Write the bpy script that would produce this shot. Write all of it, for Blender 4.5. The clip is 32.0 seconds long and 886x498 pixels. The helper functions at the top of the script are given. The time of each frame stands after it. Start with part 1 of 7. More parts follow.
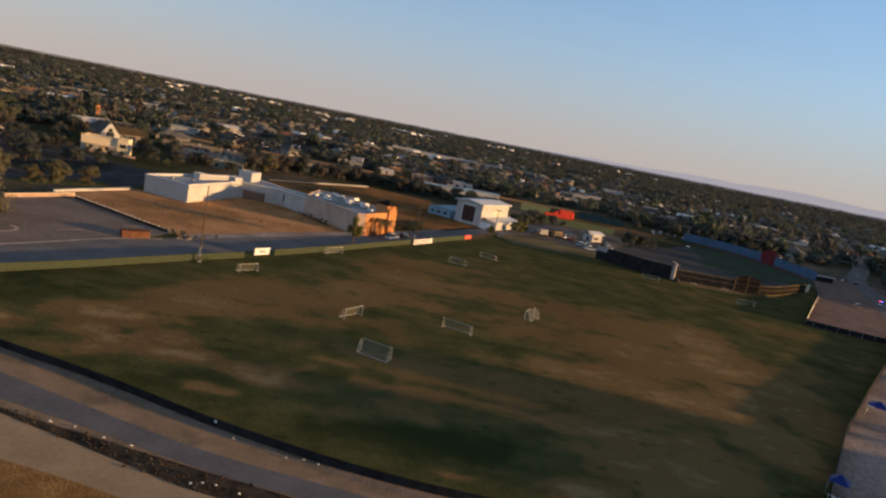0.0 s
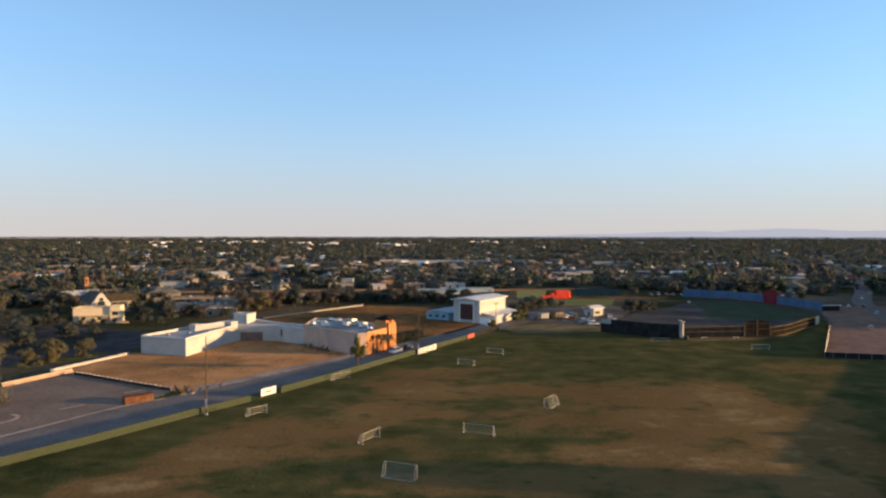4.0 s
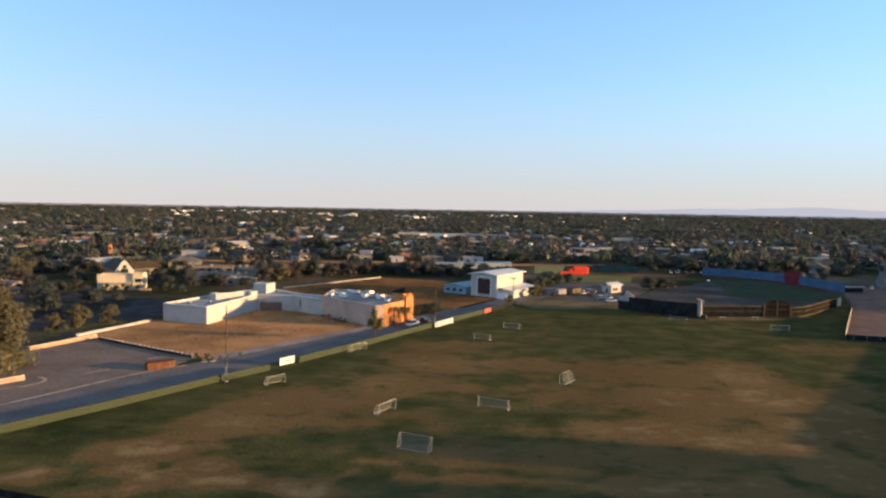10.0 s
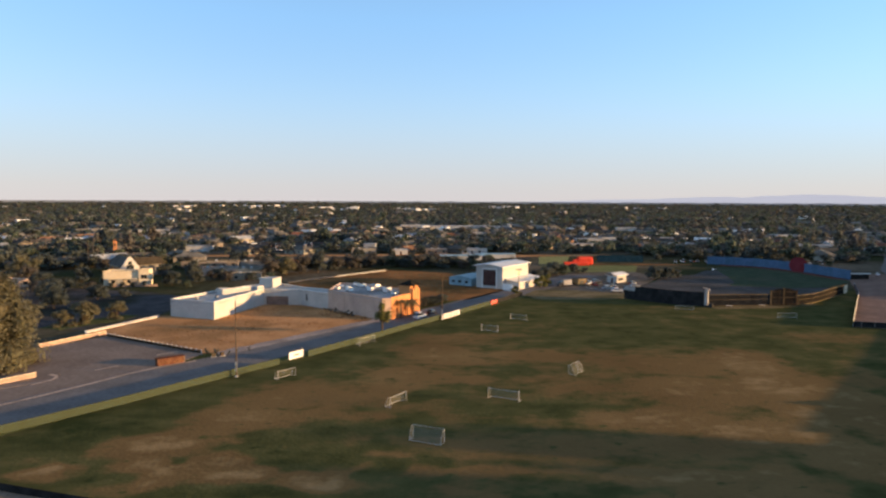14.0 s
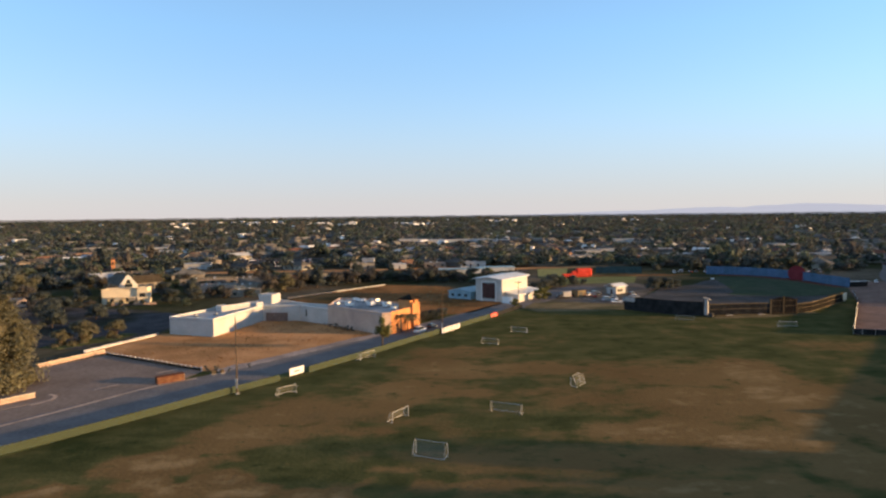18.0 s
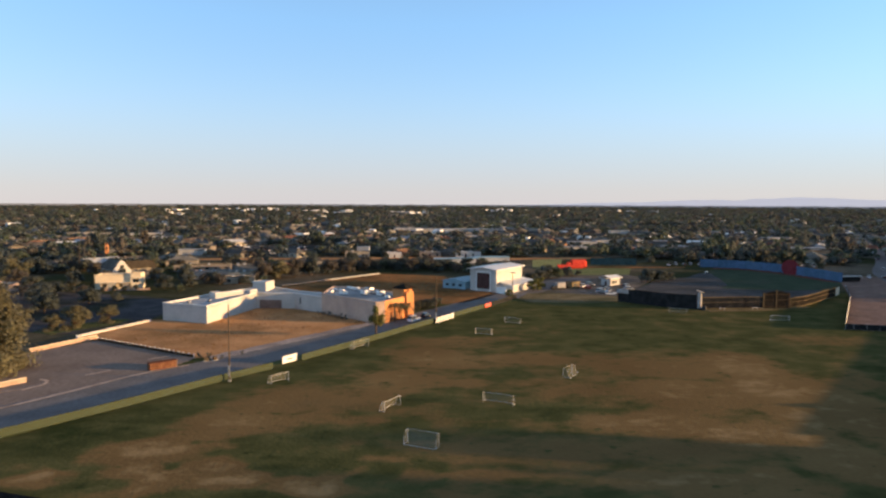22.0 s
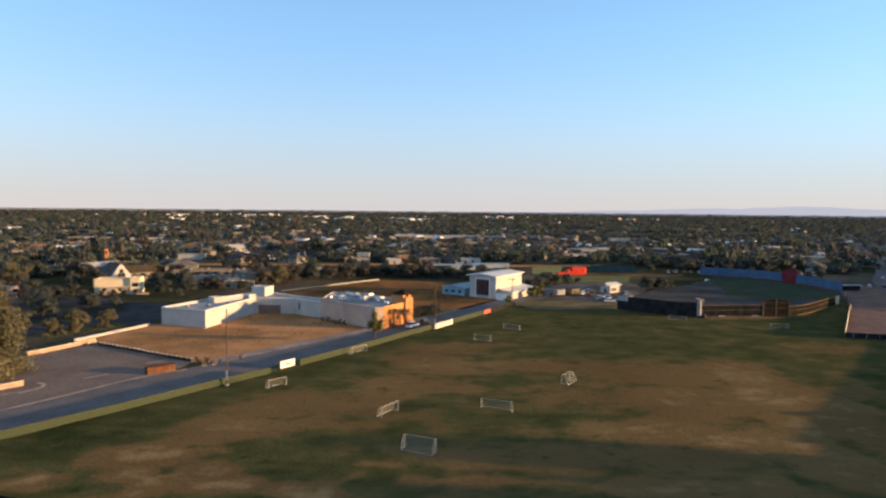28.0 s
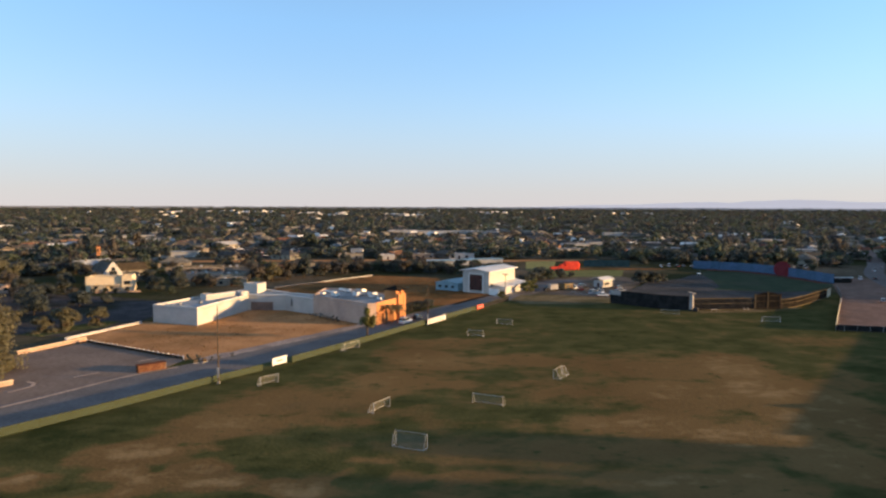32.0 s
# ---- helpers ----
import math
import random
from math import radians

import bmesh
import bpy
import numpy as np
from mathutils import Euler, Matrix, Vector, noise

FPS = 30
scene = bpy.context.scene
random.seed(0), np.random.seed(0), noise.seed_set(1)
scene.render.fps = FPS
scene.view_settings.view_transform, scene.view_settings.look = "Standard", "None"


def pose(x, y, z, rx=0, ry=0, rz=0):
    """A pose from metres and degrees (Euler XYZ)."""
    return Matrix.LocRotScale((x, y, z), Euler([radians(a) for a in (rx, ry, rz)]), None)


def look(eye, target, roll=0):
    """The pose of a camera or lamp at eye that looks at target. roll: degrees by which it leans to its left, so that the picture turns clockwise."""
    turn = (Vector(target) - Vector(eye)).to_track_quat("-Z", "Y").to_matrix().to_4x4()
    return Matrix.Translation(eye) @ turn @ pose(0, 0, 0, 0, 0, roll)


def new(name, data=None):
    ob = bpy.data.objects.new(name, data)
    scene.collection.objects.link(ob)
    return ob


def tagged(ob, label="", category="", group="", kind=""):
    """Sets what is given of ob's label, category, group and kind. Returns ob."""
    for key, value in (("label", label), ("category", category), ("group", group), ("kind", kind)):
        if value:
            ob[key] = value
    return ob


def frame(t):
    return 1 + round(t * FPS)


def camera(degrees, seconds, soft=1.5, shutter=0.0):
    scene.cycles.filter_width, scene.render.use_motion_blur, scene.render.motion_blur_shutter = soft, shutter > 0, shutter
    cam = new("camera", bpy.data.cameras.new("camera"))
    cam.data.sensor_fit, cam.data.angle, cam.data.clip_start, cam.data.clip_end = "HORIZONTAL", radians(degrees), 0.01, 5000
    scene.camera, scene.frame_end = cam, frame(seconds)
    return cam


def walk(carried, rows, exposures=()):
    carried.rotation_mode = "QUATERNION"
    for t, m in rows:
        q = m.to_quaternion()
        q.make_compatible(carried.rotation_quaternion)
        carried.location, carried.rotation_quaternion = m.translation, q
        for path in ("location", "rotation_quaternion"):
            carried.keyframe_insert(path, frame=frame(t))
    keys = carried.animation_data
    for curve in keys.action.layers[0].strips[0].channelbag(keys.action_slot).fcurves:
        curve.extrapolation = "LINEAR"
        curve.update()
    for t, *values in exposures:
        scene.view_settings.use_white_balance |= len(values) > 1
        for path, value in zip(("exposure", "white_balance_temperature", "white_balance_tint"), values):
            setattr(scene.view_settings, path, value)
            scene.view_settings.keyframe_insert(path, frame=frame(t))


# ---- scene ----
# A hovering camera, 38 m over the edge of a worn sports field beside a town at sunset.
cam = camera(68.85, 32.0, soft=2.4, shutter=0.0)
PATH = [
    (0, (1.71, 0.09, 37.45), (5.93, 98.39, 19.60), 11.24),
    (0.2, (1.58, 0.12, 37.49), (5.65, 97.97, 17.27), 9.44),
    (0.5, (1.39, 0.17, 37.56), (4.80, 96.69, 11.63), 7.54),
    (0.7, (1.33, 0.16, 37.55), (4.54, 97.13, 13.33), 3.71),
    (1, (1.23, 0.14, 37.55), (4.01, 97.99, 17.13), -0.95),
    (1.2, (1.23, 0.14, 37.52), (3.85, 98.51, 19.73), -3.01),
    (1.5, (1.24, 0.13, 37.48), (3.96, 99.37, 25.50), -5.68),
    (1.8, (1.10, 0.07, 37.57), (4.15, 99.52, 27.58), -4.60),
    (2, (1.01, 0.02, 37.62), (4.09, 99.65, 29.60), -3.27),
    (2.5, (1.01, -0.07, 37.72), (4.97, 99.79, 34.14), -1.92),
    (4.5, (1.83, -0.10, 37.64), (4.93, 99.83, 35.58), 2.14),
    (5, (1.98, 0.01, 37.73), (4.86, 99.48, 27.88), 4.94),
    (5.5, (2.10, 0.12, 37.89), (3.54, 99.17, 24.22), 5.81),
    (6, (1.58, 0.12, 37.98), (3.15, 99.57, 27.65), 2.67),
    (6.5, (1.11, 0.09, 38.05), (2.90, 99.57, 28.07), 0.29),
    (7, (1.49, 0.04, 38.01), (3.10, 99.56, 28.42), -0.36),
    (7.5, (1.93, 0.00, 38.01), (3.26, 99.67, 30.04), 1.16),
    (8, (1.99, -0.08, 38.00), (2.65, 99.65, 30.63), 2.82),
    (8.5, (1.54, -0.19, 38.05), (2.33, 99.70, 33.53), 2.00),
    (9, (1.23, -0.24, 38.06), (2.35, 99.49, 30.84), 1.91),
    (9.5, (1.33, -0.21, 38.05), (2.20, 99.50, 30.57), 2.08),
    (10, (1.66, -0.20, 37.99), (2.30, 99.60, 31.67), 1.04),
    (10.5, (1.59, -0.25, 37.93), (2.46, 99.55, 31.71), 1.44),
    (11, (1.61, -0.26, 37.90), (1.92, 99.47, 30.59), 2.73),
    (11.5, (1.22, -0.23, 37.92), (1.96, 99.57, 31.54), 2.82),
    (12, (0.78, -0.15, 37.91), (1.79, 99.59, 30.70), 2.55),
    (12.5, (0.53, -0.08, 37.98), (1.46, 99.64, 30.50), 0.62),
    (13, (0.57, -0.07, 38.03), (0.89, 99.64, 30.37), 1.93),
    (13.5, (0.55, -0.09, 38.10), (0.00, 99.70, 31.75), 2.39),
    (14, (0.45, -0.11, 38.04), (0.76, 99.61, 30.48), 0.26),
    (14.5, (0.63, -0.10, 37.99), (1.05, 99.56, 29.68), 0.31),
    (16.5, (-0.09, -0.17, 38.18), (0.98, 99.51, 30.37), -0.86),
    (17, (0.11, -0.17, 38.09), (1.20, 99.53, 30.43), 0.99),
    (17.5, (0.05, -0.17, 38.04), (0.40, 99.51, 30.00), 0.61),
    (18, (0.07, -0.10, 37.91), (0.70, 99.75, 32.50), -0.58),
    (18.5, (-0.11, -0.01, 37.75), (1.16, 99.85, 32.59), -0.01),
    (19, (0.35, 0.18, 37.70), (1.37, 99.94, 30.85), 0.72),
    (19.5, (0.46, 0.26, 37.79), (1.33, 100.06, 31.44), -1.04),
    (20, (0.30, 0.24, 37.89), (1.42, 100.10, 32.73), -0.73),
    (20.5, (0.32, 0.25, 37.96), (1.13, 100.06, 31.82), 2.00),
    (21, (0.34, 0.21, 38.01), (1.31, 99.97, 31.05), 1.45),
    (21.5, (0.32, 0.16, 38.05), (1.18, 99.94, 31.36), -0.02),
    (22, (0.31, 0.19, 38.05), (1.63, 99.93, 30.97), 0.23),
    (22.5, (-0.03, 0.09, 38.06), (0.51, 99.89, 31.65), 0.37),
    (23, (0.00, -0.00, 38.00), (-0.11, 99.79, 31.52), 0.79),
    (23.5, (0.17, 0.01, 37.94), (0.33, 99.80, 31.49), 1.15),
    (24, (0.27, 0.08, 37.91), (0.73, 99.94, 32.64), 1.22),
    (24.5, (-0.08, 0.09, 37.91), (0.60, 99.92, 32.06), 0.56),
    (25, (-0.13, 0.18, 37.98), (0.92, 99.93, 30.90), 0.41),
    (25.5, (0.11, 0.23, 37.98), (1.65, 100.07, 32.51), 0.35),
    (27.5, (0.27, 0.23, 37.89), (1.32, 99.97, 30.80), 1.69),
    (28, (0.61, 0.24, 37.77), (1.87, 100.05, 31.75), 0.59),
    (28.5, (0.67, 0.24, 37.76), (2.49, 100.00, 31.10), -0.55),
    (29, (0.49, 0.19, 37.79), (1.53, 100.00, 31.79), -0.36),
    (29.5, (0.52, 0.14, 37.76), (1.70, 99.94, 31.51), 1.35),
    (30, (0.40, 0.11, 37.80), (2.38, 99.92, 31.86), 0.75),
    (30.5, (0.35, 0.14, 37.86), (1.80, 99.94, 31.69), 0.99),
    (31, (0.66, 0.20, 37.89), (3.29, 99.88, 30.23), 1.38),
    (31.5, (0.96, 0.31, 37.86), (3.46, 100.00, 30.46), 0.16),
    (32, (1.35, 0.47, 37.77), (3.44, 100.22, 31.05), 0.22),
]
# Stops, colour temperature and tint of the clip's own camera.
STOPS = [(0.0, 0.5), (0.2, 0.8), (0.5, 1.15), (0.7, 1.38), (1.0, 1.52), (1.5, 1.75), (2.0, 1.5), (2.5, 1.4),
         (4.5, 0.85), (5.2, 0.85), (6.0, 1.05), (9.0, 1.07), (13.0, 1.05), (23.0, 1.05), (32.0, 1.05)]
EXPOSURES = [(t, s - 0.07, 6450 + max(0, 500 - 400 * t), 17 + max(0, 4 - 8 * t)) for t, s in STOPS]
walk(cam, [(t, look(eye, target, roll)) for t, eye, target, roll in PATH], EXPOSURES)

# ---- world and sun ----
SUN_EL = 6.2
SUN_TO = Vector((0.988, -0.156, 0)).normalized()
world = bpy.data.worlds.new("evening_sky")
scene.world = world
world.use_nodes = True
wn = world.node_tree.nodes
sky = wn.new("ShaderNodeTexSky")
sky.sky_type = "NISHITA"
sky.sun_disc = False
sky.sun_elevation = radians(SUN_EL)
sky.sun_rotation = -math.atan2(SUN_TO.x, SUN_TO.y)
sky.air_density, sky.dust_density, sky.ozone_density = 1.0, 0.0, 3.0
wn["Background"].inputs["Strength"].default_value = 0.20
# Valley haze: the sky pales all over and whitens towards the horizon.
wl = world.node_tree.links
way, split = wn.new("ShaderNodeTexCoord"), wn.new("ShaderNodeSeparateXYZ")
wl.new(way.outputs["Generated"], split.inputs["Vector"])
haze = wn.new("ShaderNodeMapRange")
haze.interpolation_type = "SMOOTHERSTEP"
haze.inputs["From Min"].default_value, haze.inputs["From Max"].default_value = -0.02, 0.24
haze.inputs["To Min"].default_value, haze.inputs["To Max"].default_value = 0.88, 0.42
wl.new(split.outputs["Z"], haze.inputs["Value"])
blend = wn.new("ShaderNodeMixRGB")
veil = wn.new("ShaderNodeValToRGB")
veil.color_ramp.elements[0].position, veil.color_ramp.elements[1].position = 0.02, 0.26
veil.color_ramp.elements[0].color, veil.color_ramp.elements[1].color = (0.450, 0.462, 0.492, 1), (0.300, 0.560, 0.830, 1)
dim = veil.color_ramp.elements.new(0.75)
dim.color = (0.150, 0.172, 0.190, 1)
wl.new(split.outputs["Z"], veil.inputs["Fac"])
lift = wn.new("ShaderNodeMixRGB")
lift.blend_type = "MULTIPLY"
lift.inputs["Fac"].default_value = 1.0
lift.inputs["Color2"].default_value = (3.40, 3.40, 3.40, 1)
wl.new(veil.outputs["Color"], lift.inputs["Color1"])
wl.new(lift.outputs["Color"], blend.inputs["Color2"])
# High overhead the evening haze is dim and grey.
overhead = wn.new("ShaderNodeMapRange")
overhead.interpolation_type = "SMOOTHSTEP"
overhead.inputs["From Min"].default_value, overhead.inputs["From Max"].default_value = 0.42, 0.80
overhead.inputs["To Min"].default_value, overhead.inputs["To Max"].default_value = 0.0, 0.45
wl.new(split.outputs["Z"], overhead.inputs["Value"])
cover = wn.new("ShaderNodeMath")
cover.operation = "ADD"
wl.new(haze.outputs["Result"], cover.inputs[0])
wl.new(overhead.outputs["Result"], cover.inputs[1])
wl.new(cover.outputs[0], blend.inputs["Fac"])
wl.new(sky.outputs["Color"], blend.inputs["Color1"])
wl.new(blend.outputs["Color"], wn["Background"].inputs["Color"])

sun_data = bpy.data.lights.new("sun", "SUN")
sun_data.energy, sun_data.angle, sun_data.color = 5.0, radians(1.4), (1.0, 0.64, 0.275)
sun = new("sun", sun_data)
sun_vec = Vector((SUN_TO.x * math.cos(radians(SUN_EL)), SUN_TO.y * math.cos(radians(SUN_EL)), math.sin(radians(SUN_EL))))
sun.matrix_world = look((300, -100, 120), Vector((300, -100, 120)) - sun_vec)


# ---- materials ----
def mat(name, a, b, size=4.0, rough=0.9, bump=0.0, metal=0.0, vary=0.0, island=False, fine=0.35, third=None, third_at=0.62, spec=0.12, thin=0.0):
    """Two base colours mixed by noise of the given size in metres, with finer grain and an optional stain colour."""
    m = bpy.data.materials.new(name)
    m.use_nodes = True
    nt = m.node_tree
    n, l = nt.nodes, nt.links
    bsdf = n["Principled BSDF"]
    bsdf.inputs["Roughness"].default_value = rough
    bsdf.inputs["Metallic"].default_value = metal
    bsdf.inputs["Specular IOR Level"].default_value = spec if rough < 0.85 else 0.0
    geo = n.new("ShaderNodeNewGeometry")
    big = n.new("ShaderNodeTexNoise")
    big.inputs["Scale"].default_value, big.inputs["Detail"].default_value = 1.0 / size, 5
    small = n.new("ShaderNodeTexNoise")
    small.inputs["Scale"].default_value, small.inputs["Detail"].default_value = 9.0 / size, 3
    for x in (big, small):
        l.new(geo.outputs["Position"], x.inputs["Vector"])
    ramp = n.new("ShaderNodeValToRGB")
    ramp.color_ramp.elements[0].position, ramp.color_ramp.elements[1].position = 0.36, 0.64
    ramp.color_ramp.elements[0].color, ramp.color_ramp.elements[1].color = (*a, 1), (*b, 1)
    l.new(big.outputs["Fac"], ramp.inputs["Fac"])
    out = ramp.outputs["Color"]
    if third:
        far = n.new("ShaderNodeTexNoise")
        far.inputs["Scale"].default_value, far.inputs["Detail"].default_value = 0.31 / size, 4
        l.new(geo.outputs["Position"], far.inputs["Vector"])
        step = n.new("ShaderNodeMapRange")
        step.inputs["From Min"].default_value, step.inputs["From Max"].default_value = third_at - 0.08, third_at + 0.08
        l.new(far.outputs["Fac"], step.inputs["Value"])
        mix3 = n.new("ShaderNodeMixRGB")
        mix3.inputs["Color2"].default_value = (*third, 1)
        l.new(step.outputs["Result"], mix3.inputs["Fac"])
        l.new(out, mix3.inputs["Color1"])
        out = mix3.outputs["Color"]
    grain = n.new("ShaderNodeMapRange")
    grain.inputs["From Min"].default_value, grain.inputs["From Max"].default_value = 0.25, 0.75
    grain.inputs["To Min"].default_value, grain.inputs["To Max"].default_value = 1 - fine, 1 + fine
    l.new(small.outputs["Fac"], grain.inputs["Value"])
    mul = n.new("ShaderNodeMixRGB")
    mul.blend_type = "MULTIPLY"
    mul.inputs["Fac"].default_value = 1.0
    l.new(out, mul.inputs["Color1"])
    l.new(grain.outputs["Result"], mul.inputs["Color2"])
    out = mul.outputs["Color"]
    if vary:
        if island:
            rnd = geo.outputs["Random Per Island"]
        else:
            rnd = n.new("ShaderNodeObjectInfo").outputs["Random"]
        hue = n.new("ShaderNodeHueSaturation")
        for key, lo, hi in (("Value", 1 - vary, 1 + vary), ("Hue", 0.5 - vary * 0.06, 0.5 + vary * 0.06)):
            r = n.new("ShaderNodeMapRange")
            r.inputs["To Min"].default_value, r.inputs["To Max"].default_value = lo, hi
            l.new(rnd, r.inputs["Value"])
            l.new(r.outputs["Result"], hue.inputs[key])
        l.new(out, hue.inputs["Color"])
        out = hue.outputs["Color"]
    l.new(out, bsdf.inputs["Base Color"])
    if bump:
        bp = n.new("ShaderNodeBump")
        bp.inputs["Strength"].default_value = 1.0
        bp.inputs["Distance"].default_value = bump
        l.new(small.outputs["Fac"], bp.inputs["Height"])
        l.new(bp.outputs["Normal"], bsdf.inputs["Normal"])
    if thin:
        glow_through = n.new("ShaderNodeBsdfTranslucent")
        l.new(out, glow_through.inputs["Color"])
        share = n.new("ShaderNodeMixShader")
        share.inputs["Fac"].default_value = thin
        l.new(bsdf.outputs["BSDF"], share.inputs[1])
        l.new(glow_through.outputs["BSDF"], share.inputs[2])
        l.new(share.outputs["Shader"], n["Material Output"].inputs["Surface"])
    return m


def glass_mat(name, tint):
    m = bpy.data.materials.new(name)
    m.use_nodes = True
    b = m.node_tree.nodes["Principled BSDF"]
    b.inputs["Base Color"].default_value = (*tint, 1)
    b.inputs["Roughness"].default_value = 0.06
    b.inputs["Specular IOR Level"].default_value = 0.7
    return m


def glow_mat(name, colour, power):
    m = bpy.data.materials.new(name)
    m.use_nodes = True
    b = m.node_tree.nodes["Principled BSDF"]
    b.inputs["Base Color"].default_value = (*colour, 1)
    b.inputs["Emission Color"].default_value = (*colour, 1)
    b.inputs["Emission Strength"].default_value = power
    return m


def net_mat(name, colour, cover):
    """Mesh fabric: threads that cover a share of the surface."""
    m = bpy.data.materials.new(name)
    m.use_nodes = True
    nt = m.node_tree
    n, l = nt.nodes, nt.links
    b = n["Principled BSDF"]
    b.inputs["Roughness"].default_value = 0.8
    geo, tex = n.new("ShaderNodeNewGeometry"), n.new("ShaderNodeTexNoise")
    tex.inputs["Scale"].default_value, tex.inputs["Detail"].default_value = 0.9, 4
    l.new(geo.outputs["Position"], tex.inputs["Vector"])
    ramp = n.new("ShaderNodeValToRGB")
    ramp.color_ramp.elements[0].color = (*[c * 0.75 for c in colour], 1)
    ramp.color_ramp.elements[1].color = (*[c * 1.2 for c in colour], 1)
    l.new(tex.outputs["Fac"], ramp.inputs["Fac"])
    l.new(ramp.outputs["Color"], b.inputs["Base Color"])
    b.inputs["Alpha"].default_value = cover
    return m


def field_mat():
    """Turf that is worn to dry dirt where the 'wear' value of the ground is high."""
    m = bpy.data.materials.new("worn_turf")
    m.use_nodes = True
    nt = m.node_tree
    n, l = nt.nodes, nt.links
    b = n["Principled BSDF"]
    b.inputs["Roughness"].default_value, b.inputs["Specular IOR Level"].default_value = 1.0, 0.0
    geo = n.new("ShaderNodeNewGeometry")
    at = n.new("ShaderNodeAttribute")
    at.attribute_name = "wear"
    noises = []
    for s, d in ((0.05, 5), (0.16, 6), (1.6, 4), (0.5, 5)):
        t = n.new("ShaderNodeTexNoise")
        t.inputs["Scale"].default_value, t.inputs["Detail"].default_value = s, d
        stretch = n.new("ShaderNodeMapping")
        stretch.inputs["Scale"].default_value = (0.75, 1.0, 1.0)
        l.new(geo.outputs["Position"], stretch.inputs["Vector"])
        l.new(stretch.outputs["Vector"], t.inputs["Vector"])
        noises.append(t)

    def ramp(src, *stops):
        r = n.new("ShaderNodeValToRGB")
        e = r.color_ramp.elements
        while len(e) < len(stops):
            e.new(0.5)
        for k, (p, c) in enumerate(stops):
            e[k].position, e[k].color = p, (*c, 1)
        l.new(src, r.inputs["Fac"])
        return r.outputs["Color"]

    green = ramp(noises[1].outputs["Fac"], (0.3, (0.062, 0.063, 0.024)), (0.55, (0.087, 0.084, 0.033)), (0.75, (0.115, 0.104, 0.042)))
    dirt = ramp(noises[0].outputs["Fac"], (0.3, (0.152, 0.094, 0.040)), (0.55, (0.185, 0.117, 0.050)), (0.75, (0.220, 0.142, 0.063)))
    add = n.new("ShaderNodeMath")
    add.operation = "ADD"
    l.new(at.outputs["Fac"], add.inputs[0])
    off = n.new("ShaderNodeMapRange")
    off.inputs["From Min"].default_value, off.inputs["From Max"].default_value = 0.3, 0.7
    off.inputs["To Min"].default_value, off.inputs["To Max"].default_value = -0.15, 0.15
    l.new(noises[1].outputs["Fac"], off.inputs["Value"])
    l.new(off.outputs["Result"], add.inputs[1])
    # Ragged edges and small tufts left standing in the dirt.
    ragged = n.new("ShaderNodeMapRange")
    ragged.inputs["From Min"].default_value, ragged.inputs["From Max"].default_value = 0.3, 0.7
    ragged.inputs["To Min"].default_value, ragged.inputs["To Max"].default_value = 0.15, -0.15
    l.new(noises[3].outputs["Fac"], ragged.inputs["Value"])
    torn = n.new("ShaderNodeMath")
    torn.operation = "ADD"
    l.new(add.outputs[0], torn.inputs[0])
    l.new(ragged.outputs["Result"], torn.inputs[1])
    tuft = n.new("ShaderNodeMapRange")
    tuft.inputs["From Min"].default_value, tuft.inputs["From Max"].default_value = 0.64, 0.70
    tuft.inputs["To Max"].default_value = -0.28
    l.new(noises[3].outputs["Fac"], tuft.inputs["Value"])
    add = n.new("ShaderNodeMath")
    add.operation = "ADD"
    l.new(torn.outputs[0], add.inputs[0])
    l.new(tuft.outputs["Result"], add.inputs[1])
    step = n.new("ShaderNodeMapRange")
    step.inputs["From Min"].default_value, step.inputs["From Max"].default_value = 0.20, 0.56
    l.new(add.outputs[0], step.inputs["Value"])
    mix = n.new("ShaderNodeMixRGB")
    l.new(step.outputs["Result"], mix.inputs["Fac"])
    thick = n.new("ShaderNodeMapRange")
    thick.inputs["From Min"].default_value, thick.inputs["From Max"].default_value = -0.40, 0.10
    thick.inputs["To Min"].default_value, thick.inputs["To Max"].default_value = 1.0, 0.0
    l.new(add.outputs[0], thick.inputs["Value"])
    lush = n.new("ShaderNodeMixRGB")
    lush.inputs["Color2"].default_value = (0.036, 0.045, 0.017, 1)
    l.new(thick.outputs["Result"], lush.inputs["Fac"])
    l.new(green, lush.inputs["Color1"])
    l.new(lush.outputs["Color"], mix.inputs["Color1"])
    bare = n.new("ShaderNodeMapRange")
    bare.inputs["From Min"].default_value, bare.inputs["From Max"].default_value = 0.78, 1.06
    bare.inputs["To Max"].default_value = 0.85
    l.new(add.outputs[0], bare.inputs["Value"])
    pale = n.new("ShaderNodeMixRGB")
    pale.inputs["Color2"].default_value = (0.300, 0.198, 0.095, 1)
    l.new(bare.outputs["Result"], pale.inputs["Fac"])
    l.new(dirt, pale.inputs["Color1"])
    l.new(pale.outputs["Color"], mix.inputs["Color2"])
    grain = n.new("ShaderNodeMapRange")
    grain.inputs["To Min"].default_value, grain.inputs["To Max"].default_value = 0.86, 1.14
    l.new(noises[2].outputs["Fac"], grain.inputs["Value"])
    mul = n.new("ShaderNodeMixRGB")
    mul.blend_type, mul.inputs["Fac"].default_value = "MULTIPLY", 1.0
    l.new(mix.outputs["Color"], mul.inputs["Color1"])
    l.new(grain.outputs["Result"], mul.inputs["Color2"])
    l.new(mul.outputs["Color"], b.inputs["Base Color"])
    bp = n.new("ShaderNodeBump")
    bp.inputs["Distance"].default_value = 0.08
    l.new(noises[2].outputs["Fac"], bp.inputs["Height"])
    l.new(bp.outputs["Normal"], b.inputs["Normal"])
    return m


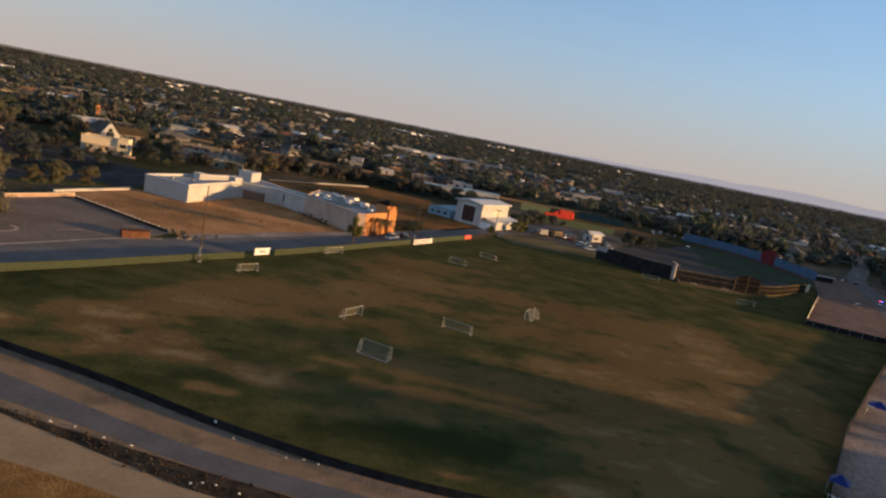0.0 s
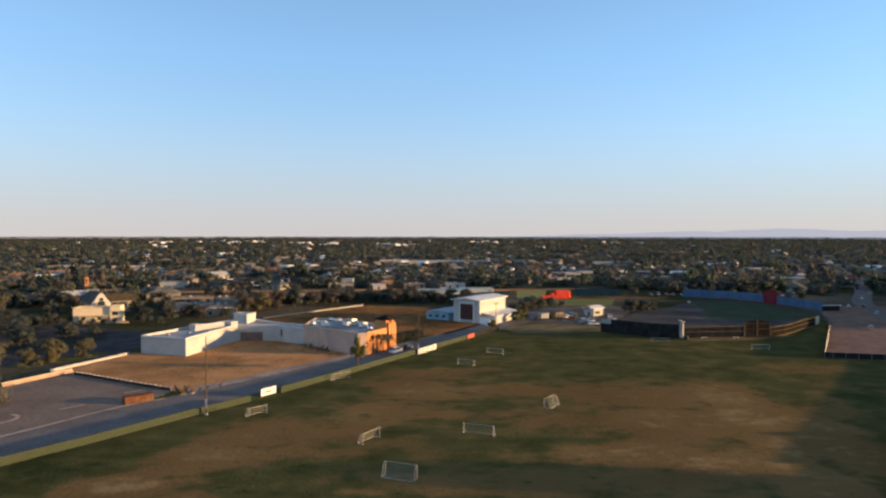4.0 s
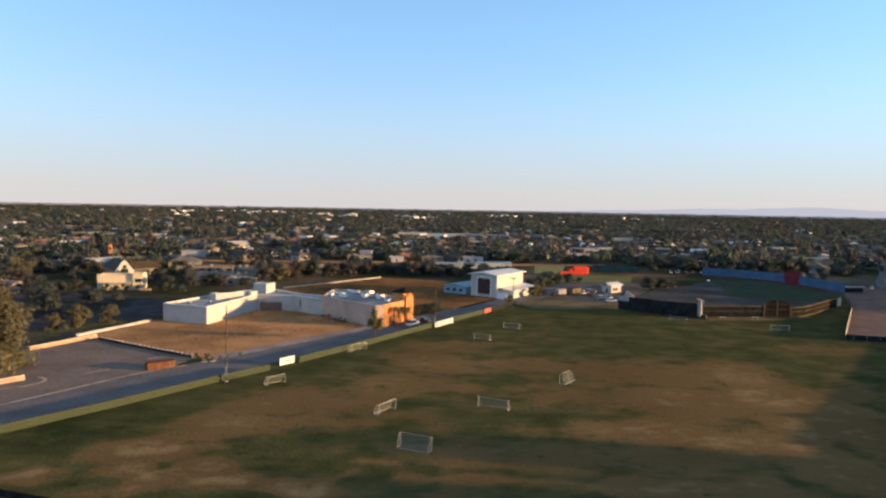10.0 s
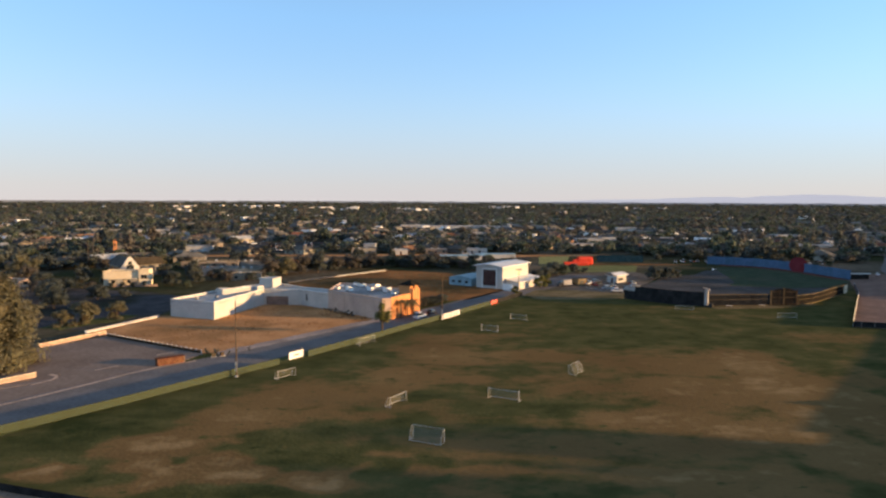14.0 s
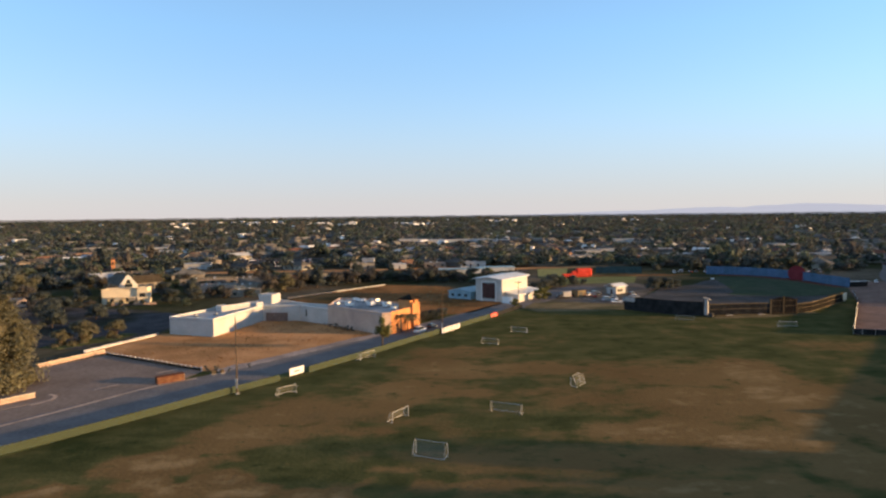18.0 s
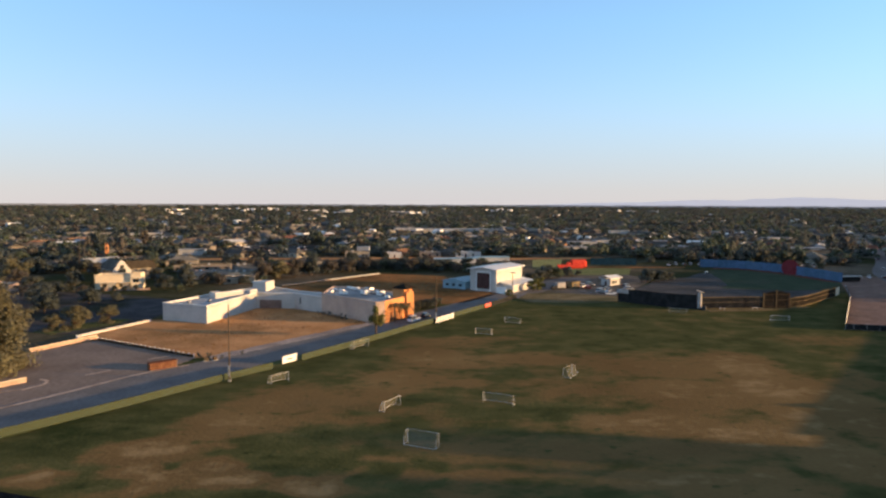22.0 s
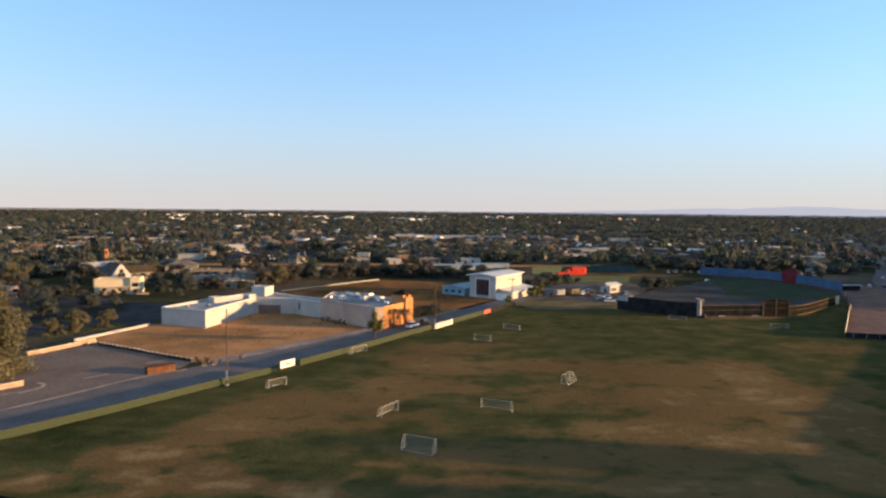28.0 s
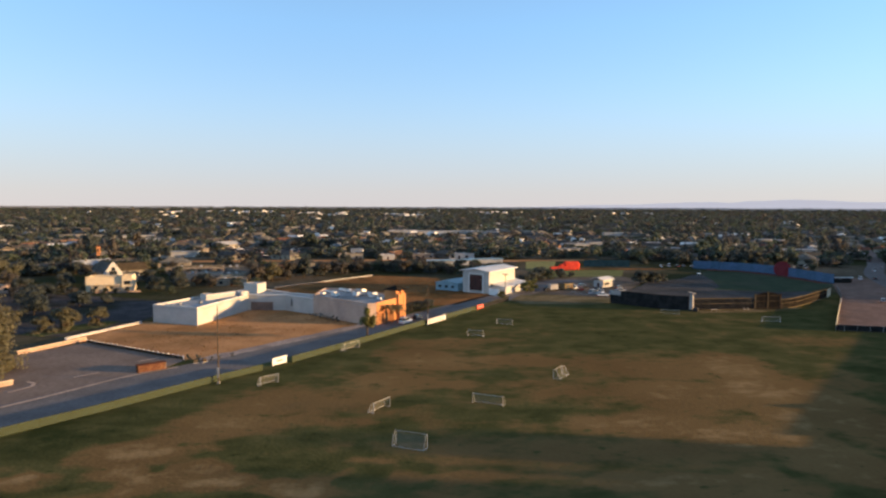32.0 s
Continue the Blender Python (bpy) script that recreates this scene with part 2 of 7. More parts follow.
M = {
    "turf": field_mat(),
    "town_ground": mat("town_ground", (0.083, 0.073, 0.053), (0.166, 0.132, 0.096), 30, third=(0.045, 0.048, 0.024), third_at=0.5),
    "asphalt": mat("asphalt", (0.152, 0.140, 0.138), (0.196, 0.180, 0.176), 7, third=(0.18, 0.158, 0.145), third_at=0.66, fine=0.2),
    # Asphalt darkened to hold the shade over the west street.
    "shaded_dark_asphalt": mat("shaded_dark_asphalt", (0.060, 0.058, 0.062), (0.090, 0.084, 0.086), 7, rough=0.9, third=(0.045, 0.045, 0.032), third_at=0.56),
    "old_asphalt": mat("old_asphalt", (0.190, 0.150, 0.128), (0.240, 0.190, 0.162), 9, third=(0.235, 0.18, 0.15), third_at=0.62, fine=0.2),
    "track_gravel": mat("track_gravel", (0.078, 0.075, 0.074), (0.108, 0.102, 0.098), 7, third=(0.070, 0.068, 0.066), third_at=0.55),
    "path": mat("path_asphalt", (0.130, 0.121, 0.123), (0.162, 0.150, 0.151), 5, third=(0.15, 0.13, 0.115), third_at=0.66, fine=0.12),
    "strip_dirt": mat("strip_dirt", (0.215, 0.165, 0.130), (0.275, 0.212, 0.165), 3, third=(0.17, 0.14, 0.11), third_at=0.6),
    "shoulder": mat("dirt_shoulder", (0.245, 0.168, 0.108), (0.325, 0.222, 0.142), 3, bump=0.02, third=(0.145, 0.110, 0.080), third_at=0.62, fine=0.16),
    # Very dark brown, for the flat ditch strip, its rubble and the low wall.
    "ditch": mat("ditch_dark_brown", (0.034, 0.027, 0.021), (0.082, 0.061, 0.043), 2.0, bump=0.1, third=(0.085, 0.055, 0.03), third_at=0.62),
    "levee": mat("levee_road", (0.330, 0.225, 0.135), (0.395, 0.270, 0.165), 5, bump=0.015, fine=0.1),
    "straw": mat("dry_grass", (0.250, 0.128, 0.046), (0.345, 0.182, 0.068), 2.5, bump=0.08, third=(0.14, 0.088, 0.030), third_at=0.6, fine=0.28),
    "lot_dirt": mat("lot_dirt", (0.405, 0.202, 0.088), (0.53, 0.278, 0.128), 9, bump=0.010, third=(0.25, 0.135, 0.060), third_at=0.58, fine=0.2),
    "brown_dirt": mat("brown_dirt", (0.195, 0.098, 0.042), (0.300, 0.142, 0.058), 9, bump=0.03, third=(0.105, 0.068, 0.032), third_at=0.54, fine=0.25),
    "yard_dirt": mat("yard_dirt", (0.125, 0.104, 0.088), (0.175, 0.145, 0.122), 6, bump=0.03, third=(0.10, 0.09, 0.066), third_at=0.56),
    "pale_kerb": mat("pale_kerb", (0.44, 0.33, 0.265), (0.54, 0.41, 0.33), 2, third=(0.30, 0.22, 0.17), third_at=0.6, fine=0.2),
    "goal_paint": mat("worn_white_paint", (0.48, 0.46, 0.43), (0.58, 0.56, 0.53), 0.6, rough=0.6, fine=0.15),
    "mound": mat("pale_dirt", (0.152, 0.116, 0.063), (0.220, 0.168, 0.097), 6, bump=0.03, third=(0.099, 0.088, 0.046), third_at=0.58),
    "yard": mat("yard_gravel", (0.180, 0.122, 0.100), (0.250, 0.170, 0.140), 5, bump=0.03, third=(0.15, 0.115, 0.10), third_at=0.62),
    "pale_gravel": mat("pale_gravel", (0.30, 0.235, 0.205), (0.385, 0.305, 0.265), 6, bump=0.02, third=(0.24, 0.19, 0.165), third_at=0.6),
    "verge": mat("verge_grass", (0.062, 0.075, 0.031), (0.106, 0.114, 0.054), 2, bump=0.06),
    "outfield": mat("outfield_turf", (0.050, 0.068, 0.045), (0.068, 0.086, 0.056), 9, third=(0.080, 0.082, 0.062), third_at=0.6),
    "lawn": mat("bright_lawn", (0.140, 0.152, 0.064), (0.189, 0.189, 0.084), 8),
    "pale_lawn": mat("pale_lawn", (0.225, 0.220, 0.090), (0.28, 0.265, 0.115), 8),
    "track_red": mat("red_surface", (0.58, 0.060, 0.036), (0.66, 0.080, 0.050), 4),
    "white_paint": mat("white_paint", (0.74, 0.73, 0.70), (0.82, 0.81, 0.78), 3, rough=0.6, third=(0.62, 0.60, 0.56), third_at=0.66, fine=0.06),
    "white_stucco": mat("white_stucco", (0.445, 0.432, 0.405), (0.520, 0.498, 0.465), 5, third=(0.46, 0.43, 0.40), third_at=0.64, fine=0.1, bump=0.01),
    "pink_stucco": mat("pink_stucco", (0.47, 0.345, 0.275), (0.54, 0.40, 0.32), 5, third=(0.40, 0.30, 0.25), third_at=0.64, fine=0.1, bump=0.01),
    "orange_stucco": mat("ochre_stucco", (0.54, 0.235, 0.095), (0.62, 0.285, 0.12), 4, third=(0.44, 0.20, 0.085), third_at=0.66, fine=0.1),
    "cream": mat("cream_paint", (0.66, 0.54, 0.37), (0.74, 0.62, 0.44), 3, fine=0.1),
    "roof_grey": mat("roof_membrane", (0.30, 0.32, 0.34), (0.42, 0.43, 0.44), 5, third=(0.22, 0.22, 0.22), third_at=0.6),
    "roof_metal": mat("roof_sheet_metal", (0.62, 0.62, 0.60), (0.72, 0.71, 0.69), 4, rough=0.5, metal=0.2, fine=0.08),
    "blue_metal": mat("blue_sheet_metal", (0.20, 0.33, 0.40), (0.27, 0.41, 0.48), 3, rough=0.5, fine=0.1),
    "galv": mat("galvanised_steel", (0.40, 0.40, 0.40), (0.52, 0.52, 0.52), 0.5, rough=0.45, metal=0.7, fine=0.1),
    "dark_steel": mat("dark_steel", (0.03, 0.03, 0.032), (0.06, 0.06, 0.06), 0.6, rough=0.55, metal=0.3),
    "rust_brick": mat("brick", (0.135, 0.064, 0.036), (0.18, 0.086, 0.050), 0.8, vary=0.25, fine=0.2),
    "mortar": mat("mortar", (0.20, 0.15, 0.12), (0.26, 0.20, 0.16), 0.5),
    "pink_block": mat("pink_block", (0.38, 0.265, 0.20), (0.45, 0.32, 0.245), 2, vary=0.08, fine=0.12),
    "dark_door": mat("dark_red_door", (0.060, 0.028, 0.025), (0.085, 0.042, 0.036), 2, rough=0.6),
    "windscreen": mat("windscreen_fabric", (0.019, 0.019, 0.020), (0.034, 0.034, 0.034), 2, rough=1.0, spec=0.0),
    "green_screen": net_mat("green_screen_fabric", (0.038, 0.056, 0.027), 0.78),
    "wood": mat("weathered_boards", (0.062, 0.046, 0.030), (0.105, 0.078, 0.050), 1.5, vary=0.2, fine=0.25),
    "dark_wood": mat("dark_boards", (0.018, 0.016, 0.014), (0.030, 0.026, 0.022), 1.5, vary=0.2, fine=0.25),
    "olive_paint": mat("olive_paint", (0.042, 0.046, 0.018), (0.059, 0.063, 0.025), 1.0),
    "teal_screen": mat("teal_screen", (0.030, 0.062, 0.070), (0.042, 0.082, 0.090), 3),
    "bark": mat("bark", (0.07, 0.05, 0.035), (0.12, 0.09, 0.065), 0.6, bump=0.03),
    "leaf_olive": mat("leaf_olive", (0.125, 0.118, 0.070), (0.186, 0.169, 0.101), 3, vary=0.2, island=True, rough=0.6, spec=0.26, thin=0.48),
    "leaf_green": mat("leaf_green", (0.072, 0.093, 0.063), (0.113, 0.134, 0.088), 14, vary=0.25, island=True, rough=0.6, spec=0.26, thin=0.48),
    "leaf_dark": mat("leaf_dark", (0.067, 0.080, 0.070), (0.102, 0.112, 0.096), 14, vary=0.25, island=True, rough=0.6, spec=0.26, thin=0.48),
    "leaf_light": mat("leaf_light", (0.115, 0.115, 0.042), (0.165, 0.155, 0.06), 3, vary=0.2, island=True, rough=0.85, thin=0.25),
    "leaf_brown": mat("leaf_brown", (0.091, 0.084, 0.073), (0.129, 0.111, 0.091), 14, vary=0.25, island=True, rough=0.6, spec=0.26, thin=0.48),
    "house_wall": mat("house_wall", (0.22, 0.190, 0.158), (0.29, 0.25, 0.208), 4, vary=0.45),
    "house_roof": mat("house_roof", (0.10, 0.092, 0.082), (0.15, 0.137, 0.122), 3, vary=0.4),
    "tile_roof": mat("tile_roof", (0.20, 0.105, 0.065), (0.26, 0.140, 0.088), 2, vary=0.3),
    "far_house": mat("far_house", (0.100, 0.092, 0.085), (0.175, 0.158, 0.142), 30, vary=0.6, island=True),
    "far_white": mat("far_white", (0.70, 0.68, 0.64), (0.80, 0.78, 0.74), 20, vary=0.15, island=True),
    "glass": glass_mat("window_glass", (0.03, 0.035, 0.04)),
    "black": mat("black_rubber", (0.012, 0.012, 0.012), (0.022, 0.022, 0.022), 0.4, rough=0.7),
    "car_white": mat("white_car_paint", (0.74, 0.74, 0.74), (0.80, 0.80, 0.80), 2, rough=0.25, fine=0.03, spec=0.6),
    "car_silver": mat("silver_car_paint", (0.40, 0.41, 0.43), (0.46, 0.47, 0.49), 2, rough=0.28, metal=0.5, fine=0.03),
    "car_dark": mat("dark_car_paint", (0.020, 0.022, 0.028), (0.035, 0.036, 0.042), 2, rough=0.25, fine=0.03, spec=0.6),
    "car_red": mat("red_car_paint", (0.30, 0.03, 0.025), (0.36, 0.04, 0.03), 2, rough=0.28, fine=0.03),
    # Red darkened to carry the shade on the round sign.
    "shaded_red": mat("red_paint_with_shade", (0.17, 0.030, 0.036), (0.22, 0.042, 0.048), 3, fine=0.15),
    "banner_white": mat("white_vinyl", (0.74, 0.72, 0.70), (0.80, 0.78, 0.76), 1, fine=0.05),
    "banner_red": mat("red_vinyl", (0.70, 0.10, 0.06), (0.78, 0.14, 0.09), 1, fine=0.05),
    "print_grey": mat("grey_print", (0.22, 0.20, 0.20), (0.30, 0.27, 0.27), 0.5),
    "blue_tarp": mat("blue_tarp", (0.012, 0.026, 0.15), (0.018, 0.040, 0.20), 1.5, rough=0.5, fine=0.15),
    "blue_seat": mat("blue_bleacher", (0.070, 0.128, 0.205), (0.086, 0.150, 0.240), 6, vary=0.1),
    "track_brown": mat("crushed_brick", (0.105, 0.050, 0.042), (0.15, 0.072, 0.058), 5),
    "net": net_mat("goal_net", (0.62, 0.62, 0.60), 0.07),
    # Backdrop tones that glow, with the haze of distance put into them.
    "hills_haze_glow": glow_mat("hills_haze_glow", (0.236, 0.234, 0.250), 1.0),
    "ridge_haze_glow": glow_mat("ridge_haze_glow", (0.062, 0.064, 0.068), 1.0),
    "concrete": mat("concrete", (0.30, 0.285, 0.27), (0.40, 0.38, 0.36), 2, fine=0.15),
    "litter": mat("white_litter", (0.66, 0.66, 0.64), (0.76, 0.76, 0.74), 0.5),
    "red_glow": glow_mat("red_beacon", (1.0, 0.03, 0.05), 6.0),
    "blue_glow": glow_mat("blue_beacon", (0.12, 0.10, 1.0), 6.0),
}


# ---- builders ----
def mesh(name, bm, material):
    me = bpy.data.meshes.new(name)
    bm.to_mesh(me)
    bm.free()
    for x in material if isinstance(material, (list, tuple)) else (material,):
        me.materials.append(x)
    return me


def part(name, bm, material, parent=None, label="", at=None):
    """Links a bmesh, or a ready mesh, as one object under a thing or part."""
    me = mesh(name, bm, material) if isinstance(bm, bmesh.types.BMesh) else bm
    ob = new(name, me)
    if parent:
        ob.parent = parent
    if at is not None:
        ob.matrix_basis = at
    return tagged(ob, label)


def thing(name, label, category, at=(0, 0, 0), turn=0.0, group="", kind=""):
    ob = new(name)
    ob.empty_display_size = 0.5
    ob.matrix_basis = pose(*at, 0, 0, turn)
    return tagged(ob, label, category, group, kind)


def box(bm, x0, y0, z0, x1, y1, z1, m=None, bevel=0.0):
    vs = bmesh.ops.create_cube(bm, size=1, matrix=Matrix.LocRotScale(((x0 + x1) / 2, (y0 + y1) / 2, (z0 + z1) / 2), None, (x1 - x0, y1 - y0, z1 - z0)))["verts"]
    if bevel:
        es = list({e for v in vs for e in v.link_edges})
        vs = bmesh.ops.bevel(bm, geom=es, offset=bevel, segments=1, affect="EDGES")["verts"]
    if m is not None:
        bmesh.ops.transform(bm, matrix=m, verts=vs)
    return bm


def B(*args, **kw):
    return box(bmesh.new(), *args, **kw)


def bar(bm, a, b, r, n=6):
    """A round bar from a to b."""
    a, b = Vector(a), Vector(b)
    q = (b - a).to_track_quat("Z", "Y").to_matrix().to_4x4()
    bmesh.ops.create_cone(bm, cap_ends=True, segments=n, radius1=r, radius2=r, depth=(b - a).length, matrix=Matrix.Translation((a + b) / 2) @ q)
    return bm


def cone(bm, a, b, r0, r1, n=8):
    a, b = Vector(a), Vector(b)
    q = (b - a).to_track_quat("Z", "Y").to_matrix().to_4x4()
    bmesh.ops.create_cone(bm, cap_ends=True, segments=n, radius1=r0, radius2=max(r1, 0.005), depth=(b - a).length, matrix=Matrix.Translation((a + b) / 2) @ q)
    return bm


def slab(points, z0, z1):
    """A flat plate with this outline, from z0 up to z1."""
    bm = bmesh.new()
    low = [bm.verts.new((x, y, z0)) for x, y in points]
    top = [bm.verts.new((x, y, z1)) for x, y in points]
    f = bm.faces.new(top)
    n = len(points)
    for i in range(n):
        bm.faces.new((low[i], low[(i + 1) % n], top[(i + 1) % n], top[i]))
    bmesh.ops.triangulate(bm, faces=[f])
    bmesh.ops.recalc_face_normals(bm, faces=bm.faces)
    return bm


def strip(line, left, right, z, scale=None):
    """A band along a line, from offset left to offset right of it (metres, to the right of its way)."""
    bm = bmesh.new()
    rows = []
    for i, p in enumerate(line):
        a, b = Vector(line[max(i - 1, 0)]), Vector(line[min(i + 1, len(line) - 1)])
        d = (b - a).normalized()
        nrm = Vector((d.y, -d.x))
        p = Vector(p)
        k = scale(p.x) if scale else 1.0
        rows.append([bm.verts.new((*(p + nrm * (o * k)), z)) for o in (left, right)])
    for r0, r1 in zip(rows, rows[1:]):
        bm.faces.new((r0[0], r0[1], r1[1], r1[0]))
    bmesh.ops.recalc_face_normals(bm, faces=bm.faces)
    if bm.faces and next(iter(bm.faces)).normal.z < 0:
        bmesh.ops.reverse_faces(bm, faces=bm.faces)
    return bm


def dense(line, step):
    """The line with points every step metres, smoothed through its corners."""
    pts = [Vector(p) for p in line]
    out = []
    for i in range(len(pts) - 1):
        p0, p1, p2, p3 = pts[max(i - 1, 0)], pts[i], pts[i + 1], pts[min(i + 2, len(pts) - 1)]
        n = max(1, int((p2 - p1).length / step))
        for k in range(n):
            t = k / n
            out.append(0.5 * (2 * p1 + (p2 - p0) * t + (2 * p0 - 5 * p1 + 4 * p2 - p3) * t * t + (3 * p1 - 3 * p2 + p3 - p0) * t ** 3))
    return [tuple(p) for p in out] + [tuple(pts[-1])]


def along(line, step):
    """Places every step metres along a line, with the heading in degrees there."""
    out, carry = [], 0.0
    for a, b in zip(line, line[1:]):
        a, b = Vector(a), Vector(b)
        d = b - a
        s = carry
        while s < d.length:
            p = a + d * (s / d.length)
            out.append((p.x, p.y, math.degrees(math.atan2(d.y, d.x))))
            s += step
        carry = s - d.length
    if math.hypot(out[-1][0] - line[-1][0], out[-1][1] - line[-1][1]) > 0.3 * step:
        out.append((*line[-1], out[-1][2]))
    return out


def inside(p, poly):
    x, y = p
    hit = False
    for (x0, y0), (x1, y1) in zip(poly, poly[1:] + poly[:1]):
        if (y0 > y) != (y1 > y) and x < (x1 - x0) * (y - y0) / (y1 - y0) + x0:
            hit = not hit
    return hit


# The field's own directions: along its long side, and across it.
HEAD = 56.1
U = Vector((math.cos(radians(HEAD)), math.sin(radians(HEAD))))
V = Vector((U.y, -U.x))

# ---- ground ----
def structure(name, bm, material, label=""):
    return tagged(part(name, bm, material), label, "", "", "structure")


def ground():
    """One sheet to the horizon, finer near the place."""
    bm = bmesh.new()
    rings = [(40, 0), (150, 0), (400, 0), (900, 0), (1800, 0), (3200, 2), (4300, 6), (4900, 14)]
    prev = None
    for r, z in rings:
        ring = [bm.verts.new((r * math.cos(a), r * math.sin(a), z)) for a in [2 * math.pi * k / 96 for k in range(96)]]
        if prev is None:
            bm.faces.new(ring)
        else:
            for k in range(96):
                bm.faces.new((prev[k], ring[k], ring[(k + 1) % 96], prev[(k + 1) % 96]))
        prev = ring
    bmesh.ops.recalc_face_normals(bm, faces=bm.faces)
    if sum(f.normal.z for f in bm.faces) < 0:
        bmesh.ops.reverse_faces(bm, faces=bm.faces)
    structure("ground", bm, M["town_ground"], "dark dusty town ground reaching the horizon")


ground()

# Worn patches of the field: centre, half sizes, strength.
WORN_WEST = [
    (-53.9, 86.4, 3.5, 2.2, 1), (-40.8, 88.5, 6.0, 5.7, 1), (-43.9, 97.8, 8.0, 5.5, 0.95), (-47.8, 95.2, 5.9, 3.9, 0.7),
    (-39.0, 102.7, 6.4, 3.7, 0.8), (-33.1, 110.0, 10.3, 7.8, 0.75), (-26.0, 122.0, 13.9, 10.9, 0.65), (-29.9, 99.3, 6.2, 2.3, 0.6),
    (-27.6, 86.8, 7.3, 2.4, 0.95), (-32.7, 90.5, 4.8, 3.2, 0.9), (-15.0, 85.4, 5.5, 2.3, 1), (-11.6, 88.2, 3.4, 2.1, 0.85),
    (-15.7, 98.7, 6.2, 2.3, 0.55), (-22.4, 97.2, 2.6, 1.5, 0.6), (-13.8, 110.6, 7.0, 3.5, 0.65), (-11.4, 126.2, 9.4, 8.4, 0.6),
]
WORN_MIDDLE = [
    (-5.4, 139.2, 9.8, 8.2, 0.65), (-0.8, 160.9, 9.9, 11.0, 0.75), (-7.3, 93.4, 3.4, 1.7, 0.6), (-2.9, 88.6, 4.0, 2.5, 0.7),
    (2.5, 81.6, 3.0, 1.5, 0.6), (16.1, 175.0, 18.8, 6.5, 0.85), (2.1, 173.8, 9.2, 6.4, 0.75), (2.0, 149.9, 10.6, 11.7, 0.65),
    (21.5, 156.2, 14.0, 7.6, 0.65), (25.8, 111.0, 6.0, 3.5, 0.55), (16.0, 112.0, 5.0, 3.0, 0.6), (9.0, 88.9, 9.6, 2.3, 0.7),
    (41.4, 152.2, 11.2, 7.8, 0.6), (22.6, 136.0, 7.4, 4.5, 0.55), (33.0, 128.4, 7.0, 4.0, 0.6), (6.8, 135.1, 7.2, 4.4, 0.55),
]
WORN_EAST = [
    (53.5, 148.0, 16.4, 10.5, 0.7), (72.8, 149.6, 9.7, 11.8, 0.9), (68.9, 131.2, 7.3, 11.6, 0.95), (51.6, 126.4, 14.0, 10.8, 0.8),
    (40.1, 109.1, 12.0, 6.9, 0.85), (51.7, 104.0, 11.6, 5.3, 0.95), (65.2, 113.4, 5.3, 9.4, 0.9), (36.2, 86.5, 14.4, 2.4, 0.9),
    (77, 118, 9, 22, 0.8), (62, 95, 7, 12, 0.8), (37.1, 77.1, 9.4, 5.6, 0.8), (26.4, 67.2, 5.2, 2.7, 1),
    (37.2, 69.4, 5.9, 4.7, 0.75), (49.7, 80.9, 3.6, 12.2, 0.6), (5.8, 78.8, 2.6, 2.2, 0.8), (19.8, 75.0, 2.3, 2.0, 0.8),
    (10.9, 67.4, 2.2, 1.0, 0.7), (-20.0, 79.1, 3.4, 1.3, 0.9),
]
# Thin yellowed turf towards the far corner.
WORN_FAR = [(110, 178.5, 15, 7, 0.46), (92, 186, 22, 9, 0.18), (104, 160, 8, 10, 0.3), (90, 142, 8, 14, 0.65), (30, 97, 28, 5, 0.6), (10, 98, 14, 5, 0.55), (39, 77, 13, 8, 0.8)]
# Thick dark turf.
LUSH = [(14, 75, 12, 4.5, 0.5), (1, 73.5, 9, 4, 0.45), (60, 74, 9, 18, 0.5), (-22, 80, 14, 4, 0.3), (-20, 95, 5, 3, 0.3), (-9, 90, 3, 3, 0.3), (22, 116, 6, 5, 0.3), (-60, 105, 12, 10, 0.3)]
# Tufts and strips of turf that have stayed.
KEPT_WEST = [
    (-25.4, 100.8, 5.3, 3.2, 0.8), (-26.0, 94.9, 4.2, 2.2, 0.8), (-17.9, 101.0, 4.4, 3.5, 0.7), (-19.0, 90.0, 4.8, 1.5, 0.85),
    (-15.0, 94.2, 3.4, 2.1, 0.8), (-39.0, 92.1, 0.9, 1.0, 0.95), (-37.6, 100.2, 1.2, 1.1, 0.9), (-11.5, 87.2, 0.9, 0.9, 0.95),
    (-27.1, 91.6, 0.9, 0.7, 0.9), (-9.1, 87.4, 3.1, 2.2, 0.8), (-9.4, 96.6, 2.6, 2.0, 0.7), (-17.2, 107.6, 4.8, 2.2, 0.7),
    (-6.8, 108.1, 4.8, 2.5, 0.7), (-46.3, 86.2, 4.5, 2.0, 1), (-0.2, 122.8, 5.4, 2.5, 0.7), (8.1, 114.8, 6.2, 3.2, 0.7),
]
KEPT_EAST = [
    (13.1, 125.3, 4.6, 1.9, 0.7), (20.8, 117.3, 6.4, 6.6, 0.7), (5.9, 144.2, 7.7, 2.9, 0.5), (17.2, 142.6, 5.1, 4.8, 0.5),
    (39.1, 173.4, 31.6, 7.1, 0.8), (78.0, 173.0, 14.6, 6.5, 0.8), (88.3, 150.2, 7.1, 9.8, 0.9), (14.9, 75.8, 8.5, 3.1, 0.9),
    (2.7, 75.0, 7.8, 3.0, 0.8), (27.9, 82.6, 4.6, 1.0, 0.6), (32.0, 140.0, 6.0, 2.5, 0.4), (30.0, 119.0, 4.5, 2.5, 0.5),
]


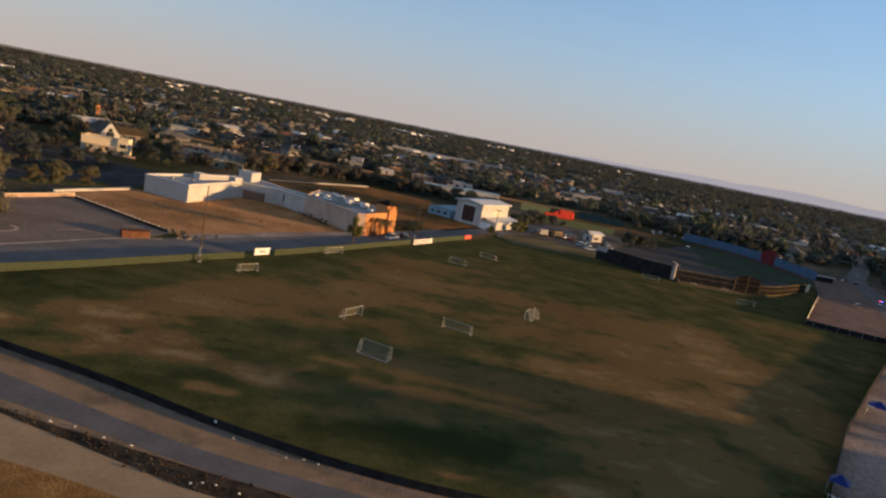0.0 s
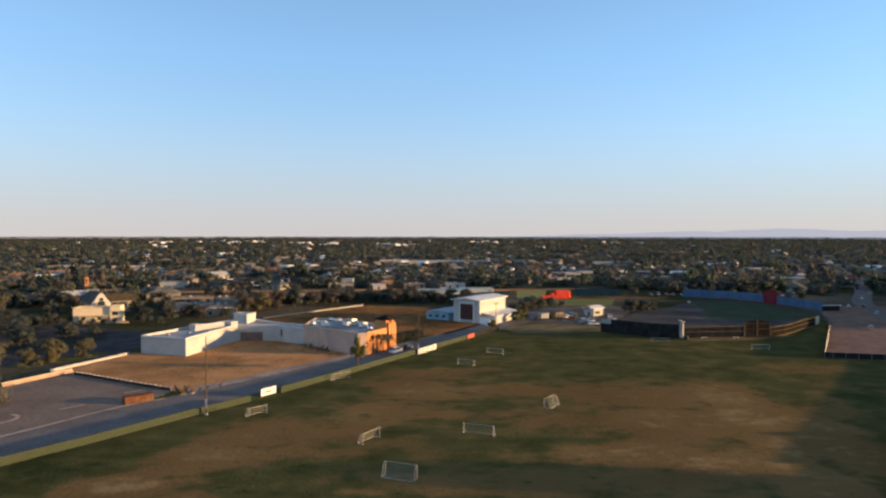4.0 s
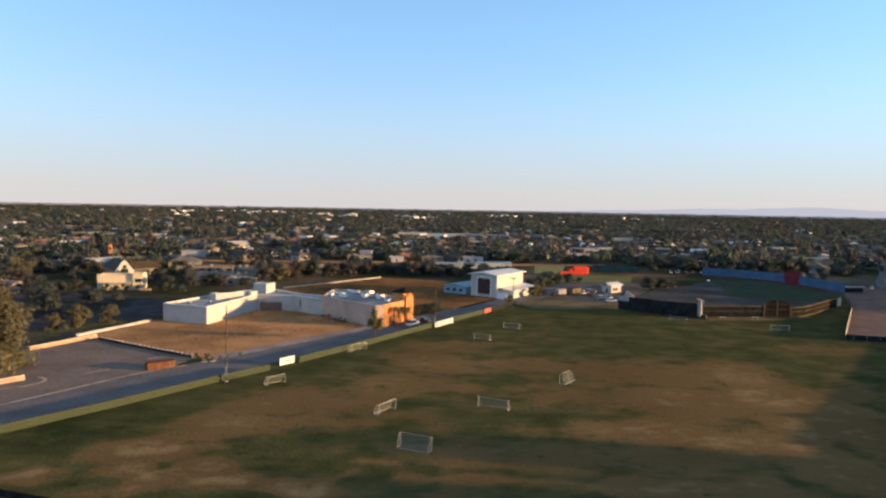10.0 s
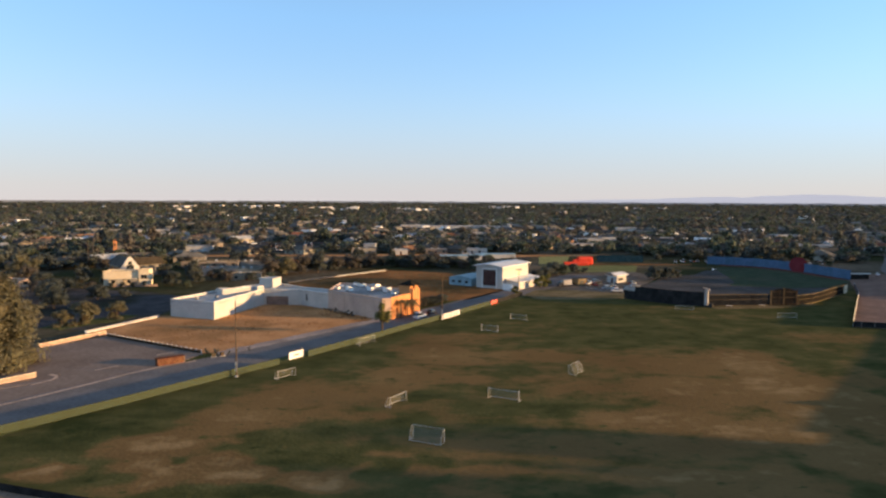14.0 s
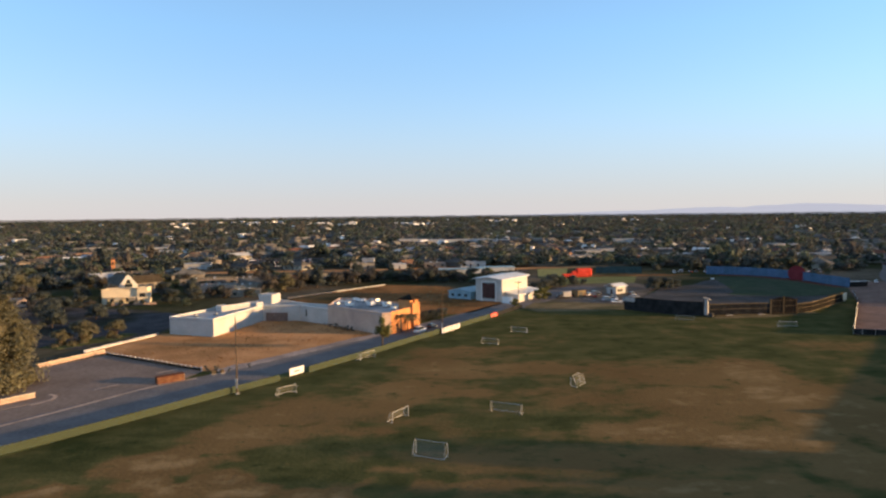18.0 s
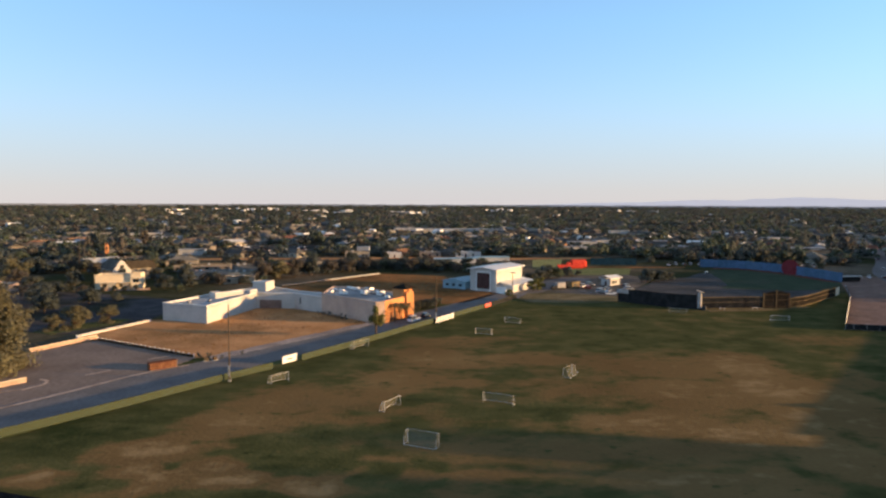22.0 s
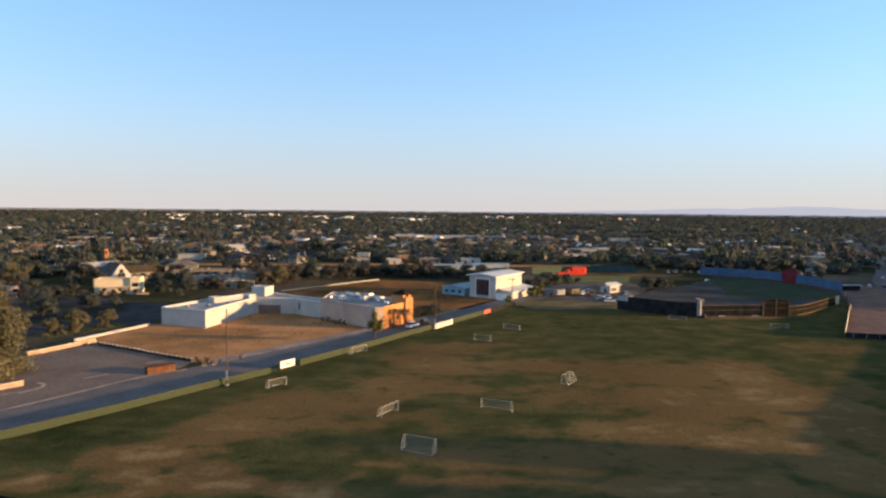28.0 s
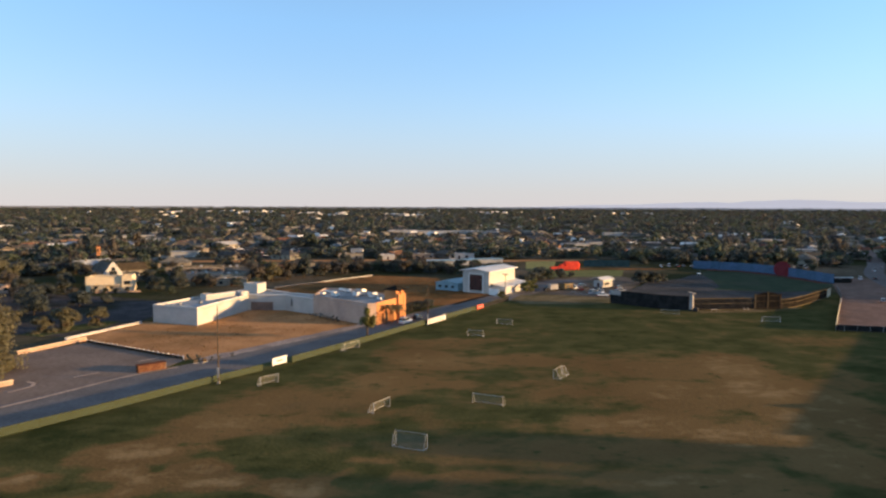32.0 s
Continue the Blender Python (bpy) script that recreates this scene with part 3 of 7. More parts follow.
def value_noise(x, y, size, seed):
    """Smooth random values in -1..1 that change over the given size."""
    rng = np.random.RandomState(seed)
    table = rng.uniform(-1, 1, (64, 64))
    u, v = x / size + 500.0, y / size + 500.0
    i, j = np.floor(u).astype(int), np.floor(v).astype(int)
    f, g = u - i, v - j
    f, g = f * f * (3 - 2 * f), g * g * (3 - 2 * g)
    at = lambda p, q: table[p % 64, q % 64]
    return (at(i, j) * (1 - f) + at(i + 1, j) * f) * (1 - g) + (at(i, j + 1) * (1 - f) + at(i + 1, j + 1) * f) * g


def field():
    x0, x1, y0, y1, s = -90, 180, 50, 275, 0.9
    nx, ny = int((x1 - x0) / s), int((y1 - y0) / s)
    xs, ys = x0 + s * np.arange(nx + 1), y0 + s * np.arange(ny + 1)
    gx, gy = np.meshgrid(xs, ys)
    # Wander, so that the patches have torn outlines.
    wx = gx + 2.2 * value_noise(gx, gy, 7.0, 3) + 1.1 * value_noise(gx, gy, 2.6, 4)
    wy = gy + 1.7 * value_noise(gx, gy, 7.0, 5) + 0.8 * value_noise(gx, gy, 2.6, 6)
    # Thicker turf along the near fence, the street fence and the side fence.
    foot = np.interp(gx, [-80, -55, -33, -17.5, -4, 6, 20, 36, 50], [89, 81, 74.4, 68.6, 64.7, 62.8, 61.5, 60, 57.5])
    thick = np.clip(1.5 - (wy - foot) / 9, 0, 1) * np.clip((gx + 60) / 40, 0.3, 1)
    side = np.interp(gy, [58, 77, 101, 130, 158, 187], [49, 61, 79, 103, 127, 150])
    thick = np.maximum(thick, np.clip(1.6 - (side - wx) / 8, 0, 1) * np.clip((150 - gy) / 30, 0, 1))
    street = np.interp(gy, [89, 137, 177, 217, 256], [-80.5, -44.3, -16.1, 8.9, 33])
    thick = np.maximum(thick, np.clip(1.5 - (wx - street) / 12, 0, 1) * 0.7)
    worn = np.exp(-(((gx - 34) / 46) ** 2 + ((gy - 118) / 58) ** 2) ** 2)
    wear = 0.12 + 0.22 * worn + 0.13 * value_noise(gx, gy, 15.0, 8) + 0.12 * value_noise(gx, gy * 1.3, 6.0, 9) - 0.42 * thick
    for patches in (WORN_WEST, WORN_MIDDLE, WORN_EAST, WORN_FAR):
        for cx, cy, rx, ry, w in patches:
            wear = np.maximum(wear, w * np.exp(-(((wx - cx) / rx) ** 2 + ((wy - cy) / ry) ** 2) ** 1.7 * 0.5))
    for patches in (KEPT_WEST, KEPT_EAST):
        for cx, cy, rx, ry, w in patches:
            wear = wear * (1 - w * np.exp(-(((wx - cx) / rx) ** 2 + ((wy - cy) / ry) ** 2) ** 1.5 * 0.6))
    for cx, cy, rx, ry, w in LUSH:
        wear = wear - w * np.clip(1.1 - np.clip(wear, 0, 1) * 1.5, 0, 1) * np.exp(-(((wx - cx) / rx) ** 2 + ((wy - cy) / ry) ** 2) ** 1.5)
    verts = np.stack([gx.ravel(), gy.ravel(), np.full(gx.size, 0.03)], 1)
    idx = np.arange(gx.size).reshape(gx.shape)
    faces = np.stack([idx[:-1, :-1], idx[:-1, 1:], idx[1:, 1:], idx[1:, :-1]], -1).reshape(-1, 4)
    me = bpy.data.meshes.new("sports_field")
    me.from_pydata(verts.tolist(), [], faces.tolist())
    at = me.attributes.new("wear", "FLOAT", "POINT")
    at.data.foreach_set("value", wear.ravel().astype(np.float32))
    me.materials.append(M["turf"])
    ob = new("sports_field", me)
    tagged(ob, "sports field of green turf worn to dry brown dirt", "", "", "structure")


field()

# Lines of the plan.
FENCE_L = [(-80.5, 89), (-70.7, 101.3), (-59, 116), (-44.3, 136.6), (-36.6, 146.3), (-16.1, 177.4), (-5.7, 194.4), (8.9, 217.3), (20, 234.9), (33, 256)]
NEAR = dense([(-130, 103), (-80.5, 89), (-55, 81), (-33, 74.4), (-17.5, 68.6), (-4, 64.7), (6, 62.8), (20, 61.5), (36, 60), (50, 57.5), (100, 48)], 4)
RIGHT = [(49, 58.5), (61, 77), (79, 101.3), (103, 130), (127, 158), (150, 187)]
NEAR_FENCE = [p for p in NEAR if -80.5 <= p[0] <= 50]

structure("street_verge", slab([(-82, 89), (33, 257), (36, 255.5), (-79.3, 87.6)], 0.0, 0.06), M["verge"], "yellowed grass verge under the street fence")
STREET = [(-140, 30), (-81.5, 104), (-66, 126), (-47, 150), (-34, 166), (-19, 187), (-1, 215), (13, 236), (30, 262), (48, 290), (75, 330)]
structure("road", strip(dense(STREET, 8), -8.5, 6.5, 0.05), M["asphalt"], "blue grey asphalt street beside the field")
structure("road_edge", strip(dense([(-84, 110.5), (-78.8, 118.2), (-72.4, 128.4), (-66, 139.6), (-63.2, 143.2), (-56.9, 149.6)], 6), -0.6, 0.4, 0.14), M["pale_kerb"], "pale worn kerb of the street")

PATH_FAR = [(-128, 96), (-80, 82.5), (-47.8, 73.7), (-32.1, 68.4), (-17.5, 63.5), (-4.4, 60.9), (6.3, 59.2), (20, 57.8), (38, 56.2), (100, 43.5)]
PATH_NEAR = [(-125, 91), (-78, 77.2), (-44.3, 67.7), (-30, 64), (-15.9, 59.9), (-4.2, 57.6), (6.3, 56), (20, 54.8), (38, 53.4), (100, 42)]
DITCH_TOP = [(-124.5, 90), (-77.4, 76.2), (-43.6, 66.6), (-29.3, 62.6), (-15.8, 59.6), (-4.1, 57.3), (6.3, 55.8), (20, 54.6), (38, 53.2), (100, 41.8)]
DITCH_FOOT = [(-123.5, 88.8), (-76.6, 75.2), (-42.6, 65.0), (-28.1, 60.4), (-15.1, 56.1), (-3.8, 54.2), (6.3, 52.8), (20, 51.4), (38, 49.8), (100, 38)]
LEVEE_FOOT = [(-118, 81), (-70, 67), (-37.4, 57), (-25.3, 54.4), (-13.7, 51.4), (-4, 48.6), (6, 46.4), (20, 44), (38, 41.5), (100, 30)]


def even(line, n=90):
    """The smoothed line as n places at equal steps."""
    pts = dense(line, 2)
    run = [0.0]
    for a, b in zip(pts, pts[1:]):
        run.append(run[-1] + math.dist(a, b))
    want = [run[-1] * k / (n - 1) for k in range(n)]
    return list(zip(np.interp(want, run, [p[0] for p in pts]).tolist(), np.interp(want, run, [p[1] for p in pts]).tolist()))


def band(upper, lower, z0, z1, rows=1, rough=0.0):
    """A strip of ground between two lines, from height z0 at the first to z1 at the second."""
    bm = bmesh.new()
    grid = []
    for k, ((ax, ay), (bx, by)) in enumerate(zip(even(upper), even(lower))):
        col = []
        for r in range(rows + 1):
            t = r / rows
            wob = rough * noise.noise((k * 0.35, r * 1.7, 4.0)) if 0 < r < rows else 0.0
            col.append(bm.verts.new((ax + (bx - ax) * t, ay + (by - ay) * t + wob, z0 + (z1 - z0) * t + wob * 0.25)))
        grid.append(col)
    for c0, c1 in zip(grid, grid[1:]):
        for r in range(rows):
            bm.faces.new((c0[r], c0[r + 1], c1[r + 1], c1[r]))
    bmesh.ops.recalc_face_normals(bm, faces=bm.faces)
    if sum(f.normal.z for f in bm.faces) < 0:
        bmesh.ops.reverse_faces(bm, faces=bm.faces)
    return bm


def shifted(line, dy):
    return [(x - 0.28 * dy, y + dy) for x, y in line]


NEAR_LINE = [(-130, 103), (-80.5, 89), (-55, 81), (-33, 74.4), (-17.5, 68.6), (-4, 64.7), (6, 62.8), (20, 61.5), (36, 60), (100, 48)]
# The ditch starts as a thin crack and widens.
DITCH_HEAD, DITCH_TAIL = [(-41, 65.2), (-35, 63.7), (-29.0, 62.4)], [(-41, 65.0), (-35, 62.7), (-28.1, 60.4)]
structure("dirt_shoulder", band(NEAR_LINE, PATH_FAR, 0.06, 0.06), M["shoulder"], "tan dirt shoulder below the field fence")
structure("fence_strip", band(shifted(NEAR_LINE, -0.2), shifted(NEAR_LINE, -1.5), 0.08, 0.075), M["strip_dirt"], "greyish dirt strip at the foot of the fence")
structure("bike_path", band(PATH_FAR, PATH_NEAR, 0.09, 0.09), M["path"], "grey asphalt bike path along the field")
structure("path_edge", band(PATH_NEAR, DITCH_TOP, 0.07, 0.07), M["shoulder"], "dirt edge between the path and the ditch")
# The ditch is a flat, very dark strip; no depth is cut.
structure("ditch", band(DITCH_HEAD + DITCH_TOP[4:], DITCH_TAIL + DITCH_FOOT[4:], 0.135, 0.14, 5, 0.06), M["ditch"], "flat dark strip for the ditch, with rubble")
structure("ditch_bank", band(DITCH_TOP, DITCH_FOOT, 0.07, 0.095), M["shoulder"], "crumbling dirt bank beside the path")
structure("levee_road", band(DITCH_FOOT, LEVEE_FOOT, 0.10, 0.10), M["levee"], "pale unpaved levee road")
structure("dry_bank", band(LEVEE_FOOT, shifted(LEVEE_FOOT, -70), 0.11, 0.11), M["straw"], "orange brown dry grass bank")

structure("parking_lot", slab([(-86, 112), (-60, 148), (-58, 157), (-92, 177), (-101, 163), (-112, 140)], 0.0, 0.06), M["old_asphalt"], "worn grey asphalt parking lot")
structure("dirt_lot", slab([(-58, 157), (-52, 158), (-34, 182), (-16, 206), (-30, 216), (-50, 233), (-66, 234), (-72, 206), (-90, 209), (-100, 181.5), (-92, 177)], 0.0, 0.09), M["lot_dirt"], "bare sunlit dirt lot with dry weeds")
structure("dust_edge", strip(dense([(-54, 156), (-43, 170.6), (-34, 182.6), (-24, 196), (-17, 205)], 1.5), -3.2, 2.4, 0.105, lambda x: 0.75 + 0.3 * noise.noise((x * 0.35, 7.0, 0.0)) + 0.2 * noise.noise((x * 1.1, 2.0, 0.0))), M["pale_gravel"], "pale dust spread from the dirt lot over the street edge")
structure("brown_field", slab([(-58, 257), (-69, 292), (-50.5, 317.5), (-27, 347), (5, 335), (16, 288), (28, 272), (12, 246), (-8, 238), (-30, 245)], 0.0, 0.05), M["brown_dirt"], "bare brown field behind the market")
structure("dirt_mound", slab([(33.5, 256), (38, 247), (63, 245.5), (73, 251), (78, 262), (58, 272), (40, 272)], 0.0, 0.10), M["mound"], "pale dirt strip at the end of the field")
structure("dirt_yard", slab([(40, 272.5), (58, 272.5), (78, 262.5), (76, 252.5), (90, 286), (99, 302), (110, 322), (104, 344), (64, 341), (46, 300)], 0.0, 0.04), M["yard_dirt"], "trampled dirt yard with parked cars")
structure("yard", slab([(126, 194), (148, 188), (172, 181), (262, 330), (214, 338), (169, 258)], 0.0, 0.12), M["yard"], "pinkish gravel storage yard")
structure("side_lot", slab([(50, 58), (61, 77), (79, 101.3), (103, 130), (127, 158), (150, 187), (172, 181), (190, 150), (120, 40)], 0.0, 0.08), M["pale_gravel"], "gravel lot outside the field fence")
RSTREET = [(150, 150), (186, 232), (209, 272), (247, 350), (300, 425), (363, 525), (480, 720), (800, 1240)]
structure("side_road", strip(dense(RSTREET, 20), -5, 5, 0.17), M["asphalt"], "straight grey street running to the horizon")
# This dark colour carries the shade of the trees and buildings around.
structure("west_street", slab([(-190, 200), (-125, 190), (-104, 185), (-92, 210), (-92, 245), (-118, 262), (-150, 270), (-215, 300), (-260, 330)], 0.0, 0.05), M["shaded_dark_asphalt"], "asphalt street and car park with shade put into its colour")
structure("cross_road", strip([(-320, 425), (-120, 434), (-55, 441), (0, 452), (50, 440), (120, 452)], -7, 7, 0.06), M["lot_dirt"], "dusty tan cross road behind the market")

structure("planting_island", slab([(-112, 128), (-100, 116), (-90, 124), (-80.5, 133), (-82, 138), (-92, 150), (-104, 158)], 0.0, 0.10), M["old_asphalt"], "worn asphalt round the big tree")
# Ball field behind the dark outfield fence.
structure("outfield", slab([(100, 302), (132, 290), (153, 282), (172, 285), (196, 305), (192, 345), (180, 366), (163, 372), (131, 330), (112, 322)], 0.0, 0.08), M["outfield"], "dark green ball field outfield")
structure("infield", slab([(76, 252), (96, 236), (124, 238), (146, 250), (168, 268), (172, 284), (153, 281), (132, 289), (100, 301), (90, 285)], 0.0, 0.11), M["track_gravel"], "dark grey gravel track inside the outfield fence")
structure("bright_lawn", slab([(59, 384), (75, 382), (92, 458), (66, 432)], 0.0, 0.05), M["pale_lawn"], "pale sunlit lawn of the far ball field")
structure("far_lawn", slab([(57.6, 375.8), (64, 342), (105, 345), (116, 378), (76, 379.6)], 0.0, 0.05), M["lawn"], "green grass of the far ball field")
structure("far_infield", slab([(89, 380.5), (150, 383), (152, 389), (92, 388)], 0.0, 0.08), M["brown_dirt"], "brown dirt infield of the far ball field")
structure("dirt_patch", slab([(96, 290), (104, 286), (126, 284), (138, 300), (146, 326), (152, 352), (146, 352), (131, 331), (112, 322), (106, 312)], 0.0, 0.15), M["track_gravel"], "dark bare ground inside the ball field")
structure("warning_track", strip(dense([(166, 380), (181, 373), (191, 355), (195, 333), (197, 314)], 4), -5, 3.4, 0.12), M["track_brown"], "dark brown warning track below the blue wall")


# ---- fences ----
def screen_fence(name, label, line, height, step, cloth, group="", lift=0.15, thick=0.03, post_r=0.05, over=0.1, steel="galv"):
    """Posts, a top rail and one stretched panel of fabric from post to post."""
    f = thing(name, label, "fence", group=group)
    posts = along(line, step)
    post = mesh("post", bar(bmesh.new(), (0, 0, 0), (0, 0, height + over), post_r), M[steel])
    for x, y, h in posts:
        part("post", post, None, f, at=pose(x, y, 0))
    for (x0, y0, _), (x1, y1, _) in zip(posts, posts[1:]):
        d = math.hypot(x1 - x0, y1 - y0)
        h = math.degrees(math.atan2(y1 - y0, x1 - x0))
        part("screen", B(0.005, -thick / 2, lift, d - 0.005, thick / 2, height), cloth, f, at=pose(x0, y0, 0, 0, 0, h))
        part("top_rail", bar(bmesh.new(), (0, 0, height + 0.03), (d, 0, height + 0.03), 0.03, 5), M[steel], f, at=pose(x0, y0, 0, 0, 0, h))
    return f


screen_fence("field_fence", "low chain link fence with dark windscreen along the path", NEAR_FENCE, 1.05, 3.0, M["windscreen"], lift=0.0, steel="windscreen", over=0.04, post_r=0.02)
screen_fence("side_fence", "low chain link fence with dark windscreen beside the gravel lot", RIGHT[:3], 1.6, 3.2, M["windscreen"], lift=0.02, steel="dark_steel")
screen_fence("side_fence", "tall chain link fence with dark windscreen beside the gravel lot", RIGHT[2:], 2.1, 3.2, M["windscreen"], lift=0.02, steel="dark_steel")
screen_fence("street_fence", "street fence with faded olive green screen", FENCE_L[:5], 1.5, 3.2, M["green_screen"], lift=0.1, steel="olive_paint", over=0.0, post_r=0.022)
screen_fence("street_fence", "street fence with faded olive green screen", [(-31.5, 154), (-16.1, 177.4), (-5.7, 194.4), (0.5, 204)], 1.6, 3.2, M["green_screen"], lift=0.1, steel="olive_paint", over=0.0, post_r=0.022)
screen_fence("street_fence", "street fence with faded olive green screen", [(7, 214.5), (20, 234.9), (21.4, 237.2)], 1.6, 3.2, M["green_screen"], lift=0.1, steel="olive_paint", over=0.0, post_r=0.022)
screen_fence("street_fence", "street fence with dark grey screen beside the hall", [(21.6, 237.5), (33, 256)], 1.6, 3.2, M["windscreen"], lift=0.1, steel="olive_paint", over=0.02)
screen_fence("yard_fence", "dark screen fence round the gravel yard", [(172, 181), (148, 188), (126, 194)], 1.8, 3.5, M["windscreen"], lift=0.1)
screen_fence("yard_fence", "tall dark screen fence between the field and the gravel yard", [(126, 194), (152.9, 234)], 2.4, 3.5, M["windscreen"], lift=0.1)
screen_fence("yard_fence", "low dark screen fence behind the gravel yard", [(153.4, 234.8), (169, 258), (190, 294)], 1.3, 3.5, M["windscreen"], lift=0.1)
OUTFIELD = dense([(72, 249.5), (86.5, 235.7), (96.2, 231.4)], 3)
screen_fence("outfield_fence", "tall dark windscreen fence round the ball field", OUTFIELD, 5.2, 3.0, M["windscreen"], lift=0.0, post_r=0.08, steel="windscreen")


# ---- goals ----
def goal(width, height, depth, label):
    """A football goal that opens towards +y, standing on its base frame, with a net behind."""
    g = thing("football_goal", label, "goal", group="football goals on the field")
    w, r = width / 2, 0.037
    for s in (-w, w):
        part("post", bar(bmesh.new(), (s, 0, 0), (s, 0, height), r, 8), M["goal_paint"], g)
        part("side_base", bar(bmesh.new(), (s, 0, 0.05), (s, -depth, 0.05), r * 0.9, 6), M["goal_paint"], g)
        part("back_stay", bar(bmesh.new(), (s, -depth * 0.45, height), (s, -depth, 0.05), r * 0.6, 6), M["galv"], g)
        part("top_stay", bar(bmesh.new(), (s, 0, height), (s, -depth * 0.45, height), r * 0.6, 6), M["galv"], g)
    part("crossbar", bar(bmesh.new(), (-w, 0, height), (w, 0, height), r, 8), M["goal_paint"], g)
    part("back_base", bar(bmesh.new(), (-w, -depth, 0.05), (w, -depth, 0.05), r * 0.9, 6), M["goal_paint"], g)
    net = bmesh.new()
    for i in range(13):
        x = -w + 2 * w * i / 12
        a, b, c = (x, 0, height), (x, -depth * 0.45, height - 0.06), (x, -depth, 0.05)
        bar(net, a, b, 0.008, 3)
        bar(net, b, c, 0.008, 3)
    for k in range(8):
        t = k / 7
        p = Vector((0, -depth * 0.45, height - 0.06)).lerp(Vector((0, -depth, 0.05)), t)
        bar(net, (-w, p.y, p.z), (w, p.y, p.z), 0.008, 3)
    sheet = [net.verts.new(p) for p in ((-w, -depth * 0.45, height - 0.05), (w, -depth * 0.45, height - 0.05), (w, -depth, 0.06), (-w, -depth, 0.06))]
    net.faces.new(sheet)
    for s in (-w, w):
        net.faces.new([net.verts.new(p) for p in ((s, 0, height), (s, -depth * 0.45, height), (s, -depth, 0.06), (s, 0, 0.06))])
    part("net", net, M["net"], g, "thin white netting")
    return g


# First front post, second front post, height; the net lies behind, to the right of the way from first to second when flip is off.
GOALS = [
    ((-3.9, 101.2), (1.1, 99.0), 2.1, 1.5), ((15.2, 119.4), (9.7, 121.9), 1.95, 1.2), ((-6.0, 119.7), (-8.7, 115.6), 1.9, 1.3),
    ((-30.9, 137.0), (-33.8, 133.8), 1.8, 1.4), ((-17.2, 170.4), (-20.6, 166.4), 1.9, 1.6), ((28.6, 139.3), (31.3, 143.2), 1.9, 1.5),
    ((16.8, 184.2), (12.3, 186.0), 1.8, 1.3), ((27.5, 202.4), (22.8, 204.8), 1.7, 1.2), ((88.6, 222.8), (83.1, 225.0), 1.5, 1.2), ((116.6, 208.2), (110.9, 208.8), 1.7, 1.3),
]
for (ax, ay), (bx, by), h, d in GOALS:
    g = goal(math.hypot(bx - ax, by - ay), h, d, "white metal football goal with a thin net on the turf")
    g.matrix_basis = pose((ax + bx) / 2, (ay + by) / 2, 0.03, 0, 0, math.degrees(math.atan2(by - ay, bx - ax)))


# ---- market building ----
def prism_walls(bm, points, z0, z1, thick=0.35):
    """Outer walls of that outline with thickness, as one ring; the outline runs counter-clockwise."""
    n = len(points)
    inner = []
    for i in range(n):
        p, a, b = Vector(points[i]), Vector(points[i - 1]), Vector(points[(i + 1) % n])
        d0, d1 = (p - a).normalized(), (b - p).normalized()
        n0, n1 = Vector((-d0.y, d0.x)), Vector((-d1.y, d1.x))
        m = (n0 + n1).normalized()
        inner.append(p + m * (thick / max(m.dot(n0), 0.3)))
    rings = [[bm.verts.new((*p, z)) for p in pts] for pts, z in ((points, z0), (points, z1), (inner, z1), (inner, z0))]
    for r0, r1 in zip(rings, rings[1:] + rings[:1]):
        for i in range(n):
            bm.faces.new((r0[i], r0[(i + 1) % n], r1[(i + 1) % n], r1[i]))
    bmesh.ops.recalc_face_normals(bm, faces=bm.faces)
    return bm


def roof_unit(kind, at, size, turn, material, label):
    u = thing("roof_unit", label, "roof unit", at, turn, "air units on the flat roof")
    sx, sy, sz = size
    part("casing", B(-sx / 2, -sy / 2, 0.25, sx / 2, sy / 2, sz, bevel=0.05), material, u)
    for s in (-sx * 0.35, sx * 0.35):
        part("skid", B(s - 0.08, -sy / 2, 0, s + 0.08, sy / 2, 0.26), M["dark_steel"], u)
    part("fan_grille", cone(bmesh.new(), (0, 0, sz), (0, 0, sz + 0.15), min(sx, sy) * 0.35, min(sx, sy) * 0.33, 12), M["dark_steel"], u)
    return u


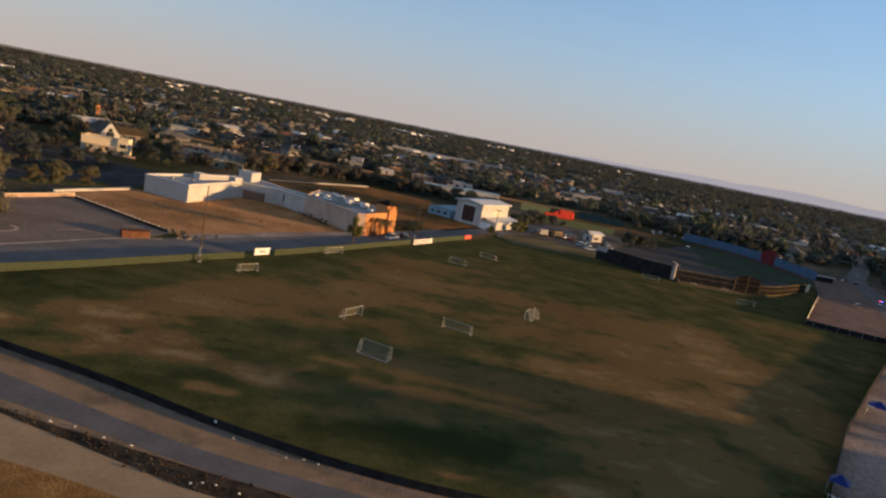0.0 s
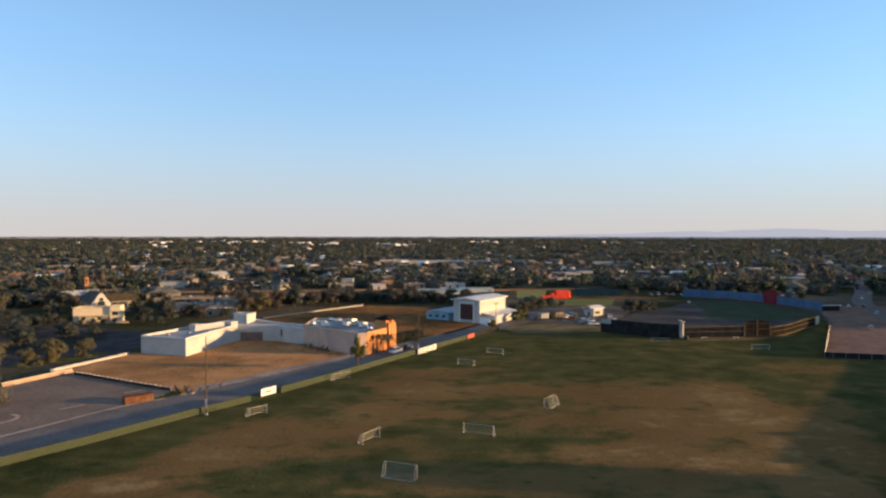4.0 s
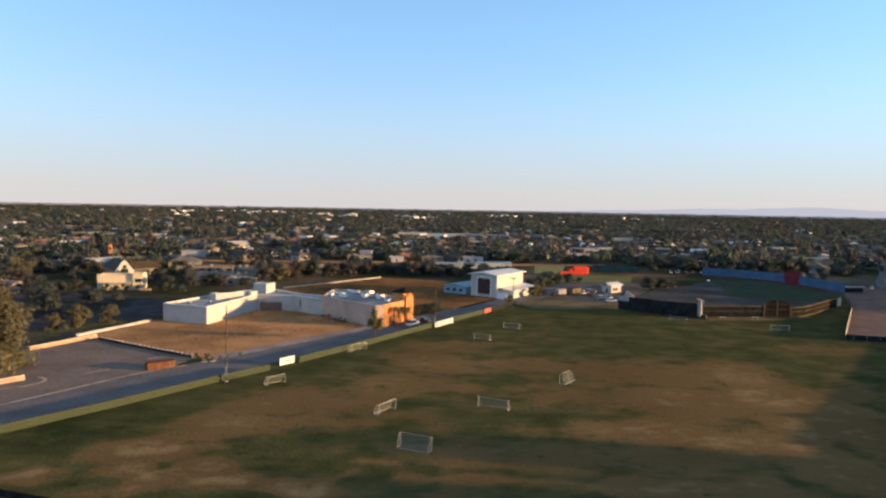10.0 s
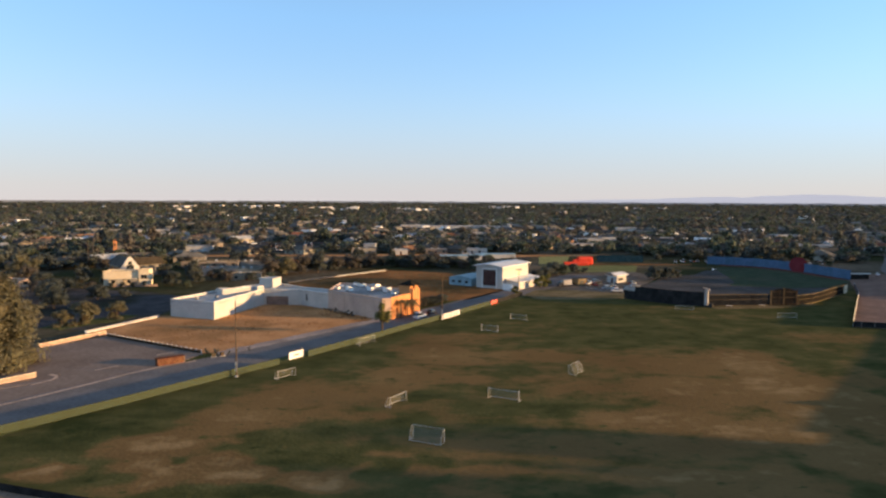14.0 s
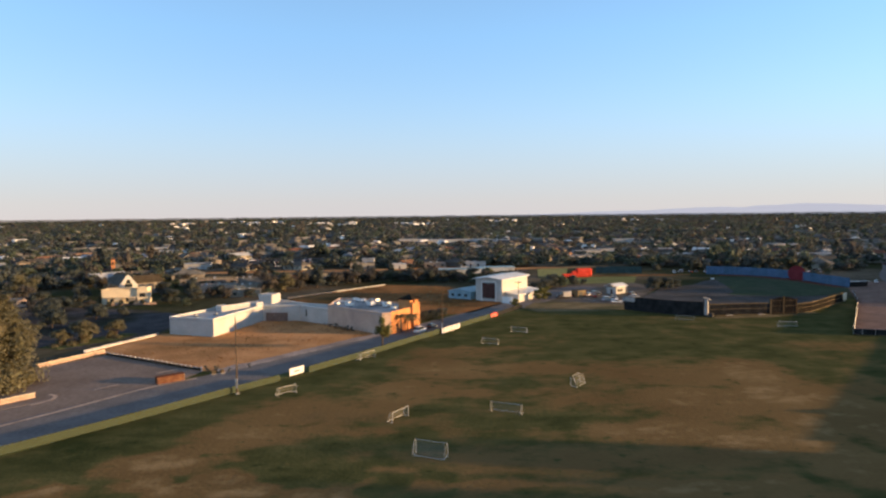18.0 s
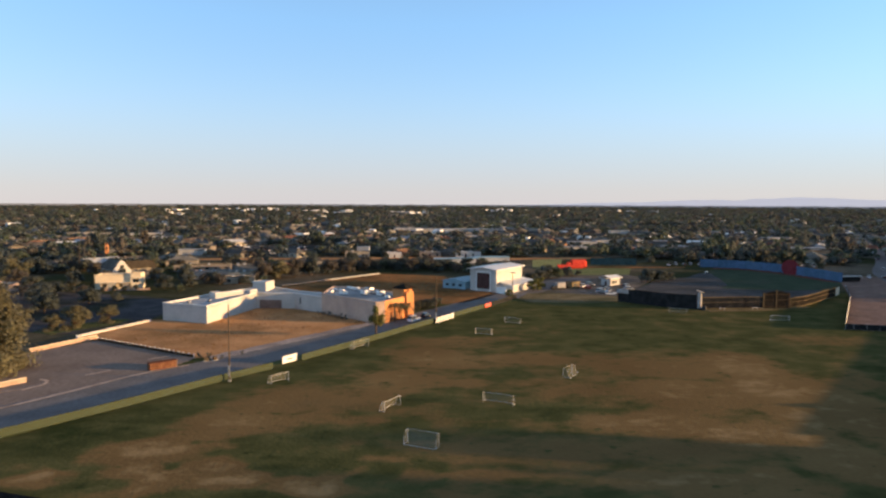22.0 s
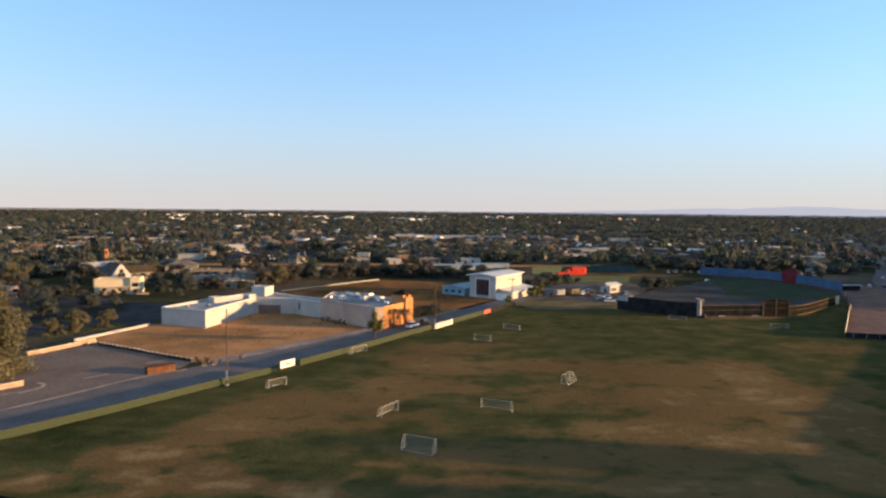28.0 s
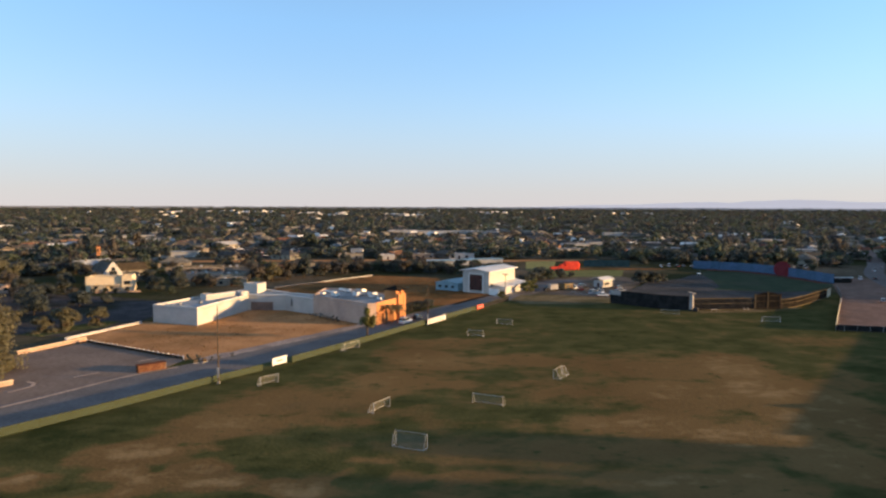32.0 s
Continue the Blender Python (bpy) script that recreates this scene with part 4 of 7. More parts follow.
def market():
    west = [(-87, 207.3), (-70.9, 201.5), (-63.5, 231.5), (-50, 231), (-38.6, 221.9), (-38.2, 230.5), (-49.2, 236), (-61, 247), (-68, 246), (-79, 227)]
    b = thing("market_building", "long white and pink stucco market building with flat roofs", "building")
    part("wall", prism_walls(bmesh.new(), west, 0, 5.7), M["white_stucco"], b, "white stucco wall with worn base")
    part("roof", slab(west, 4.9, 5.1), M["roof_grey"], b, "grey flat roof")
    east = [(-38.5, 221.5), (-18, 201.8), (-15.4, 203.0), (-7.2, 217.0), (-12, 223), (-28, 239), (-37.5, 241)]
    part("wall", prism_walls(bmesh.new(), east, 0, 7.0), M["pink_stucco"], b, "dull pink stucco wall")
    part("roof", slab(east, 6.2, 6.4), M["roof_grey"], b, "grey flat roof with air units")
    # Parapet steps and plant rooms on the west wing.
    for x, y, sx, sy, z1 in ((-75.2, 223.6, 3.0, 4.6, 7.0), (-70.6, 228.4, 9.0, 2.4, 6.7), (-65.6, 231.6, 2.6, 4.0, 6.9), (-64, 243, 5.6, 6, 8.6)):
        room = part("plant_room", prism_walls(bmesh.new(), [(-sx / 2, -sy / 2), (sx / 2, -sy / 2), (sx / 2, sy / 2), (-sx / 2, sy / 2)], 5.1, z1, 0.2), M["white_stucco"], b, "white boxy plant room", at=pose(x, y, 0, 0, 0, 44 if z1 < 8 else -18))
        part("room_roof", B(-sx / 2 + 0.1, -sy / 2 + 0.1, z1 - 0.3, sx / 2 - 0.1, sy / 2 - 0.1, z1 - 0.12), M["roof_grey"], room)
        part("room_coping", B(-sx / 2 - 0.12, -sy / 2 - 0.12, z1, sx / 2 + 0.12, -sy / 2 + 0.25, z1 + 0.14), M["white_paint"], room)
    for (x0, y0), (x1, y1) in zip(west, west[1:] + west[:1]):
        d, h = math.hypot(x1 - x0, y1 - y0), math.degrees(math.atan2(y1 - y0, x1 - x0))
        part("coping", B(0.02, -0.08, 5.7, d - 0.02, 0.42, 5.82), M["white_paint"], b, at=pose(x0, y0, 0, 0, 0, h))
    # Shut doors and a loading bay along the inner wall.
    def on_wall(p, q, s, w, z0, z1, name, m, deep=0.06):
        p, q = Vector(p), Vector(q)
        d = (q - p).normalized()
        a = p + d * s
        part(name, B(0, -deep, z0, w, 0.02, z1), m, b, at=pose(a.x, a.y, 0, 0, 0, math.degrees(math.atan2(d.y, d.x))))
    on_wall((-63.5, 231.5), (-50, 231), 1.0, 8.0, 0.0, 3.1, "loading_door", M["yard"])
    on_wall((-50, 231), (-39.3, 222.5), 3.2, 0.5, 2.0, 4.4, "wall_duct", M["dark_steel"], 0.2)
    on_wall((-50, 231), (-39.3, 222.5), 1.0, 1.1, 0.0, 2.2, "door", M["galv"])
    for s in (3, 9, 14, 20, 25):
        on_wall((-38.5, 221.5), (-18, 201.8), s, 0.16, 0.1, 6.6, "downpipe", M["pink_stucco"], 0.07)
    # Sunlit street front with pilasters, awning and a stepped tower.
    fa, fb = Vector((-15.4, 203.0)), Vector((-7.2, 217.0))
    fd = (fb - fa).normalized()
    fh = math.degrees(math.atan2(fd.y, fd.x))
    L = (fb - fa).length
    def front(name, s0, s1, z0, z1, out, m, label=""):
        part(name, B(s0, -out, z0, s1, 0.03, z1), m, b, label, at=pose(fa.x, fa.y, 0, 0, 0, fh))
    front("front_panel", 0.05, L - 0.05, 0.0, 7.2, 0.12, M["orange_stucco"], "ochre stucco street front")
    for k in range(9):
        s = 0.7 + k * 1.1
        front("pilaster", s, s + 0.35, 0.0, 3.6, 0.4, M["orange_stucco"])
    for k in range(8):
        s = 1.15 + k * 1.1
        front("shop_window", s, s + 0.55, 0.6, 3.0, 0.16, M["glass"])
    front("cornice", 0.0, 11.3, 3.6, 4.1, 0.7, M["orange_stucco"])
    for k, top in enumerate((8.2, 8.8, 8.2)):
        s = 11.6 + k * 1.5
        front("tower_pier", s, s + 1.2, 0.0, top, 0.9, M["orange_stucco"], "ochre tower pier with rounded cap")
        part("pier_cap", cone(bmesh.new(), (s + 0.6, -0.35, top), (s + 0.6, -0.35, top + 0.7), 0.62, 0.3, 10), M["orange_stucco"], b, at=pose(fa.x, fa.y, 0, 0, 0, fh))
    part("tower", B(11.3, 0.1, 0, 16.2, 4.6, 9.65), M["orange_stucco"], b, "square ochre tower", at=pose(fa.x, fa.y, 0, 0, 0, fh))
    hip = bmesh.new()
    bmesh.ops.create_cone(hip, cap_ends=True, segments=4, radius1=4.5, radius2=0.3, depth=1.5, matrix=pose(13.7, 1.7, 10.4, 0, 0, 45))
    part("tower_roof", hip, M["dark_wood"], b, "low brown tile roof", at=pose(fa.x, fa.y, 0, 0, 0, fh))
    rnd = random.Random(5)
    for i in range(9):
        x, y = -33 + rnd.random() * 16, 222 + rnd.random() * 12
        if inside((x, y), east) and inside((x + 1.5, y - 1.5), east) and inside((x - 1.5, y - 1.5), east):
            roof_unit("u", (x, y, 6.4), (1.6 + rnd.random() * 1.6, 1.3 + rnd.random(), 1.0 + rnd.random() * 0.6), -43, M["white_paint"] if i % 2 else M["galv"], "pale metal air unit on the grey roof")
    for i, (x, y, w, d, hh) in enumerate(((-34, 231, 6.0, 1.2, 0.7), (-24, 228, 5.0, 1.0, 0.7), (-30, 236, 4.0, 1.4, 1.0), (-18, 219, 2.4, 1.8, 1.1), (-15, 214, 1.8, 1.6, 1.0), (-13, 219, 1.6, 1.4, 0.9), (-36, 226, 1.6, 1.6, 1.0))):
        roof_unit("u", (x, y, 6.4), (w, d, hh), -43 if i < 3 else 60, M["white_paint"] if i % 3 else M["roof_metal"], "long white duct housing on the grey roof" if w > 3 else "white metal air unit on the grey roof")
    for i in range(3):
        roof_unit("u", (-80 + i * 5.5, 211 + i * 3.2, 5.1), (1.2, 1.1, 0.7), -18, M["galv"], "small grey metal vent box on the roof")


market()


# ---- hall and sheds ----
def hall():
    o = Vector((26.8, 274.4))
    h = thing("white_hall", "tall white metal hall with a dark red roller door", "building", (o.x, o.y, 0), HEAD)
    # Local x runs along the field, local y to the left of it.
    Lx, Wy, Hz = 24.5, 13.0, 9.4
    walls = bmesh.new()
    prism_walls(walls, [(0, 0), (Lx, 0), (Lx, Wy), (0, Wy)], 0, Hz, 0.3)
    part("wall", walls, M["white_stucco"], h, "white painted wall")
    roof = bmesh.new()
    pts = [(-1.3, -1.0, Hz + 0.05), (Lx + 1, -1.0, Hz + 0.05), (Lx + 1, Wy / 2, Hz + 1.0), (-1.3, Wy / 2, Hz + 1.0), (Lx + 1, Wy + 1, Hz + 0.05), (-1.3, Wy + 1, Hz + 0.05)]
    v = [roof.verts.new(p) for p in pts] + [roof.verts.new((x, y, z + 0.3)) for x, y, z in pts]
    for f in ((0, 1, 2, 3), (3, 2, 4, 5)):
        roof.faces.new([v[i] for i in f])
        roof.faces.new([v[i + 6] for i in reversed(f)])
    for a, c in ((0, 1), (1, 2), (2, 4), (4, 5), (5, 3), (3, 0)):
        roof.faces.new((v[a], v[c], v[c + 6], v[a + 6]))
    bmesh.ops.recalc_face_normals(roof, faces=roof.faces)
    part("roof", roof, M["roof_metal"], h, "white low gable roof")
    for x in (0.15, Lx - 0.15):
        gable = bmesh.new()
        gable.faces.new([gable.verts.new(p) for p in ((x, 0, Hz - 0.05), (x, Wy, Hz - 0.05), (x, Wy / 2, Hz + 1.0))])
        part("gable", gable, M["white_stucco"], h)
    part("roller_door", B(-0.12, 3.2, 1.2, 0.05, 9.6, 7.9), M["dark_door"], h, "dark red roller door")
    for k in range(5):
        part("door_slat", B(-0.16, 3.2, 1.5 + k * 1.45, -0.1, 9.6, 1.6 + k * 1.45), M["dark_steel"], h)
    fr = bmesh.new()
    box(fr, -0.2, 2.8, 0, 0.02, 3.18, 8.8)
    box(fr, -0.2, 9.62, 0, 0.02, 10.0, 8.8)
    box(fr, -0.2, 2.8, 8.42, 0.02, 10.0, 8.8)
    part("door_frame", fr, M["white_paint"], h)
    sign = bmesh.new()
    for x, z, w, t in ((10, 5.6, 8, 0.55), (11.5, 6.6, 5, 0.4), (12.5, 4.9, 3.4, 0.3)):
        box(sign, x, -0.08, z, x + w, 0.02, z + t)
    part("wall_sign", sign, M["cream"], h, "faded painted lettering bars")
    part("side_lean_to", B(2, -6.5, 0, 25, -0.02, 3.3), M["white_stucco"], h, "white lean-to annex")
    lean = bmesh.new()
    v = [lean.verts.new(p) for p in ((1.5, -7.2, 3.32), (25.5, -7.2, 3.32), (25.5, 0, 4.4), (1.5, 0, 4.4), (1.5, -7.2, 3.1), (25.5, -7.2, 3.1), (25.5, 0, 4.18), (1.5, 0, 4.18))]
    for f in ((0, 1, 2, 3), (7, 6, 5, 4), (0, 4, 5, 1), (1, 5, 6, 2), (3, 7, 4, 0)):
        lean.faces.new([v[i] for i in f])
    part("lean_to_roof", lean, M["roof_metal"], h)
    part("hoarding", B(-2.2, -6.0, 0, -2.0, -1.2, 2.8), M["white_paint"], h, "white board hoarding")
    # Blue low building behind, beside the hall.
    s = thing("blue_shed", "low pale blue metal shed beside the hall", "shed", (14.2, 283.2, 0), HEAD)
    part("wall", prism_walls(bmesh.new(), [(0, 0.4), (16, 0.4), (16, 12), (0, 12)], 0, 3.4, 0.25), M["blue_metal"], s)
    r = bmesh.new()
    v = [r.verts.new(p) for p in ((-0.6, 0.2, 3.42), (16.6, 0.2, 3.42), (16.6, 6, 4.6), (-0.6, 6, 4.6), (16.6, 12.6, 3.42), (-0.6, 12.6, 3.42))]
    r.faces.new((v[0], v[1], v[2], v[3]))
    r.faces.new((v[3], v[2], v[4], v[5]))
    r.faces.new((v[0], v[3], v[5]))
    r.faces.new((v[1], v[4], v[2]))
    part("roof", r, M["blue_metal"], s, "pale blue metal roof")
    for k in range(3):
        part("window", B(-0.05, 2.2 + k * 3.4, 1.2, 0.04, 3.8 + k * 3.4, 2.3), M["glass"], s)


hall()


# ---- trees ----
def leaves(bm_verts, bm_faces, centre, radii, n, size, rnd, up=0.85):
    """Leaf clumps: small bent quads strewn over and in an egg-shaped volume, facing outward."""
    cx, cy, cz = centre
    for _ in range(n):
        a, b = rnd.uniform(0, 2 * math.pi), math.asin(rnd.uniform(-0.85, 1))
        rr = rnd.uniform(0.6, 1.16)
        d = Vector((math.cos(a) * math.cos(b), math.sin(a) * math.cos(b), math.sin(b)))
        p = Vector((cx + d.x * radii[0] * rr, cy + d.y * radii[1] * rr, cz + d.z * radii[2] * rr))
        nrm = (d + Vector((rnd.gauss(0, 0.48), rnd.gauss(0, 0.48), rnd.gauss(0, 0.48) + up))).normalized()
        t = nrm.orthogonal().normalized()
        t.rotate(Matrix.Rotation(rnd.uniform(0, 6.3), 3, nrm))
        s = nrm.cross(t)
        k = size * rnd.uniform(0.6, 1.3)
        i = len(bm_verts)
        for u, v in ((-1, -0.6), (0.2, -1), (1, 0.3), (-0.2, 1)):
            bm_verts.append(p + t * (u * k * rnd.uniform(0.7, 1.1)) + s * (v * k * rnd.uniform(0.7, 1.1)) - nrm * (0.15 * k * rnd.random()))
        bm_faces.append((i, i + 1, i + 2, i + 3))


def blob(verts, faces, centre, radii, rnd, level=1):
    """A lumpy closed core that keeps light from shining through the crown."""
    bm = bmesh.new()
    bmesh.ops.create_icosphere(bm, subdivisions=level, radius=1)
    off = Vector((rnd.uniform(0, 50), rnd.uniform(0, 50), 0))
    i = len(verts)
    for v in bm.verts:
        k = 0.85 + 0.55 * noise.noise(v.co * 1.7 + off)
        verts.append(Vector((centre[0] + v.co.x * radii[0] * k, centre[1] + v.co.y * radii[1] * k, centre[2] + v.co.z * radii[2] * k)))
    for f in bm.faces:
        faces.append(tuple(i + v.index for v in f.verts))
    bm.free()


def raw_mesh(name, verts, faces, material):
    me = bpy.data.meshes.new(name)
    me.from_pydata([tuple(v) for v in verts], [], faces)
    me.materials.append(material)
    return me


def tree_meshes(seed, height, spread, leaf, material, lobes=5, per=150, trunk_share=0.3, lean=0.0, crown_low=0.16, peak=0.0, lump=0.36):
    """Trunk with limbs, and an uneven crown of many small lobes of leaf clumps under a ragged dome."""
    rnd = random.Random(seed)
    tr = bmesh.new()
    base, top = Vector((0, 0, 0)), Vector((lean, 0, height * trunk_share))
    cone(tr, base, top, height * 0.028, height * 0.018, 8)
    verts, faces = [], []
    skew = (rnd.uniform(-0.12, 0.12) * spread, rnd.uniform(-0.12, 0.12) * spread)
    for k in range(lobes):
        a = 2.4 * k + rnd.uniform(-0.5, 0.5)
        share = math.sqrt((k + 0.3) / lobes)
        r = spread * 0.74 * share * rnd.uniform(0.75, 1.1)
        dome = 0.86 - 0.34 * share ** 2
        z = height * (rnd.uniform(0.55 * dome + 0.1, dome) if k % 3 else rnd.uniform(crown_low + 0.08, 0.42 * dome))
        shrink = 1 - peak * max(0.0, z / height - 0.25)
        c = Vector((lean + (math.cos(a) * r + skew[0]) * shrink, (math.sin(a) * r + skew[1]) * shrink, z))
        wide = spread * lump * rnd.uniform(0.75, 1.3) * max(0.45, shrink)
        radii = (wide * rnd.uniform(0.8, 1.2), wide * rnd.uniform(0.8, 1.2), height * lump * rnd.uniform(0.28, 0.5))
        cone(tr, top - Vector((0, 0, 0.3)), c, height * 0.011, height * 0.004, 5)
        blob(verts, faces, c, [x * 0.76 for x in radii], rnd)
        leaves(verts, faces, c, radii, per, leaf, rnd)
    return mesh("trunk", tr, M["bark"]), raw_mesh("crown", verts, faces, material)


def tree(kind, at, scale, turn, label, group=""):
    t = thing("tree", label, "tree", at, turn, group)
    part("trunk", kind[0], None, t)
    part("crown", kind[1], None, t)
    t.scale = (scale,) * 3
    return t


TREES = {
    "round": tree_meshes(1, 8, 4.2, 0.30, M["leaf_green"], 14, 130),
    "wide": tree_meshes(2, 9, 5.2, 0.32, M["leaf_dark"], 17, 120),
    "olive": tree_meshes(3, 8, 4.2, 0.30, M["leaf_olive"], 14, 130),
    "tall": tree_meshes(4, 14, 4.4, 0.36, M["leaf_dark"], 20, 120, 0.25),
    "brown": tree_meshes(5, 9, 4.6, 0.30, M["leaf_brown"], 15, 120),
    "pale": tree_meshes(8, 8, 4.0, 0.28, M["leaf_light"], 13, 130),
    "thin": tree_meshes(6, 10, 2.7, 0.24, M["leaf_light"], 9, 150, 0.5, 0, 0.4),
}

big = tree_meshes(11, 19, 7.8, 0.24, M["leaf_olive"], 40, 620, 0.16, 0.0, -0.10, 0.85, 0.44)
tree(big, (-99.0, 143, 0), 1.2, 20, "tall olive green eucalyptus tree beside the parking lot")
tree(tree_meshes(12, 10, 6.5, 0.26, M["leaf_olive"], 20, 380, 0.2, 0, -0.06), (-104, 136, 0), 1.0, 70, "broad low olive tree beside the big tree")
bushy = tree_meshes(13, 5.6, 3.0, 0.22, M["leaf_olive"], 15, 190, 0.12, 0, -0.12)
tree(bushy, (-107.7, 193.9, 0), 1.6, 10, "small round olive tree beside the shaded street")
tree(bushy, (-112.5, 190.5, 0), 1.1, 30, "low round olive bush beside the shaded street")
tree(bushy, (-102.9, 204, 0), 1.2, 80, "small round olive tree beside the shaded street")
structure("street_island", slab([(-117, 188), (-110, 185), (-99, 200), (-98, 209), (-103, 210), (-113, 197)], 0.0, 0.10), M["verge"], "grassy island in the shaded street")
tree(TREES["thin"], (-16.1, 180.5, 0), 1.05, 0, "slim young tree beside the street fence")


def palm(at, height, label):
    p = thing("palm_tree", label, "palm", at)
    part("trunk", cone(bmesh.new(), (0, 0, 0), (0.2, 0, height), 0.22, 0.15, 8), M["bark"], p)
    rnd = random.Random(int(height * 10))
    fr = bmesh.new()
    for k in range(22):
        a, lift = 2 * math.pi * k / 22 + rnd.uniform(-0.15, 0.15), rnd.uniform(-0.1, 0.9)
        prev = None
        for j in range(6):
            t = j / 5
            r = 2.9 * t
            z = height + lift * r - 0.55 * r * r * 0.5
            w = 0.34 * (1 - abs(t - 0.4) * 1.4)
            c, s = math.cos(a), math.sin(a)
            pair = [fr.verts.new((0.2 + c * r - s * w * e, s * r + c * w * e, z - 0.08 * abs(e))) for e in (-1, 1)]
            if prev:
                fr.faces.new((prev[0], prev[1], pair[1], pair[0]))
            prev = pair
    part("fronds", fr, M["leaf_olive"], p, "drooping olive fronds")


palm((-12.4, 205.2, 0), 5.4, "palm with drooping fronds beside the ochre front")
palm((-10.4, 208.6, 0), 5.0, "smaller palm beside the ochre front")
palm((-8.6, 211.4, 0), 4.6, "small palm beside the ochre front")
for k, (x, y, s) in enumerate(((-3.5, 234, 0.4), (1.6, 240, 0.4), (31, 262, 0.5), (43.5, 279.5, 0.8), (47, 287, 0.8))):
    tree(TREES["wide"] if k < 2 else TREES["pale"], (x, y, 0), s, k * 50, "low dark bushy tree beside the street", "bushes beside the street")


# ---- street furniture, walls, banners ----
def light_pole(at, height, label, arms=True):
    p = thing("light_pole", label, "light pole", at)
    part("mast", cone(bmesh.new(), (0, 0, 0), (0, 0, height), 0.17, 0.10, 10), M["bark"], p)
    part("base", B(-0.3, -0.3, 0, 0.3, 0.3, 0.35, bevel=0.04), M["concrete"], p)
    if arms:
        part("crossarm", B(-1.2, -0.06, height - 0.2, 1.2, 0.06, height - 0.05), M["galv"], p)
        for s in (-1.0, -0.35, 0.35, 1.0):
            part("flood_lamp", B(s - 0.2, -0.3, height - 0.55, s + 0.2, 0.1, height - 0.22, bevel=0.05), M["dark_steel"], p)
    part("meter_box", B(-0.2, -0.32, 1.3, 0.2, -0.16, 3.4), M["galv"], p)
    return p


light_pole((-43.2, 136.0, 0.03), 16.5, "tall thin brown pole beside the street fence", False)
light_pole((0.9, 203.4, 0.03), 15.0, "tall thin brown pole beside the banners", False)
light_pole((33, 268, 0), 9.5, "short street light pole beside the hall")


def banner(a, b, z0, z1, m, label, bars):
    a, b = Vector(a), Vector(b)
    d = (b - a).length
    t = thing("banner", label, "banner", (a.x, a.y, 0.03), math.degrees(math.atan2(b.y - a.y, b.x - a.x)), "banners on the street fence")
    part("sheet", B(0, -0.05, z0, d, -0.01, z1), m, t)
    for s in (0.0, d):
        part("post", bar(bmesh.new(), (s, 0, 0), (s, 0, z1 + 0.1), 0.05), M["galv"], t)
    for x0, x1, w0, w1 in bars:
        part("print_bar", B(d * x0, -0.07, z0 + (z1 - z0) * w0, d * x1, -0.052, z0 + (z1 - z0) * w1), M["print_grey"], t)


banner((-35.4, 150.6), (-32.8, 154.4), 0.1, 1.8, M["banner_white"], "white vinyl banner with faded print", ((0.3, 0.7, 0.35, 0.6),))
banner((0.9, 203.0), (6.7, 212.6), 0.1, 1.75, M["banner_white"], "long white vinyl banner with grey stripes", tuple((0.05 + 0.15 * k, 0.12 + 0.15 * k, 0.05, 0.95) for k in range(6)))
banner((18.7, 232.1), (21.2, 236.1), 0.3, 1.7, M["banner_red"], "red vinyl banner with pale print", ((0.15, 0.85, 0.4, 0.6),))


def block_wall(name, a, b, height, label, step=0.9, rows=2, tone="pink_block"):
    """A low block wall with a coping; each block is a piece of its own."""
    a, b = Vector(a), Vector(b)
    d = b - a
    w = thing(name, label, "wall", (a.x, a.y, 0), math.degrees(math.atan2(d.y, d.x)))
    part("core", B(0, 0.03, 0, d.length, 0.17, height), M["mortar"], w)
    part("coping", B(-0.05, -0.06, height, d.length + 0.05, 0.26, height + 0.1), M["cream" if height > 0.7 else "concrete"], w)
    n = max(1, int(d.length / step))
    hh = height / rows
    blk = mesh("block", B(0.02, 0, 0.015, d.length / n - 0.02, 0.2, hh - 0.015), M[tone])
    for r in range(rows):
        for k in range(n):
            part("block", blk, None, w, at=pose(d.length / n * k, 0, r * hh))
    return w


block_wall("lot_wall", (-101.5, 162), (-93.6, 179.5), 1.0, "pink block wall along the parking lot")
block_wall("lot_wall", (-99.6, 180.2), (-90.0, 205.5), 0.42, "low white block wall with posts behind the dirt lot", 0.9, 1, "white_stucco")
lp = thing("post_row", "row of short white posts on the low wall", "posts", (0, 0, 0))
for x, y, h in along([(-99.7, 180.2), (-90.1, 205.5)], 0.9):
    part("post", B(-0.14, -0.14, 0, 0.14, 0.14, 0.85), M["white_paint"], lp, at=pose(x, y, 0, 0, 0, h))
block_wall("lot_wall", (-104, 110), (-85.4, 135), 1.1, "pale pink block wall below the big tree")
block_wall("back_wall", (-69, 293), (-50.6, 316.9), 0.5, "dull grey wall behind the market", 1.5, 2, "mortar")
block_wall("back_wall", (-50.5, 317), (-29, 345), 0.6, "pale wall behind the brown field", 1.5, 2, "concrete")


def picket_fence():
    f = thing("picket_fence", "tall dark iron picket fence beside the market", "fence")
    line = [(-6.5, 226), (-4.5, 229), (0.8, 228.4)]
    for x, y, h in along(line, 0.55):
        part("picket", B(-0.08, -0.08, 0, 0.08, 0.08, 3.7), M["black"], f, at=pose(x, y, 0.05, 0, 0, h))
    for (x0, y0), (x1, y1) in zip(line, line[1:]):
        d, h = math.hypot(x1 - x0, y1 - y0), math.degrees(math.atan2(y1 - y0, x1 - x0))
        for z in (0.3, 2.9):
            part("rail", B(0, -0.04, z, d, 0.04, z + 0.12), M["black"], f, at=pose(x0, y0, 0.05, 0, 0, h))


